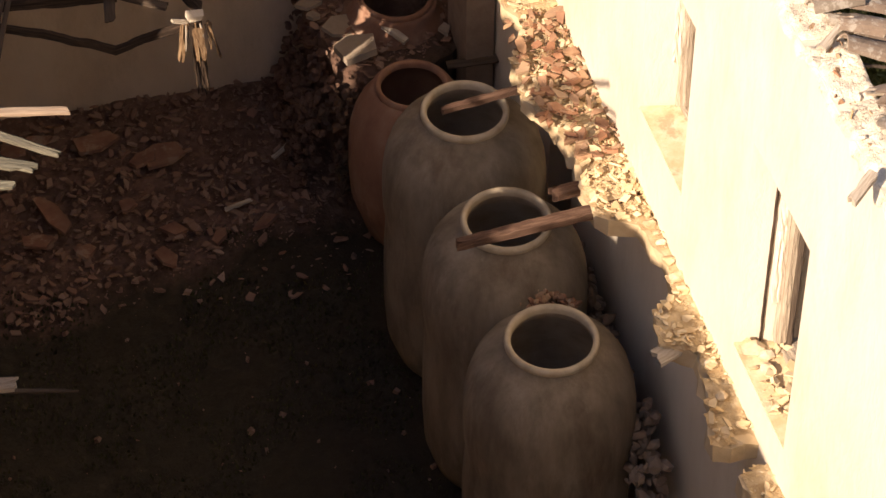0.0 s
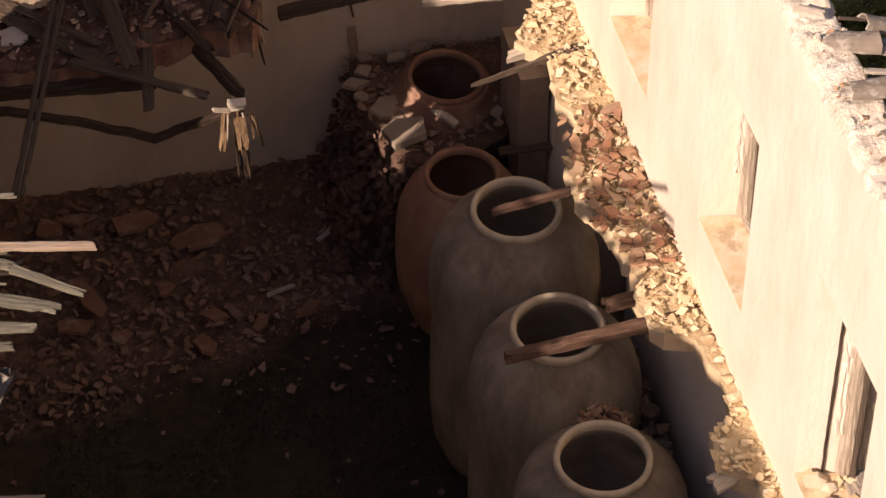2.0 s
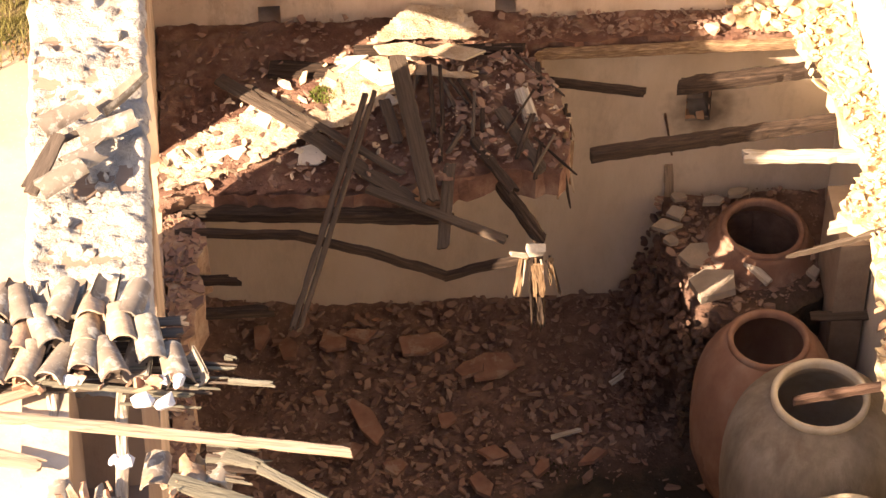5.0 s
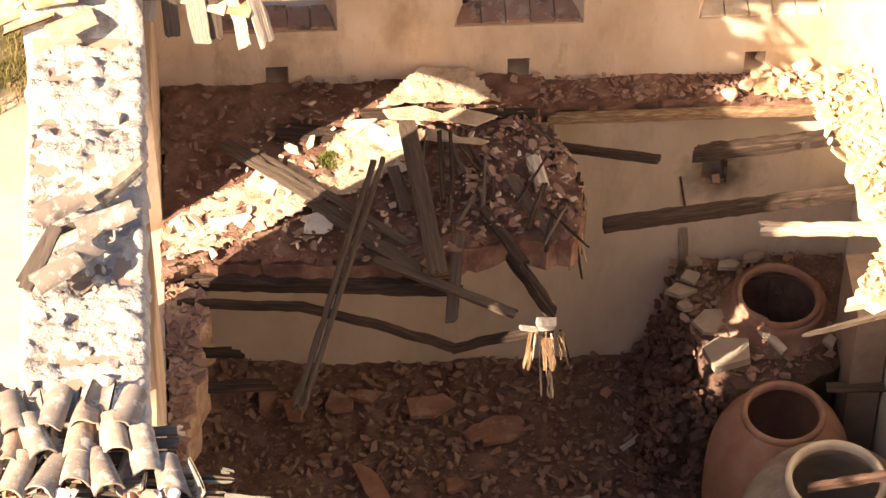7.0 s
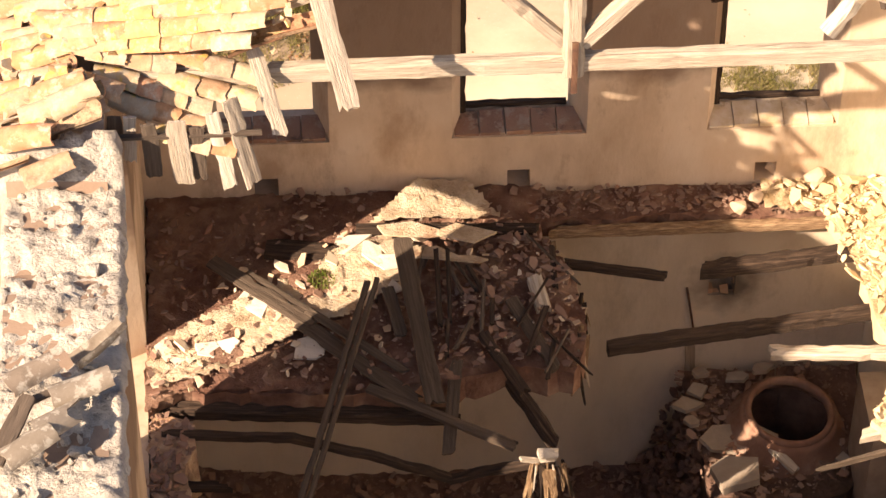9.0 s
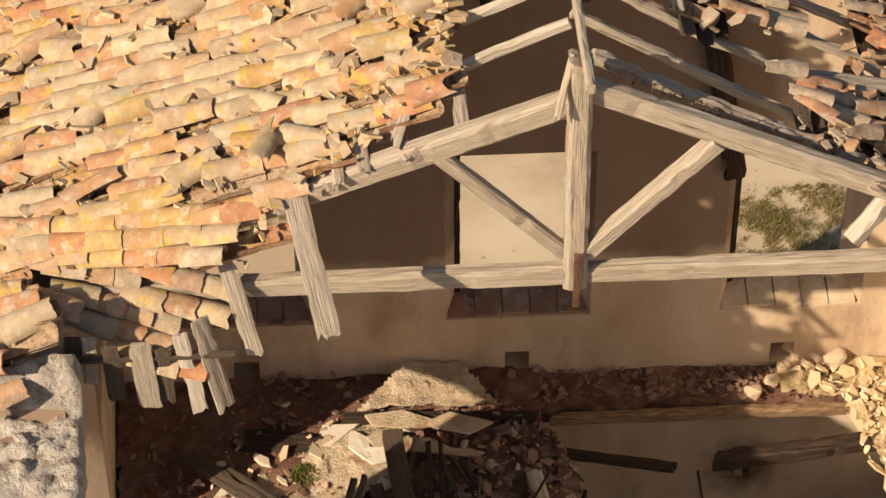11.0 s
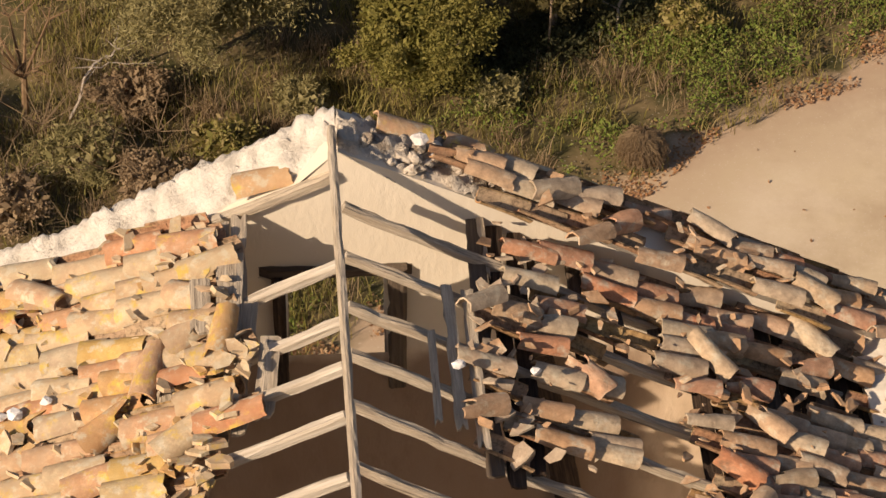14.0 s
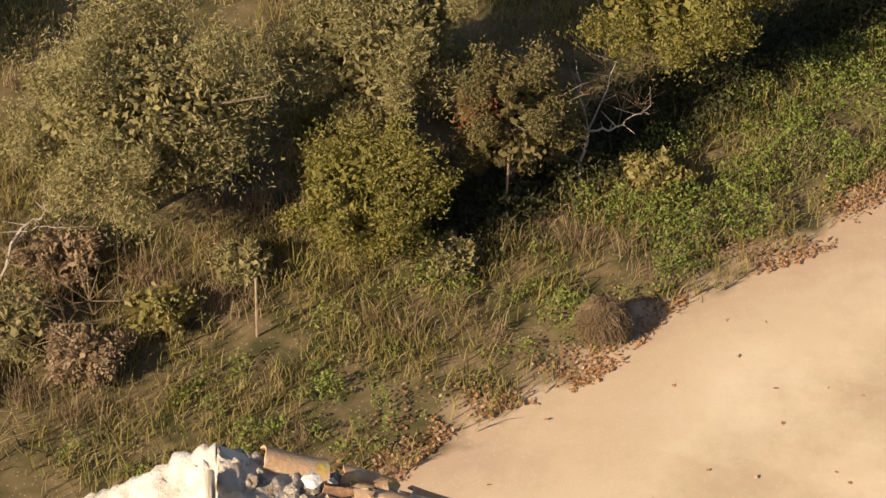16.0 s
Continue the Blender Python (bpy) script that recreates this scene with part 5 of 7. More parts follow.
WESTF = [(.06, -.02), (3.9, -.02), (3.85, -.36), (3.78, -.65), (4.0, -1.0), (4.12, -1.45), (4.15, -1.9), (4.0, -2.42), (3.4, -2.3), (2.9, -2.5), (2.4, -2.55), (1.6, -2.58), (.42, -2.46), (.13, -2.7)]
EASTF = [(6.6, -.02), (6.62, -.5), (6.85, -1.0), (6.85, -1.7), (6.95, -2.15), (7.05, -2.35), (6.78, -2.85), (6.62, -3.1), (6.9, -3.35), (6.85, -4.1), (6.98, -4.4), (6.72, -4.9), (6.66, -5.5), (6.85, -5.85), (6.98, -6.5), (6.9, -6.95), (6.92, -7.3), (7.3, -7.55), (7.40, -8.0), (7.36, -8.5), (7.10, -8.74), (7.04, -9.12),
          (7.36, -9.30), (7.32, -9.7), (7.20, -10.15), (7.16, -10.42), (7.60, -10.52), (7.60, -10.74), (7.28, -10.8), (7.36, -11.4), (7.5, -13), (7.90, -13), (7.85, -10), (7.78, -8), (7.66, -5), (7.45, -.02)]
NORTHF = [(3.8, -.01), (6.7, -.01), (6.62, -.44), (5.2, -.36), (3.82, -.4)]
STUB = [(.13, -2.6), (.50, -2.75), (.55, -3.1), (.46, -3.4), (.52, -3.75), (.44, -4.1), (.34, -4.6), (.46, -5.4), (.38, -7), (.45, -9), (.30, -9), (.2, -5)]
slab("floor_west", WESTF, -.16, .14, DUST, "broken corner of the upper floor buried in rubble", 1)
slab("floor_east", EASTF, -.10, .10, LEDGE, "ragged strip of upper floor surviving along the wall", 2)
slab("floor_north", NORTHF, -.08, .10, DUST, "narrow strip of upper floor surviving along the gable wall", 3)
slab("floor_stub", STUB, -.55, .05, MASONRY, "broken brick edge of the vanished floor", 4)

def heap(name, poly, z, amp, mat, label, seed, step=.05):
    """Uneven debris lying on a broken floor, as one lumpy sheet."""
    xs, ys = [p[0] for p in poly], [p[1] for p in poly]
    x0, y0 = min(xs), min(ys)
    nx, ny = int((max(xs) - x0) / step) + 1, int((max(ys) - y0) / step) + 1
    ids, V, F = {}, [], []
    def g(i, j):
        if (i, j) not in ids:
            x, y = x0 + i * step, y0 + j * step
            d = noise.noise((x * 1.3, y * 1.3, seed)) + .5 * noise.noise((x * 4, y * 4, seed)) + .35 * noise.noise((x * 11, y * 11, seed)) + .25 * noise.noise((x * 23, y * 23, seed))
            ids[i, j] = len(V)
            V.append((x + .045 * noise.noise((x * 13, y * 13, 2)), y + .045 * noise.noise((x * 13, y * 13, 7)), z + amp * (.5 + .6 * d)))
        return ids[i, j]
    for i in range(nx):
        for j in range(ny):
            if in_poly(x0 + (i + .5) * step, y0 + (j + .5) * step, poly):
                F.append((g(i, j), g(i + 1, j), g(i + 1, j + 1), g(i, j + 1)))
    return tagged(part(name, mesh(name, V, F, mat, True)), label, "rubble", "", "stuff")

def pile(name, poly, z, n, s0, s1, mat, kinds, label, seed, heap=0.0):
    r = random.Random(seed)
    xs, ys = [p[0] for p in poly], [p[1] for p in poly]
    out = []
    while len(out) < n:
        x, y = r.uniform(min(xs), max(xs)), r.uniform(min(ys), max(ys))
        if in_poly(x, y, poly) and math.hypot(x - 6.36, y + .92) > (.56 if z < -2 else 0):
            if mat is LEDGE and x > 7 and (-8.5 < y < -7.5 and r.random() < .85 or y < -9.35 and r.random() < .6):
                n -= 1
                continue
            s = s0 + (s1 - s0) * r.random() ** 3.2
            out.append((x, y, z + s * .12 + heap * max(0, .5 + noise.noise((x * 1.3, y * 1.3, seed))) + r.uniform(-.02, .02), s))
    return scatter(name, out, mat, kinds, None, label, "rubble", seed)
heap("floor_debris", WESTF, .12, .12, DUST, "dusty red-brown debris covering the upper floor", 5)
heap("corner_debris", [(6.0, -.02), (7.22, -.02), (7.25, -1.4), (6.85, -1.6), (6.6, -.45), (6.0, -.4)], .12, .10, LEDGEDUST, "pale fallen plaster heaped in the corner", 16, .04)
heap("north_debris", NORTHF, .09, .07, DUST, "dusty debris along the gable wall", 6)
heap("ledge_debris", EASTF, .09, .08, LEDGEDUST, "pale crumbled plaster covering the ledge", 7)
# Plaster dust outlined like the sunlit stripe; its pale colour paints in that light.
heap("plaster_debris", [(.16, -2.5), (.8, -2.3), (1.5, -1.9), (2.15, -1.55), (2.55, -1.15), (2.75, -.85), (2.3, -.62), (1.9, -.8), (1.2, -1.3), (.5, -1.7), (.12, -2.0)], .175, .12, RUBBLEPALE2, "plaster dust and lumps on the floor, painted paler along the sunlit stripe", 15, .035)
# Plaster mound at the stripe's peak, its sunlight partly put into the pale colour.
heap("wall_debris", [(2.2, -.56), (2.4, -.3), (2.68, -.02), (3.1, -.02), (3.3, -.3), (3.45, -.56)], .30, .12, RUBBLEPALE2, "plaster heaped against the gable wall, painted paler where the sun falls", 18, .035)
pile("floor_rubble", WESTF, .19, 1300, .015, .15, RUBBLE, SHARDS, "brick rubble and broken tiles heaped on the upper floor", 7, .03)
pile("mortar_rubble", [(.2, -2.6), (2.2, -2.5), (2.9, -.1), (.9, -.5)], .20, 90, .03, .22, RUBBLEPALE, SHARDS, "pale slabs of fallen plaster on the upper floor", 8, .05)
pile("edge_rubble", [(2.9, -.5), (3.75, -.6), (4.05, -1.3), (4.1, -2.1), (3.6, -2.3), (2.7, -2.4), (2.6, -1.4)], .20, 520, .02, .17, RUBBLE, SHARDS, "broken brick and tile along the torn floor edge", 27, .10)
pile("edge_plaster", [(3.0, -.3), (3.75, -.6), (4.05, -1.3), (4.1, -2.1), (3.6, -2.3), (3.0, -1.8)], .24, 70, .03, .16, RUBBLEPALE, SHARDS, "pale plaster bits along the torn floor edge", 28, .08)
pile("ledge_rubble", EASTF, .14, 3900, .025, .16, LEDGE, SHARDS, "crushed pale plaster and brick on the floor ledge", 9, .05)
pile("ledge_bricks", [(6.75, -4.45), (7.35, -4.35), (7.45, -6.7), (6.95, -6.6), (6.72, -5.9)], .19, 280, .05, .24, BRICKS, SHARDS, "broken red tiles on the floor ledge", 10, .04)
pile("north_rubble", NORTHF, .12, 900, .015, .11, RUBBLE, SHARDS, "brick rubble along the foot of the gable wall", 11, .03)
pile("corner_rubble", [(6.0, -.05), (7.25, -.05), (7.3, -1.4), (6.75, -1.6), (6.5, -.5)], .15, 240, .03, .26, LEDGE, SHARDS, "fallen plaster slabs in the corner of the ledge", 12, .06)
pile("stub_rubble", STUB, .05, 500, .05, .2, RUBBLE, SHARDS, "loose brick on the broken floor edge", 13, .0)

# joists: whole, broken and hanging
def joist(p0, p1, w=.13, h=.15, mat=None, label="dark rotten floor joist broken off at its end", rag=(.02, .3), **kw):
    return timber("joist", p0, p1, w, h, mat or WOODDARK, None, label, "joist", "floor joists", rag=rag, rough=.014, **kw)
joist((7.3, -1.55, -.06), (4.2, -1.93, -.10), kink=.015)
joist((7.3, -.78, -.03), (5.2, -1.0, -.06), .17, .14, rag=(0, .5), kink=.012)
joist((3.9, -.80, -.05), (5.12, -1.02, -.12), .09, .09)
joist((7.35, -2.20, -.02), (5.78, -2.1, -.03), .14, .10, WOODPALE, "pale split floor joist broken off at its end", rag=(0, .25))
joist((6.75, -.46, .0), (3.9, -.44, -.02), .10, .12, SPLIT, "dusty tan joist along the gable wall")
joist((.15, -2.5, -.06), (3.0, -2.68, -.12), .14, .15, kink=.012)
sag_joist = thing("sagging_joist", (.3, -2.92, .05), "thin rotten joist sagging in a broken curve", "joist")
for p0, p1 in (((.25, -2.9, .06), (1.45, -2.95, -.02)), ((1.42, -2.95, -.01), (2.2, -2.95, -.33)), ((2.17, -2.95, -.31), (2.87, -2.95, -.67)), ((2.83, -2.95, -.66), (3.68, -3.02, -.38))):
    timber("joist_piece", p0, p1, .08, .09, WOODDARK, sag_joist, "", kink=.012, rag=(.0, .03))
joist((.25, -3.72, -.25), (1.2, -3.66, -.30), .10, .10)
joist((.3, -8.02, .0), (1.22, -8.16, .0), .16, .06, WOODPALE, "short splintered floor board jutting from the wall", rag=(0, .15))
joist((.35, -8.02, -.04), (1.76, -8.34, -.03), .06, .03, WOODMID, "thin splintered lath jutting from the wall", rag=(0, .3), taper=.5)
joist((.3, -3.3, -.2), (.9, -3.32, -.22), .09, .09)
joist((7.4, -3.3, .15), (6.05, -3.62, .05), .09, .06, WOODMID, "thin splintered stick jutting from the ledge", rag=(0, .5), taper=.3)
joist((7.45, -5.2, .06), (5.70, -5.46, .04), .10, .09, REDWOOD, "broken red-brown joist reaching over a clay jar", rag=(0, .3), taper=.6)
joist((7.5, -7.16, .06), (5.44, -7.34, .02), .15, .12, REDWOOD, "split red-brown joist reaching over a clay jar", rag=(0, .3), taper=.7)
joist((7.5, -6.78, .06), (6.50, -6.90, .04), .13, .12, REDWOOD, "short broken joist stub in the wall", rag=(0, .35))
joist((7.5, -9.0, .06), (6.95, -9.25, .05), .2, .06, WOODPALE, "short stub of board set in the wall", rag=(0, .1))
joist((7.35, -3.0, -.02), (6.5, -3.15, -.05), .12, .1, WOODPALE, "pale broken joist end under the ledge", rag=(0, .2))

r = random.Random(88)
scatter("yard_gravel", [(r.gauss(4.6, .5), 5.35 + abs(r.gauss(0, .45)), -4.965, .012 + .05 * r.random() ** 2) for _ in range(1100)], RUBBLEPALE, CHUNKS, None, "pale gravel lying in the yard behind the house", "gravel", 29)
for i, (p, q) in enumerate([((7.68, -9.86, .66), .26), ((7.76, -9.98, .68), .17), ((7.72, -10.12, .67), .15)]):
    v, f = lump(360 + i)
    tagged(part("plaster_lump", tri_mesh("plaster_lump", v * q, f, OCHRE), None, Matrix.Translation(p)), "ochre lump of plaster on the window sill", "lump", "sill lumps")
scatter("sill_rubble", [(ex(-10.4) + r.uniform(.02, .45), -10.35 + r.gauss(0, .26), .65 + r.uniform(0, .06), r.uniform(.04, .2)) for _ in range(60)], LEDGE, SHARDS, None, "broken plaster lying on a window sill", "rubble", 31)
for i, p in enumerate([(7.40, -7.60, .16), (7.42, -7.74, .15), (7.43, -7.88, .16), (7.44, -8.12, .16), (7.44, -8.35, .16), (7.42, -9.5, .14), (7.40, -9.9, .15)]):
    v, f = lump(380 + i)
    tagged(part("ledge_stone", tri_mesh("ledge_stone", v * (.15, .1, .12, .17, .18, .16, .13)[i], f, OCHRE), None, Matrix.Translation(p)), "ochre stone bedded in the ledge", "stone", "ledge stones")
# the hanging broken post and its splinters
hang = thing("hanging_beam", (3.72, -3.05, -.3), "broken beam hanging from the floor edge with a pale splintered head", "beam")
timber("beam", (3.72, -3.04, -.30), (3.80, -3.0, -1.5), .15, .13, WOODDARK, hang, "", rag=(.06, .5), kink=.02, taper=.55)
timber("splinter", (3.62, -3.06, -.32), (3.52, -3.05, -.95), .07, .07, SPLIT, hang, "pale splinter", rag=(.05, .3))
timber("splinter", (3.66, -3.12, -.34), (3.70, -3.08, -1.35), .05, .05, WOODDARK, hang, "", rag=(.02, .2), taper=.4)
timber("splinter", (3.86, -3.10, -.34), (3.87, -3.06, -.8), .06, .05, SPLIT, hang, "pale splinter", rag=(.02, .2), taper=.5)
timber("split_face", (3.72, -3.135, -.36), (3.77, -3.10, -.95), .13, .03, SPLIT, hang, "pale split wood", rag=(.04, .25))
part("plaster_lump", tri_mesh("plaster_lump", CHUNKS[3][0] * np.array([.22, .18, .15]), CHUNKS[3][1], LIME), hang, Matrix.Translation((3.72, -3.06, -.26)), "lump of white plaster")
for k in range(7):
    timber("splinter", (3.56 + .05 * k, -3.12, -.30 - .02 * (k % 3)), (3.52 + .07 * k, -3.14, -.55 - .12 * ((k * 5) % 4)), .02, .02, (SPLIT, WOODPALE, WOODDARK)[k % 3], hang, "", rag=(.01, .1), taper=.4)
timber("splinter", (3.44, -3.1, -.24), (3.66, -3.05, -.34), .06, .03, WOODPALE, hang, "", rag=(.06, .06))
timber("splinter", (3.86, -3.0, -.40), (3.99, -2.98, -1.0), .03, .03, WOODDARK, hang, "", rag=(.02, .2))
joist((3.16, -1.82, 0.05), (3.86, -2.98, -.34), .13, .13, None, "dark broken beam sliding off the floor edge")

# fallen boards on the upper floor
def fallen(p0, p1, w, h=.03, mat=None, rag=(.03, .1), lift=(.0, .0)):
    return timber("fallen_board", p0, p1, w, h, mat or WOODMID, None, "old roof board fallen across the rubble", "board", "fallen boards", rag=rag, rough=.005)
fallen((0.68, -0.99, 0.32), (1.66, -1.88, 0.30), .16)
fallen((1.50, -1.80, 0.30), (2.59, -2.76, 0.16), .17)
fallen((1.58, -1.70, 0.34), (2.48, -2.42, 0.22), .09)
fallen((1.03, -1.14, 0.30), (1.66, -1.73, 0.30), .06)
fallen((2.11, -2.56, 0.20), (3.42, -3.21, 0.05), .10, .06)
fallen((2.48, -0.94, 0.48), (2.72, -2.85, 0.22), .18)
fallen((2.15, -1.45, .44), (1.33, -4.42, .15), .06, .05)
fallen((2.24, -1.42, .44), (1.41, -4.40, .15), .05, .05)
fallen((2.93, -2.29, 0.24), (2.81, -3.16, -0.10), .12)
fallen((2.80, -1.03, 0.40), (2.80, -1.97, 0.30), .05, .05, WOODDARK)
fallen((2.91, -1.03, 0.40), (2.89, -1.94, 0.30), .04, .04, WOODDARK)
fallen((2.33, -1.45, 0.35), (2.45, -2.02, 0.25), .12)
fallen((3.46, -1.65, 0.35), (3.85, -2.47, 0.20), .13, .05)
fallen((3.17, -2.03, 0.30), (3.55, -2.69, 0.15), .11, .06, WOODDARK)
joist((2.05, -.60, .27), (3.85, -.66, .25), .10, .10, None, "dark rotten joist lying under broken plaster", rag=(.1, .2))
fallen((1.19, -0.74, 0.20), (1.89, -0.86, 0.20), .22, .10, WOODDARK)
fallen((3.70, -1.31, 0.30), (3.78, -1.74, 0.20), .14, .12, WOODPALE, (.1, .15))
R = random.Random(78)
for i in range(16):
    x, y, a = R.uniform(2.7, 4.0), R.uniform(-2.2, -.6), R.uniform(-2.2, -.9)
    l = R.uniform(.3, .9)
    timber("stick", (x, y, R.uniform(.28, .42)), (x + l * math.cos(a), max(y + l * math.sin(a), -2.6), R.uniform(.22, .34)), R.uniform(.02, .06), .025, (WOODDARK, WOODMID)[i % 2], None, "thin broken lath lying in the rubble", "stick", "broken laths", rag=(.03, .08))
R = random.Random(79)
for i in range(26):
    y = -.75 - 1.6 * R.random()
    x = lerp_edge([(-2.4, 4.02), (-1.9, 4.15), (-1.45, 4.12), (-1.0, 4.0), (-.65, 3.8)], y) + R.uniform(-.06, .03)
    timber("shred", (x, y, .2 + R.uniform(-.05, .08)), (x + R.uniform(-.05, .12), y + R.uniform(-.1, .1), -.12 - R.uniform(.05, .35)), R.uniform(.02, .07), .02, (SPLIT, WOODDARK, RUBBLEPALE2)[i % 3], None, "ragged strip hanging from the torn floor edge", "strip", "torn strips", rag=(.03, .12), taper=.5)
R = random.Random(77)
def slab_piece(name, p, sx, sy, h, mat, rz, label, category, group, tilt=5, seed=0):
    r = random.Random(seed)
    n = r.choice((4, 5, 5, 6))
    ang = [6.283 * i / n + r.uniform(-.4, .4) for i in range(n)]
    V = [(math.cos(a) * sx * r.uniform(.75, 1.1), math.sin(a) * sy * r.uniform(.75, 1.1)) for a in ang]
    v = [(x, y, h + r.uniform(-.006, .006)) for x, y in V] + [(x * 1.02, y * 1.02, 0) for x, y in V]
    F = [tuple(range(n)), tuple(range(2 * n - 1, n - 1, -1))] + [(i, n + i, n + (i + 1) % n, (i + 1) % n) for i in range(n)]
    ob = part(name, mesh(name, v, F, mat), None, Matrix.Translation(p) @ pose(0, 0, 0, r.gauss(0, tilt), r.gauss(0, tilt), rz))
    return tagged(ob, label, category, group)
for i, (p, sx, sy, rz) in enumerate([((2.60, -.74, .36), .34, .11, -4), ((3.06, -.80, .35), .34, .13, -8), ((2.80, -1.02, .32), .24, .09, -8), ((3.12, -1.10, .31), .2, .06, -6), ((2.36, -.92, .33), .1, .12, 30), ((2.47, -1.30, .31), .1, .07, 10)]):
    slab_piece("plaster_slab", p, sx, sy, .02, RUBBLEPALE2, rz, "thin broken sheet of pale plaster", "slab", "plaster slabs", 3, 230 + i)
for i, (p, sx, sy, rz) in enumerate([((1.11, -1.49, 0.24), .17, .22, 10), ((1.32, -1.66, 0.24), .22, .13, 60), ((1.60, -2.04, 0.20), .16, .14, 30), ((1.95, -0.74, 0.24), .22, .14, 30), ((2.21, -0.94, 0.30), .10, .15, 20),
                                     ((2.37, -1.06, 0.30), .14, .1, 0), ((2.41, -1.40, 0.30), .08, .08, 0), ((0.82, -1.98, 0.22), .16, .1, 0), ((0.66, -2.04, 0.22), .11, .1, 0), ((0.29, -2.01, 0.20), .14, .16, 0), ((0.45, -2.23, 0.20), .15, .12, 0)]):
    slab_piece("plaster_slab", (p[0], p[1], p[2] - .02), sx * 1.15, sy * 1.15, .022, PALE, rz, "broken slab of pale plaster on the rubble", "slab", "plaster slabs", 6, 200 + i)
for i, (p, sx, sy, rz, m) in enumerate([((6.17, 0.12, 0.20), .16, .12, 60, RUBBLEPALE), ((6.54, -0.04, 0.20), .15, .12, 20, RUBBLEPALE), ((5.75, -0.40, 0.15), .12, .1, 0, RUBBLEPALE), ((5.93, -0.26, 0.15), .1, .08, 0, RUBBLEPALE)]):
    v, f = lump(340 + i)
    tagged(part("stone_block", tri_mesh("stone_block", v * np.array([sx, sx, sx]) * 1.7, f, PLASTER), None, Matrix.Translation((p[0], p[1], p[2] + .04)) @ pose(0, 0, 0, 0, 0, rz)), "rounded plaster block fallen by the wall", "stone", "fallen stones")

# ------------------------------------------------------------------ lower room: rubble
def floor_z(x, y):
    return -4.28 + .25 * max(0, 1 + y / 1.6) + .22 * max(0, 1 - abs(x - .2) / 1.5)
r = random.Random(41)
spots, small = [], []
for i in range(6500):
    x, y = r.uniform(.2, 5.7), -.05 - 3.6 * r.random() ** 1.15
    dens = 1 - .6 * max(0, (-y - 2.2) / 1.4)
    if r.random() > dens or y < -3.85 + .28 * x + .5 * noise.noise((x, y, 3)) and r.random() < .85:
        continue
    s = .018 + .17 * r.random() ** 5
    spots.append((x, y, floor_z(x, y) + .05 + s * .1, s))
for i in range(420):
    x, y = r.uniform(.2, 7.0), r.uniform(-13, -2.5)
    s = .015 + .11 * r.random() ** 4
    small.append((x, y, floor_z(x, y) + .03, s))
scatter("fallen_rubble", spots, RUBBLE, SHARDS, None, "red brick and tile rubble covering the floor", "rubble", 14)
scatter("scattered_rubble", small, RUBBLE, CHUNKS, None, "scattered stones on the dark floor", "rubble", 15)
for i, (p, sx, sy, rz) in enumerate([((2.66, -0.70, -4.00), .36, .18, 3), ((3.48, -1.00, -4.10), .30, .24, 40), ((3.21, -1.03, -4.10), .2, .14, 10), ((2.01, -0.53, -4.00), .22, .14, 20), ((1.72, -0.64, -4.00), .15, .24, 30), ((1.21, -0.74, -3.95), .12, .26, 10), ((2.05, -1.71, -4.15), .13, .36, 30),
                                     ((1.79, -2.10, -4.15), .2, .14, 0), ((3.23, -2.64, -4.20), .15, .2, 20), ((4.48, -2.31, -4.20), .2, .14, 20), ((3.38, -2.20, -4.20), .18, .13, 0), ((2.92, -1.72, -4.15), .13, .11, 0), ((0.90, -0.59, -3.90), .12, .22, 0), ((2.33, -2.34, -4.20), .16, .14, 0), ((3.91, -2.44, -4.20), .15, .1, 50)]):
    slab_piece("terracotta_slab", p, sx, sy, .045, FLOORTILE, rz, "broken terracotta floor slab lying in the rubble", "slab", "terracotta slabs", 6, 300 + i)
for p0, p1, wd_ in (((4.76, -1.29, -4.15), (5.00, -1.12, -4.12), .07), ((4.04, -2.02, -4.18), (4.39, -1.94, -4.15), .06), ((2.24, -0.08, -4.10), (1.58, -0.40, -4.10), .06)):
    timber("stick", p0, p1, wd_, .03, WOODPALE, None, "short pale splinter of wood on the floor", "stick", "floor sticks", rag=(.02, .06))
# moss and low weeds on the damp floor
def blades(name, pts, mat, label, category, seed, h0, h1, wid, lean=.5, n_seg=2):
    r = np.random.RandomState(seed)
    pts = np.asarray(pts, float)
    n = len(pts)
    h = r.uniform(h0, h1, n)
    a = r.uniform(0, 2 * np.pi, n)
    ln = r.uniform(.1, lean, n) * h
    b = r.uniform(0, 2 * np.pi, n)
    side = np.stack([np.cos(a), np.sin(a), 0 * a], -1) * (wid * r.uniform(.6, 1.4, n))[:, None]
    off = np.stack([np.cos(b), np.sin(b), 0 * b], -1)
    p0, p1, mid, top = pts - side, pts + side, pts + off * (ln * .35)[:, None], pts + off * ln[:, None]
    mid[:, 2] += h * .6
    top[:, 2] += h
    V = np.stack([p0, p1, mid - side * .7, mid + side * .7, top], 1).reshape(-1, 3)
    o = (np.arange(n) * 5)[:, None]
    F = np.concatenate([o + [0, 1, 3], o + [0, 3, 2], o + [2, 3, 4]], 0)
    return tagged(part(name, tri_mesh(name, V, F, mat)), label, category, "", "stuff")
pts = []
r = random.Random(43)
while len(pts) < 9000:
    x, y = r.uniform(.4, 6.0), r.uniform(-12, -2.2)
    if noise.noise((x * .9, y * .9, 8)) > -.05 + .3 * max(0, (y + 3.2)):
        pts.append((x, y, floor_z(x, y) + .02))
tuft = []
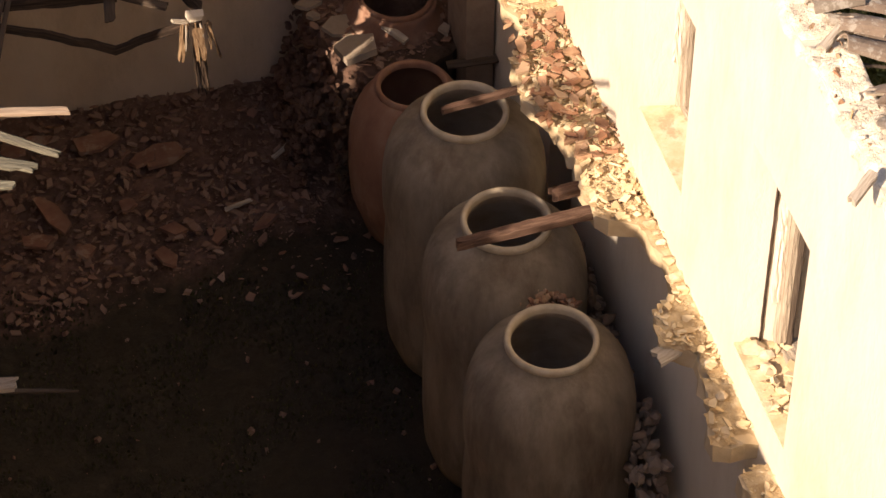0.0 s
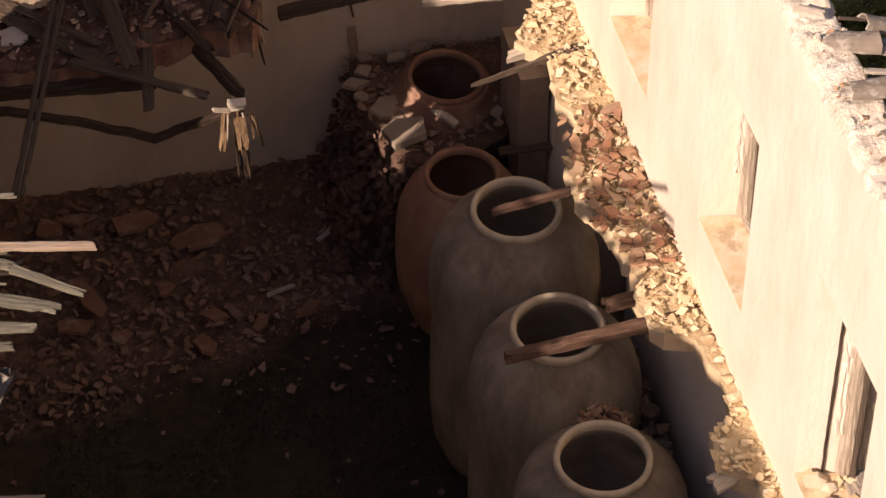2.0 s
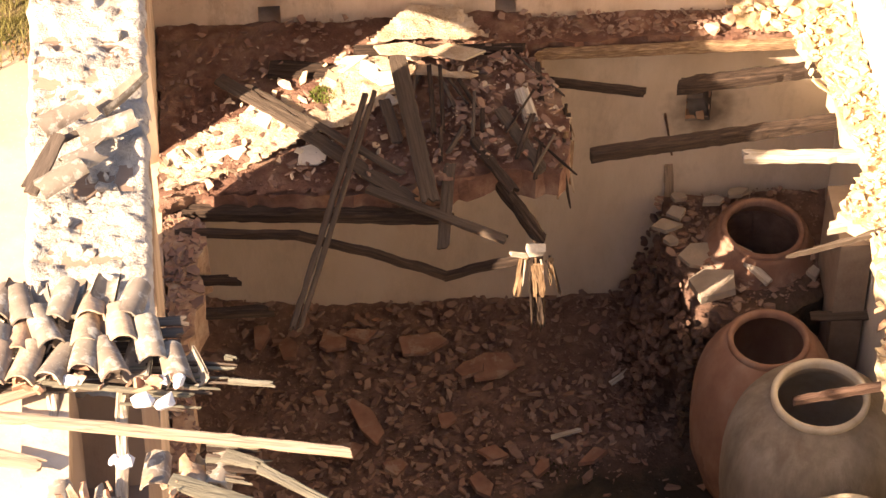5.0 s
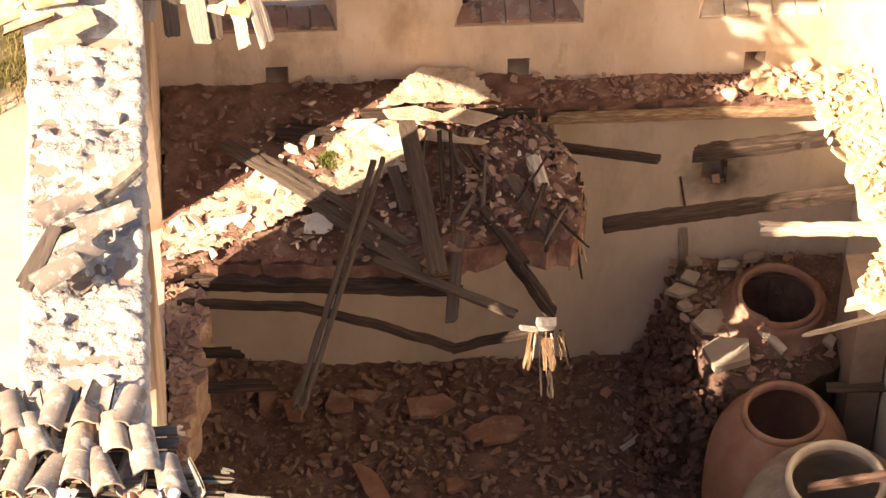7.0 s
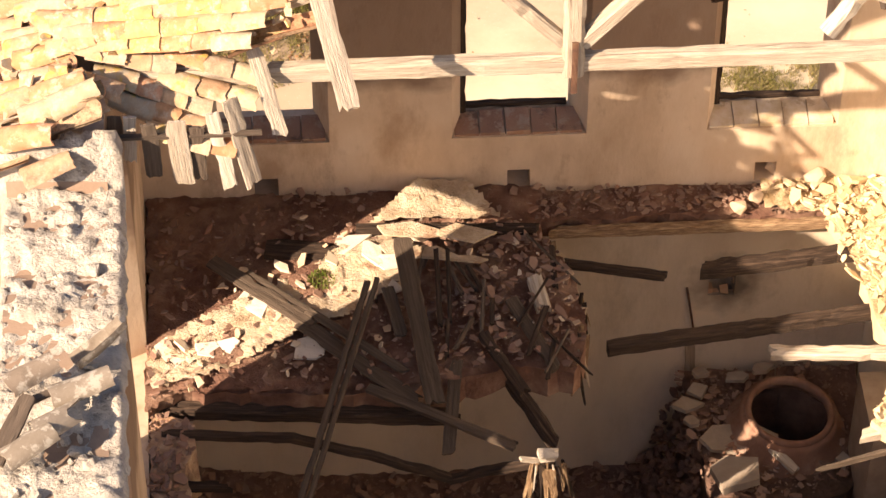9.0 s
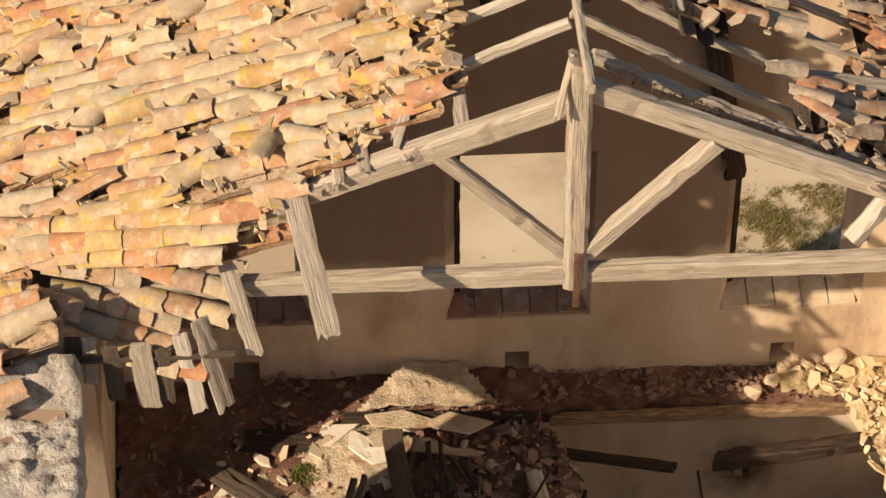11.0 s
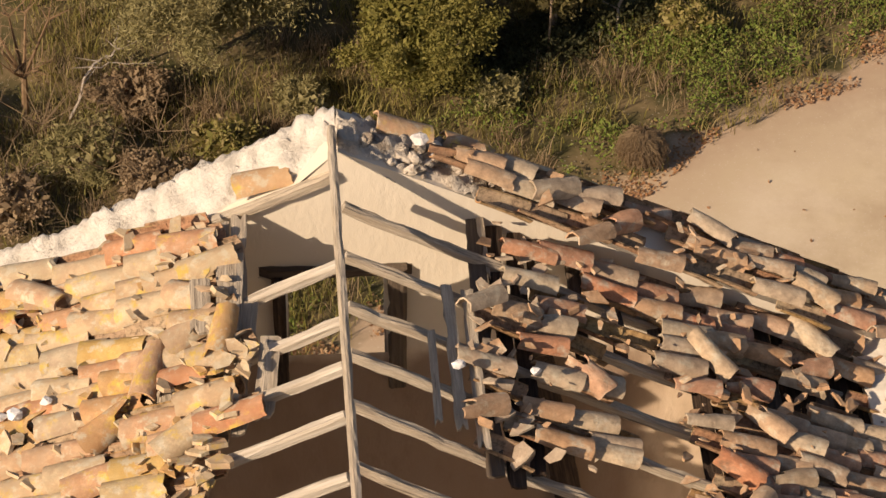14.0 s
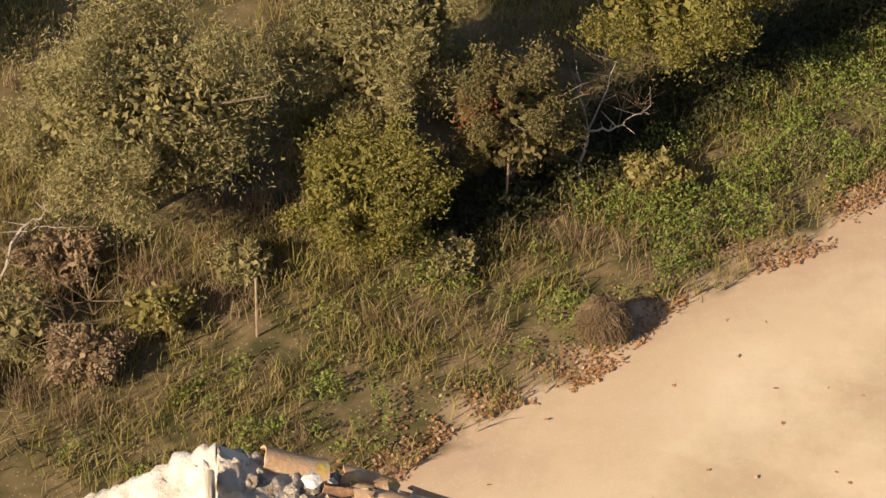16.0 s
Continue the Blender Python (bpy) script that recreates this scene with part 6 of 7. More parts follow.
for cx, cy, cz, rr, n in ((*(1.72, -1.21, 0.28), .13, 260), (*(7.31, -5.02, 0.20), .06, 90)):
    for i in range(n):
        a, q = r.uniform(0, 6.28), r.random() ** .5
        tuft.append((cx + rr * q * math.cos(a), cy + rr * q * math.sin(a), cz - .06))
blades("moss_tuft", tuft, WEED, "bright green moss tuft growing on the debris", "moss", 45, .02, .055, .006)
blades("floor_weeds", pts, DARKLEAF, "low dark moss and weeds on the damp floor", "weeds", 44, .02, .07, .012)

# ------------------------------------------------------------------ clay jars
def lathe(name, prof, mat, seg=40, wob=0.0, seed=0, base=True):
    V, F = [], []
    for k, (r_, z) in enumerate(prof):
        for i in range(seg):
            a = 2 * math.pi * i / seg
            q = r_ * (1 + wob * noise.noise((math.cos(a) * 1.3, math.sin(a) * 1.3, z * .8 + seed)))
            V.append((q * math.cos(a), q * math.sin(a), z))
    for k in range(len(prof) - 1):
        for i in range(seg):
            j = (i + 1) % seg
            F.append((k * seg + i, k * seg + j, (k + 1) * seg + j, (k + 1) * seg + i))
    if base:
        F.append(tuple(range(seg))[::-1])
    return mesh(name, V, F, mat, True)

def jar(at, h, rim, belly, mat, rimmat, label, seed, tilt=(0, 0), group="clay jars", lug=False, tall=True):
    t = thing("clay_jar", at, label, "jar", group)
    m = Matrix.Translation(at) @ pose(0, 0, 0, tilt[0], tilt[1]) @ pose(0, 0, 0, 0, 0, seed * 40)
    neck = h - .07
    if tall:
        outer = [(belly * .66, 0), (belly * .84, .14), (belly * .95, .45), (belly * .985, h * .26), (belly * .985, h * .42), (belly * .965, h * .53), (belly * .955, h * .58), (belly * .985, h * .63), (belly, h * .70), (belly * .995, h * .77), (belly * .97, h * .82), (belly * .91, h * .87), (belly * .82, h * .908), (belly * .71, h * .936)]
    else:
        outer = [(belly * .62, 0), (belly * .76, .12), (belly * .89, .45), (belly * .97, h * .28), (belly, h * .42), (belly, h * .58), (belly * .99, h * .66), (belly * .965, h * .73), (belly * .91, h * .80), (belly * .82, h * .865), (belly * .70, h * .915)]
    prof = outer + [(rim + .06, h * .957), (rim + .0, h * .968), (rim - .01, neck),
            (rim - .05, neck)]
    part("body", lathe("body", prof, mat, 48, .018, seed), t, m)
    fill = .58 if tall else .15
    hollow = [(rim - .05, neck), (rim - .03, h * .95), (belly * .70, h * .89), (belly * .88, h * .76), (belly * .88, h * (fill + .06)), (belly * .6, h * (fill + .02)), (.02, h * fill)]
    part("lining", lathe("lining", hollow, CLAYIN if tall else mat, 48, .018, seed, False), t, m, "bare clay inside, half full of silt")
    pr = [(rim - .05, neck - .03), (rim - .01, neck - .04), (rim + .008, neck - .015), (rim + .012, neck + .025), (rim, neck + .05), (rim - .022, neck + .058), (rim - .045, neck + .048), (rim - .056, neck + .02), (rim - .054, neck - .03)]
    part("rim", lathe("rim", pr, rimmat, 48, .006, seed, False), t, m, "thick rolled rim")
    if lug:
        v, f = chunk(60 + seed, 14)
        a = radians(lug)
        part("lug", tri_mesh("lug", v * np.array([.10, .17, .15]), f, rimmat), t, Matrix.Translation((at[0] + belly * .97 * math.cos(a), at[1] + belly * .97 * math.sin(a), at[2] + h * .735)) @ pose(0, 0, 0, 0, 0, lug), "small moulded boss")
    return t
jar((6.29, -8.18, -4.2), 3.64, .455, .86, JARGREY, JARRIM, "tall grey clay storage jar with a pale rolled rim", 1)
jar((6.27, -6.50, -4.2), 3.66, .455, .86, JARGREY, JARRIM, "tall grey clay storage jar under a broken joist", 2)
jar((6.25, -4.82, -4.2), 3.66, .455, .88, JARGREY, JARRIM, "tall grey clay storage jar with a moulded boss", 3, lug=-78)
jar((6.16, -2.76, -4.2), 2.26, .415, .74, JARRED, JARRED, "squat red terracotta jar with an open mouth", 4, tall=False)
jar((6.27, -.86, -4.2), 2.05, .445, .72, JARRED, JARRED, "red terracotta jar sunk in a rubble platform", 5, (2, 3), tall=False)
r = random.Random(51)
spots = []
for i in range(170):
    a, q = r.uniform(0, 6.28), r.random() ** .5
    spots.append((6.42 + .40 * q * math.cos(a), -7.22 + .17 * q * math.sin(a) - .12 * q * math.cos(a), -1.10 + .16 * (1 - q) + r.uniform(-.03, .03), r.uniform(.04, .13)))
scatter("jar_rubble", spots, BRICKS, LUMPS, None, "broken tile fragments caught between the jars", "rubble", 16)
spots = []
for i in range(420):
    y = r.uniform(-9, -5.5)
    spots.append((7.10 + r.uniform(-.14, .22), y, -2.0 + .5 * noise.noise((y, 0, 0)) + r.uniform(-.5, .1), r.uniform(.08, .24)))
scatter("wall_gap_rubble", spots, GREYSLAB, LUMPS, None, "stones wedged between the jars and the wall", "rubble", 17)

# rubble platform round the far jar
PLAT = [(5.42, -.06), (6.36, -.06), (6.36, -.38)] + [(6.36 + .56 * math.sin(-a * .314), -.92 + .54 * math.cos(a * .314)) for a in range(1, 20)] + [(6.38, -.38), (6.38, -.06), (7.2, -.06), (7.2, -1.2), (6.95, -1.65), (6.6, -1.9), (6.1, -2.05), (5.52, -1.75), (5.42, -1.0)]
slab("platform", PLAT, -4.3, -2.50, EARTH, "rough masonry platform holding the far jar", 21)
pile("platform_rubble", [(5.3, -.1), (7.1, -.1), (6.9, -1.6), (6.1, -1.95), (5.45, -1.7)], -2.47, 520, .03, .16, RUBBLE, SHARDS, "brick fragments and stones on the platform", 18, .06)
for i, (p, sx, sy, rz) in enumerate([((5.76, -1.62, -2.36), .36, .30, 28), ((6.08, -1.12, -2.42), .24, .2, 30), ((5.70, -1.08, -2.44), .30, .22, 0), ((5.92, -0.29, -2.40), .16, .1, 0), ((5.52, -0.45, -2.40), .15, .16, 0), ((5.39, -0.62, -2.42), .2, .13, 10), ((6.20, -0.20, -2.38), .17, .1, 10), ((6.85, -1.45, -2.40), .10, .12, 0), ((5.55, -0.25, -2.36), .12, .09, 0), ((5.40, -.85, -2.42), .12, .1, 0)]):
    slab_piece("grey_slab", p, sx * .85, sy * .85, .09 if i == 0 else .05, GREYSLAB, rz, "pale broken slab lying on the platform", "slab", "platform slabs", 5, 400 + i)
r = random.Random(53)
skirt = []
for i in range(900):
    q = r.random()
    h = r.random() ** .8
    if q < .55:
        x, y = 5.45 - .50 * h + r.gauss(0, .05), r.uniform(-1.9, -.1)
    else:
        x, y = r.uniform(5.4, 6.0), -1.85 - .35 * h + r.gauss(0, .05)
    skirt.append((x, y, -2.55 - 1.72 * h, r.uniform(.05, .2)))
scatter("platform_slope", skirt, EARTH, LUMPS, None, "slope of broken stone and brick against the platform", "rubble", 57)
timber("plank", (6.14, -1.32, -2.28), (6.37, -1.60, -2.36), .10, .06, WOODPALE, None, "short pale plank leaning on the jar", "plank", "", rag=(.02, .03))
pier = thing("pier", (7.15, -.6, -4.2), "plastered masonry pier beside the far jar", "pier")
part("shaft", mesh("shaft", [(x, y, z) for z in (-4.2, -1.35) for x, y in ((6.95, -2.1), (7.28, -2.1), (7.28, -1.2), (6.95, -1.2))], [(0, 3, 2, 1), (4, 5, 6, 7), (0, 1, 5, 4), (1, 2, 6, 5), (2, 3, 7, 6), (3, 0, 4, 7)], GREYSLAB), pier)
timber("shelf", (6.72, -2.12, -2.35), (7.35, -2.15, -2.33), .14, .03, WOODMID, pier, "thin board shelf")
for i, (x, z, q) in enumerate(((5.60, -1.40, .13), (5.68, -1.46, .11), (5.77, -1.43, .14), (5.86, -1.47, .1), (5.89, -1.30, .12), (5.58, -1.22, .09), (5.88, -1.12, .1), (5.72, -1.00, .1))):
    v, f = CHUNKS[i]
    tagged(part("brick_stub", tri_mesh("brick_stub", v * q * .9, f, BRICKS), None, Matrix.Translation((x, .07, z)) @ pose(0, 0, 0, 20 * i, 0, 0)), "broken sooty brick round the hole in the wall", "brick", "hole bricks")
timber("peg", (5.38, -.02, -1.30), (5.48, -.03, -1.90), .025, .02, IRON, None, "thin iron bar fixed to the wall", "bar")
timber("wall_block", (5.46, -.015, -2.06), (5.48, -.015, -2.58), .11, .03, OLDPLANK, None, "wooden block set in the plaster wall", "block")

# ------------------------------------------------------------------ outdoors
EDGE_D, EDGE_N = Vector((.814, .58)), Vector((-.58, .814))
def bank(u, v):
    """A place u along the edge of the yard and v beyond it."""
    p = Vector((5.05, 11.0)) + EDGE_D * u + EDGE_N * v
    return p.x, p.y, ground_z(p.x, p.y)
r = random.Random(61)
pts, dry, litter, weeds = [], [], [], []
while len(pts) < 95000:
    u, v = r.uniform(-16, 14), r.uniform(-.25, 13)
    if v < .35 and r.random() > .6:
        continue
    if u > 2.2 and 2.3 < v < 4.3 and r.random() < .8:
        continue
    x, y, z = bank(u, v)
    k = noise.noise((x * .8, y * .8, 0)) + .5 * noise.noise((x * 2.3, y * 2.3, 5))
    if r.random() < .35 + k:
        pts.append((x, y, z))
green = []
for i in range(420):
    u, v = r.uniform(-16, 12), r.uniform(.15, 9)
    if u > 2.2 and 2.3 < v < 4.3:
        continue
    x, y, z = bank(u, v)
    k = noise.noise((x * .6, y * .6, 9))
    rr = r.uniform(.07, .2)
    for m_ in range(int(r.uniform(30, 90))):
        (dry if k + .25 * (x < 5) > r.uniform(-.15, .35) else green).append((x + r.gauss(0, rr), y + r.gauss(0, rr), z))
blades("grass", pts, GRASSM, "rough green and straw-coloured grass on the bank", "grass", 62, .06, .30, .0075, .9)
blades("dry_grass", dry, DRY, "tall dry brown grass tussocks", "grass", 63, .15, .42, .0055, .8)
blades("green_tussocks", green, GRASSM, "tall green grass tussocks on the bank", "grass", 68, .12, .36, .007, .8)
pts = []
for cx, cy, rr, n in ((7.9, 6.9, 1.3, 22000), (7.0, 6.3, 1.1, 9000), (6.4, 7.4, 1.2, 3500), (1.9, 8.6, .9, 8000), (-2.4, 6.6, .9, 9000), (.9, 7.8, .7, 4000)):
    for i in range(n):
        a, q = r.uniform(0, 6.28), r.random() ** .6
        x, y = cx + rr * q * math.cos(a), cy + .7 * rr * q * math.sin(a)
        if noise.noise((x * 1.7, y * 1.7, 2)) + .8 * noise.noise((x * 6, y * 6, 12)) > r.uniform(-.5, .5):
            pts.append((x, y, ground_z(x, y)))
blades("yard_grass", pts, GRASSM, "short grass patches in the sandy yard", "grass", 64, .02, .07, .0045, 1.2)

def leaves(pts, mat, size, seed, name="crown", aspect=.36, up=0.0, flat=1.0):
    """Small folded leaves at the given places, as one mesh."""
    q = np.random.RandomState(seed)
    pts = np.asarray(pts, float)
    n = len(pts)
    d = q.normal(size=(n, 3)); d[:, 2] = d[:, 2] * flat + up
    d /= np.linalg.norm(d, axis=1)[:, None]
    s = np.cross(d, q.normal(size=(n, 3)) * [flat, flat, 1])
    s /= np.linalg.norm(s, axis=1)[:, None]
    L = (size * q.uniform(.6, 1.35, n))[:, None]
    V = np.stack([pts, pts + d * L * .5 + s * L * aspect * .5, pts + d * L, pts + d * L * .5 - s * L * aspect * .5], 1).reshape(-1, 3)
    o = (np.arange(n) * 4)[:, None]
    return tri_mesh(name, V, np.concatenate([o + [0, 1, 2], o + [0, 2, 3]], 0), mat)

for i in range(12000):
    u, v = r.uniform(-9, 11), abs(r.gauss(0, .34)) - .30
    x, y, z = bank(u, v + .18 * math.sin(u * 1.7))
    if noise.noise((x * 1.4, y * 1.4, 3)) < r.uniform(-.3, .3):
        continue
    litter.append((x, y, z + .02))
for i in range(45):
    x, y, z = bank(r.uniform(-3, 9), -r.uniform(.2, 4))
    litter.append((x, y, z + .015))
tagged(part("fallen_leaves", leaves(litter, LITTER, .05, 65, "fallen_leaves", .75, .1, .3)), "orange and brown fallen leaves along the yard edge", "leaves", "", "stuff")
while len(weeds) < 24000:
    u, v = r.uniform(-3, 12), r.uniform(.15, 2.4)
    x, y, z = bank(u, v)
    k = noise.noise((x * 1.1, y * 1.1, 4)) + .7 * noise.noise((x * 3.1, y * 3.1, 6)) + .06 * (u - 3)
    if k > r.uniform(-.05, .3):
        weeds.append((x, y, z + r.uniform(.0, .12 + .5 * max(0, min(k, .7)))))
tagged(part("weeds", leaves(weeds, WEED, .05, 66, "weeds", .5, .3)), "bright green leafy weeds along the bank", "weeds", "", "stuff")

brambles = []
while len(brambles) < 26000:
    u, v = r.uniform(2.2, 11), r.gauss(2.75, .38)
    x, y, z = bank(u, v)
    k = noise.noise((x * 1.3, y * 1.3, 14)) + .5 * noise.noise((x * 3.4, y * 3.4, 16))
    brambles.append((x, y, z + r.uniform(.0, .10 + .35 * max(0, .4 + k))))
tagged(part("brambles", leaves(brambles, DARKLEAF, .07, 69, "brambles", .45, .2)), "bramble undergrowth with shade in its leaf colour, between the trees and the weeds", "brambles", "", "stuff")

def tube(bmV, bmF, p0, p1, r0, r1, k=5):
    p0, p1 = Vector(p0), Vector(p1)
    x = (p1 - p0).normalized()
    a = x.orthogonal().normalized()
    b = x.cross(a)
    o = len(bmV)
    for p, q in ((p0, r0), (p1, r1)):
        for i in range(k):
            t = 2 * math.pi * i / k
            bmV.append(p + (a * math.cos(t) + b * math.sin(t)) * q)
    for i in range(k):
        j = (i + 1) % k
        bmF.append((o + i, o + j, o + k + j, o + k + i))
    bmF.append(tuple(o + k + i for i in range(k)))

def limbs(base, height, spread, n, r0, seed, twigs=3):
    """Trunk, limbs and twigs; returns the mesh lists and the tips."""
    q = random.Random(seed)
    V, F, tips = [], [], []
    base = Vector(base)
    fork = base + Vector((q.uniform(-.08, .08), q.uniform(-.08, .08), height * .32))
    tube(V, F, base, fork, r0, r0 * .75, 7)
    for i in range(n):
        a = 2 * math.pi * i / n + q.uniform(-.4, .4)
        e = fork + Vector((math.cos(a) * spread * q.uniform(.4, .8), math.sin(a) * spread * q.uniform(.4, .8), height * q.uniform(.2, .5)))
        tube(V, F, fork, e, r0 * .55, r0 * .28)
        for k in range(twigs):
            t = e + Vector((q.gauss(0, .3) * spread + math.cos(a) * .2 * spread, q.gauss(0, .3) * spread + math.sin(a) * .2 * spread, height * q.uniform(.02, .28)))
            tube(V, F, e, t, r0 * .28, r0 * .08, 4)
            tips.append(t)
            for m_ in range(2):
                t2 = t + Vector((q.gauss(0, .14), q.gauss(0, .14), q.uniform(-.05, .2))) * spread
                tube(V, F, t, t2, r0 * .1, r0 * .04, 3)
                tips.append(t2)
    return V, F, tips

def tree(name, base, height, spread, mat, n_leaf, size, seed, label, category="tree", clumps=26, squash=.85, extra=None):
    q = random.Random(seed)
    t = thing(name, base, label, category)
    V, F, tips = limbs(base, height * .8, spread * .62, 6, .03 + .012 * height, seed)
    part("trunk", mesh("trunk", V, F, BARK), t)
    c = Vector(base) + Vector((0, 0, height * .58))
    centres = []
    for i in range(clumps):
        d = Vector((q.gauss(0, 1), q.gauss(0, 1), q.gauss(0, 1))).normalized()
        rad = q.uniform(.35, 1.0) ** .7
        p = c + Vector((d.x * spread * rad, d.y * spread * rad, d.z * height * .45 * rad * squash))
        p.z = max(p.z, base[2] + .12)
        centres.append((p, q.uniform(.10, .30) * spread, (p - c).normalized()))
    pts = []
    for i in range(n_leaf):
        p, s, out = q.choice(centres)
        d = Vector((q.gauss(0, 1), q.gauss(0, 1), q.gauss(0, 1))).normalized() * s * q.random() ** .4
        if q.random() < .22:
            d = d * 1.25 + out * s * q.uniform(.2, 1.1) + Vector((0, 0, s * q.uniform(0, .5)))
        pts.append(p + d)
    core = []
    for i in range(n_leaf // 9):
        d = Vector((q.gauss(0, 1), q.gauss(0, 1), q.gauss(0, 1))).normalized() * q.random() ** .4 * .78
        p = c + Vector((d.x * spread, d.y * spread, d.z * height * .45 * squash))
        p.z = max(p.z, base[2] + .05)
        core.append(p)
    part("inner_leaves", leaves(core, mat, size * 2.6, seed + 5, "inner_leaves", .5), t, None, "shaded leaves deep in the crown")
    part("crown", leaves(pts, mat, size * (1.5 if mat is OLIVE else 1.15), seed, "crown", .24 if mat is OLIVE else .42), t, None, "")
    if extra:
        part("crown", leaves([Vector(extra[0]) + Vector((q.gauss(0, 1), q.gauss(0, 1), q.gauss(0, 1))) * extra[1] for _ in range(700)], REDLEAF, size, seed + 1), t, None, "patch of red autumn leaves")
    return t
def gb(x, y):
    return (x, y, ground_z(x, y))
tree("olive_tree", gb(2.25, 15.5), 2.85, 1.5, OLIVE, 90000, .045, 71, "grey-green olive tree on the grassy bank", clumps=60)
tree("olive_tree", gb(5.15, 17.0), 2.6, 1.2, OLIVE, 70000, .045, 72, "grey-green olive tree beside a leafy bush", clumps=50)
tree("bush", gb(4.95, 14.75), 1.6, 1.0, GREEN, 38000, .045, 73, "dense yellow-green leafy bush on the bank", "bush", clumps=45)
tree("bush", gb(6.75, 15.75), 2.1, .85, DULLGREEN, 34000, .045, 74, "leafy bush with a patch of red leaves", "bush", clumps=34, extra=((6.30, 15.45, -3.85), .15))
tree("tree", gb(9.0, 17.9), 2.6, 1.25, GREEN, 36000, .05, 75, "small tree with bare lower branches", clumps=34)
tree("tree", gb(-2.0, 18.5), 2.6, 1.4, OLIVE, 9000, .09, 76, "olive tree further along the bank", clumps=40)
tree("tree", gb(12.5, 20.5), 2.8, 1.6, GREEN, 9000, .1, 77, "tree at the end of the bank", clumps=40)
tree("bush", gb(-2.6, 7.6), 1.3, .8, GREEN, 6000, .075, 78, "green bush beside the ruined wall", "bush", clumps=34)

for k, (x, y, s) in enumerate(((1.6, 12.6, .5), (.7, 13.2, .6), (2.4, 13.4, .45), (-.2, 12.2, .6), (3.4, 14.2, .4), (-1.2, 13.6, .7), (1.2, 14.4, .5), (5.9, 14.2, .35), (8.6, 15.6, .4))):
    tree("scrub_bush", gb(x, y), s * 1.1, s, (DRY, OLIVE, GRASSM)[k % 3], 5200, .05, 140 + k, "low brown scrub bush in the rough grass", "bush", clumps=22)
for k in range(5):
    cx, cy, cz = (12.3 + .9 * (k % 2), -1.8 + 1.2 * k, -4.75)
    tree("bush", (cx, cy, cz), 1.6, .95, GREEN, 5000, .09, 120 + k, "dark green bush in the shade of the house", "bush", clumps=30)
def bare_shrub(name, base, height, spread, seed, label):
    V, F, tips = limbs(base, height, spread, 9, .013, seed, 5)
    return tagged(part(name, mesh(name, V, F, DRY)), label, "shrub", "bare shrubs")
for i, (x, y, h, s) in enumerate(((1.0, 12.9, .9, .7), (.2, 13.8, 1.0, .8), (1.6, 13.6, .8, .6), (.75, 14.3, .6, .5), (-.1, 13.1, .5, .5), (8.2, 16.7, 1.3, .6), (6.9, 16.6, 1.0, .5), (-2.6, 12.8, 1.2, 1.0), (.6, 11.2, .7, .6))):
    bare_shrub("bare_shrub", gb(x, y), h, s, 90 + i, "leafless grey-brown shrub in the dry grass")
def dead_shrub(base, height, spread, seed, label):
    """A leafless shrub with thick forked branches."""
    V, F, tips = limbs(base, height, spread, 7, .05, seed, 4)
    q = random.Random(seed)
    for t in tips[::2]:
        tube(V, F, t, t + Vector((q.gauss(0, .2), q.gauss(0, .2), q.uniform(.0, .25))), .006, .002, 3)
    tagged(part("dead_shrub", mesh("dead_shrub", V, F, DRYBROWN)), label, "shrub", "dead shrubs")
dead_shrub((-0.13, 14.31, -5.25), 1.7, .62, 151, "leafless brown shrub with thick forked branches")
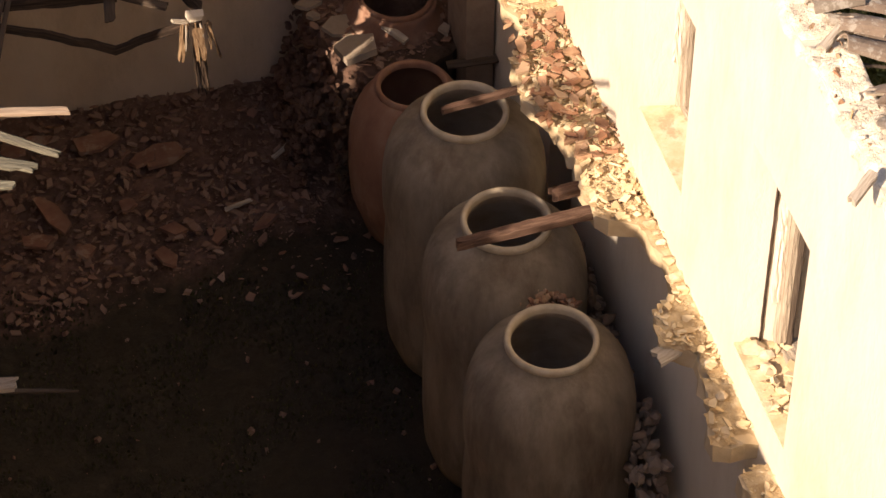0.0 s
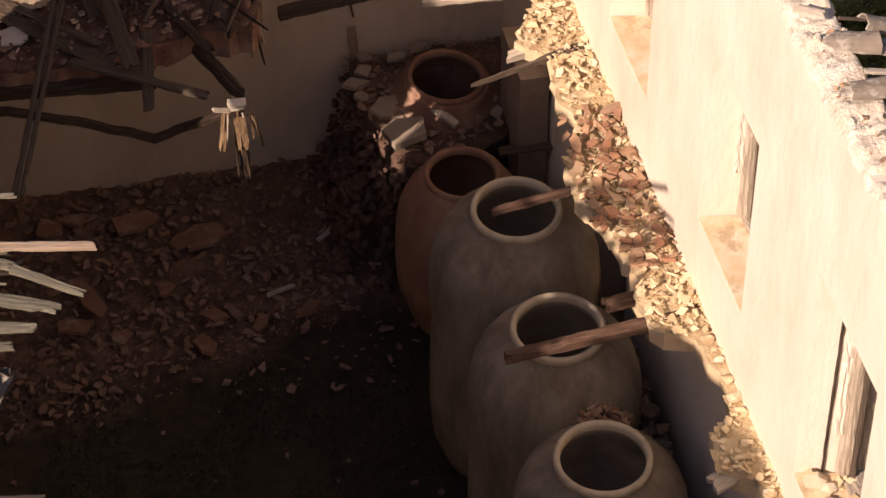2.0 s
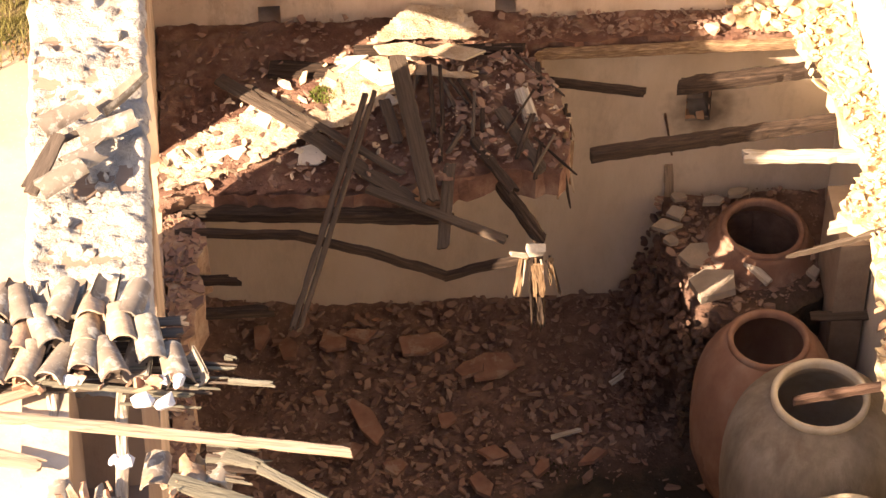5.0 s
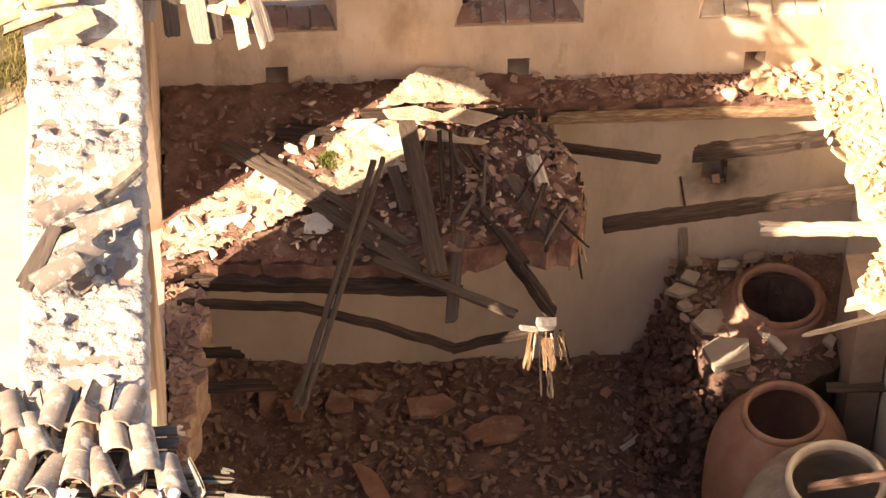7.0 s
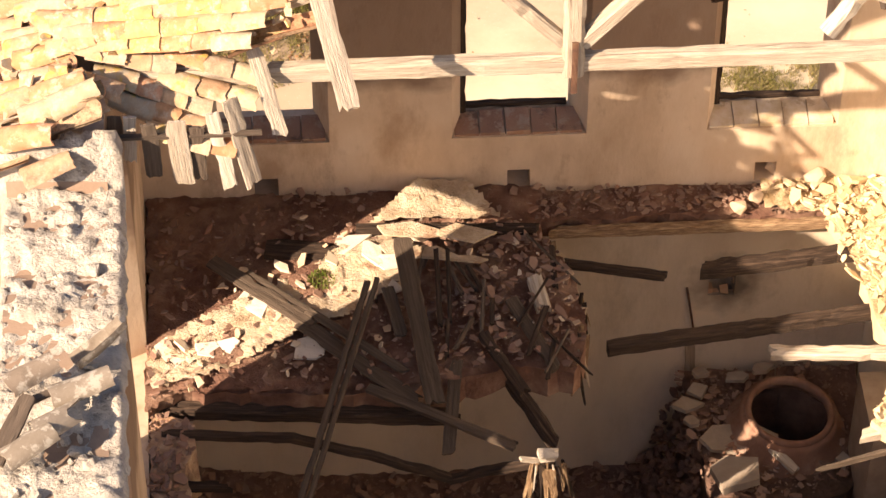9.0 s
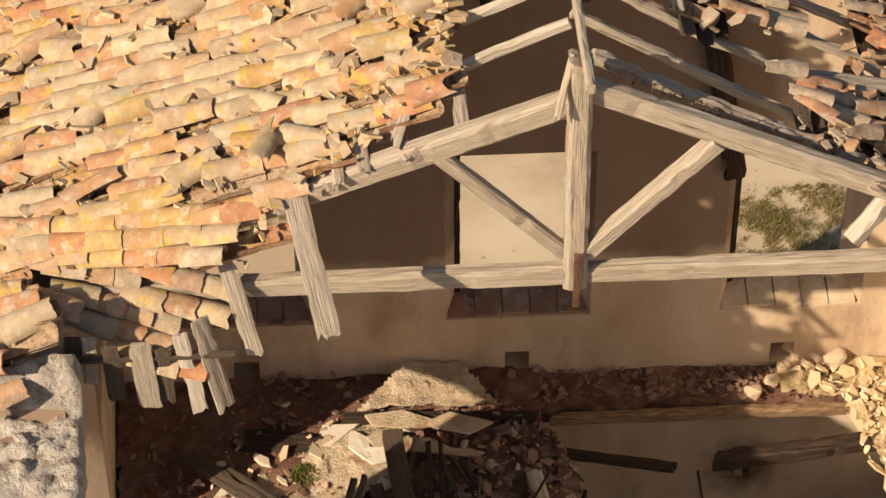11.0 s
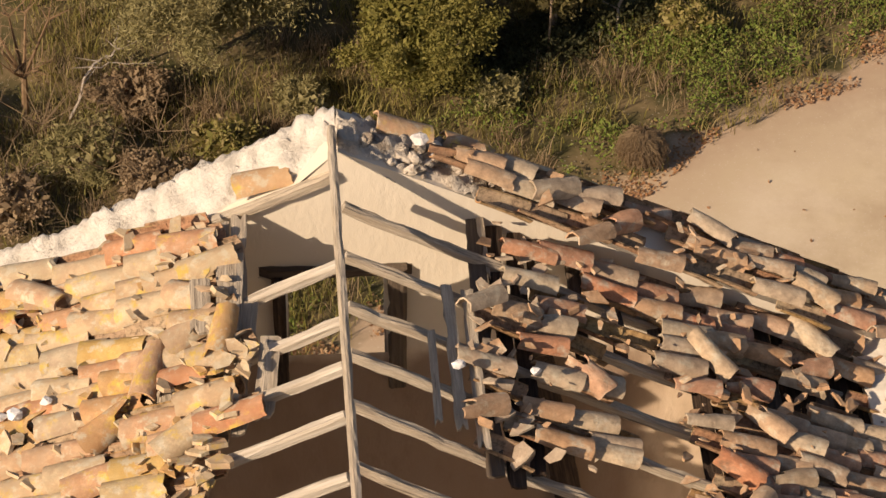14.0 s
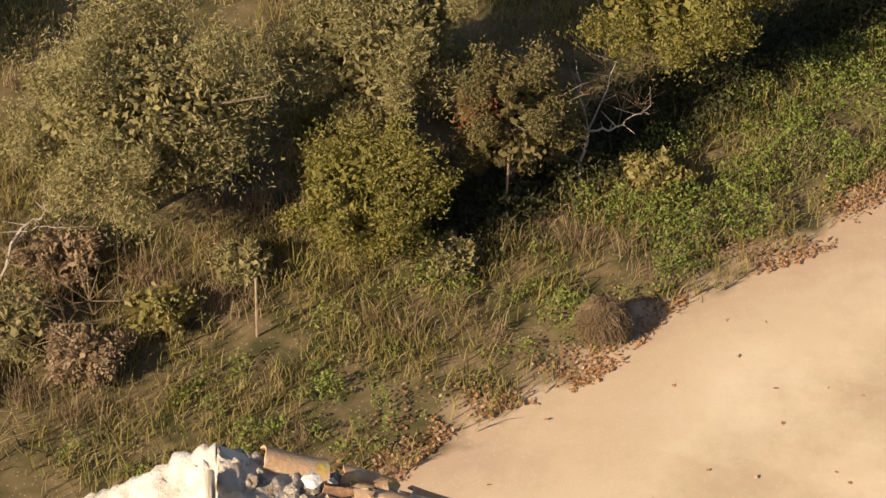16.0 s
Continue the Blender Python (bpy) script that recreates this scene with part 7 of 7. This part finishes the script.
def pale_branch(runs, seed):
    """A bleached dead branch: crooked tapering runs from fork to tip, with a few twigs."""
    q = random.Random(seed)
    V, F = [], []
    for a, b, r0, r1 in runs:
        a, b, r0, r1 = Vector(a), Vector(b), r0 * .5, r1 * .5
        prev, n = a, 5
        for k in range(1, n + 1):
            p = a.lerp(b, k / n) + (Vector((q.gauss(0, .025), q.gauss(0, .025), q.gauss(0, .02))) if k < n else Vector())
            tube(V, F, prev, p, r0 + (r1 - r0) * (k - 1) / n, r0 + (r1 - r0) * k / n, 6)
            if k > 1:
                tube(V, F, p, p + Vector((q.gauss(0, .13), q.gauss(.04, .13), q.uniform(.0, .16))), r1 * .7, .003, 4)
            prev = p
    tagged(part("dead_branch", mesh("dead_branch", V, F, BLEACHED)), "bleached dead branch lying in the scrub", "branch", "dead branches")
pale_branch([((.45, 14.1, -5.2), (.77, 14.42, -4.62), .04, .033), ((.77, 14.42, -4.62), (1.07, 14.69, -4.55), .033, .026), ((1.07, 14.69, -4.55), (1.58, 14.98, -4.55), .024, .01), ((1.07, 14.69, -4.55), (1.10, 15.2, -4.42), .02, .008), ((.77, 14.42, -4.62), (1.3, 14.45, -4.6), .018, .008)], 171)
pale_branch([((7.62, 15.7, -5.35), (7.72, 15.87, -4.6), .045, .035), ((7.72, 15.87, -4.6), (8.15, 15.84, -4.5), .03, .022), ((8.15, 15.84, -4.5), (8.52, 16.12, -4.45), .02, .008), ((7.72, 15.87, -4.6), (7.60, 16.3, -4.0), .03, .012), ((7.72, 15.87, -4.6), (8.1, 16.4, -3.95), .024, .01)], 172)
def tumbleweed():
    q = random.Random(99)
    V, F = [], []
    c = Vector(gb(7.63, 12.9)) + Vector((0, 0, .22))
    for i in range(1700):
        a = q.uniform(0, 6.283)
        pole = Vector((q.gauss(0, .10), q.gauss(0, .10) - .05, .30))
        pts_ = []
        r0 = q.uniform(.75, 1.02)
        for k in range(4):
            th = .25 + k * q.uniform(.34, .5)
            pts_.append(c + Vector((math.sin(th) * math.cos(a) * .30 * r0, math.sin(th) * math.sin(a) * .28 * r0, math.cos(th) * .27 * r0)) + pole * (.2 - .06 * k) + Vector((q.gauss(0, .035), q.gauss(0, .035), q.gauss(0, .025))))
        for p_, p2 in zip(pts_, pts_[1:]):
            tube(V, F, p_, p2, .0042, .0034, 3)
    tagged(part("dry_bush", mesh("dry_bush", V, F, DRY)), "round dry brown bush at the edge of the yard", "bush")
tumbleweed()
for x, y, h in ((3.56, 13.15, .95), (6.66, 15.25, 1.05), (9.93, 17.85, 1.1)):
    z = ground_z(x, y)
    timber("fence_post", (x, y, z - .1), (x + .03, y, z + h), .03, .03, OLDPLANK, None, "thin weathered fence post in the grass", "post", "fence posts")
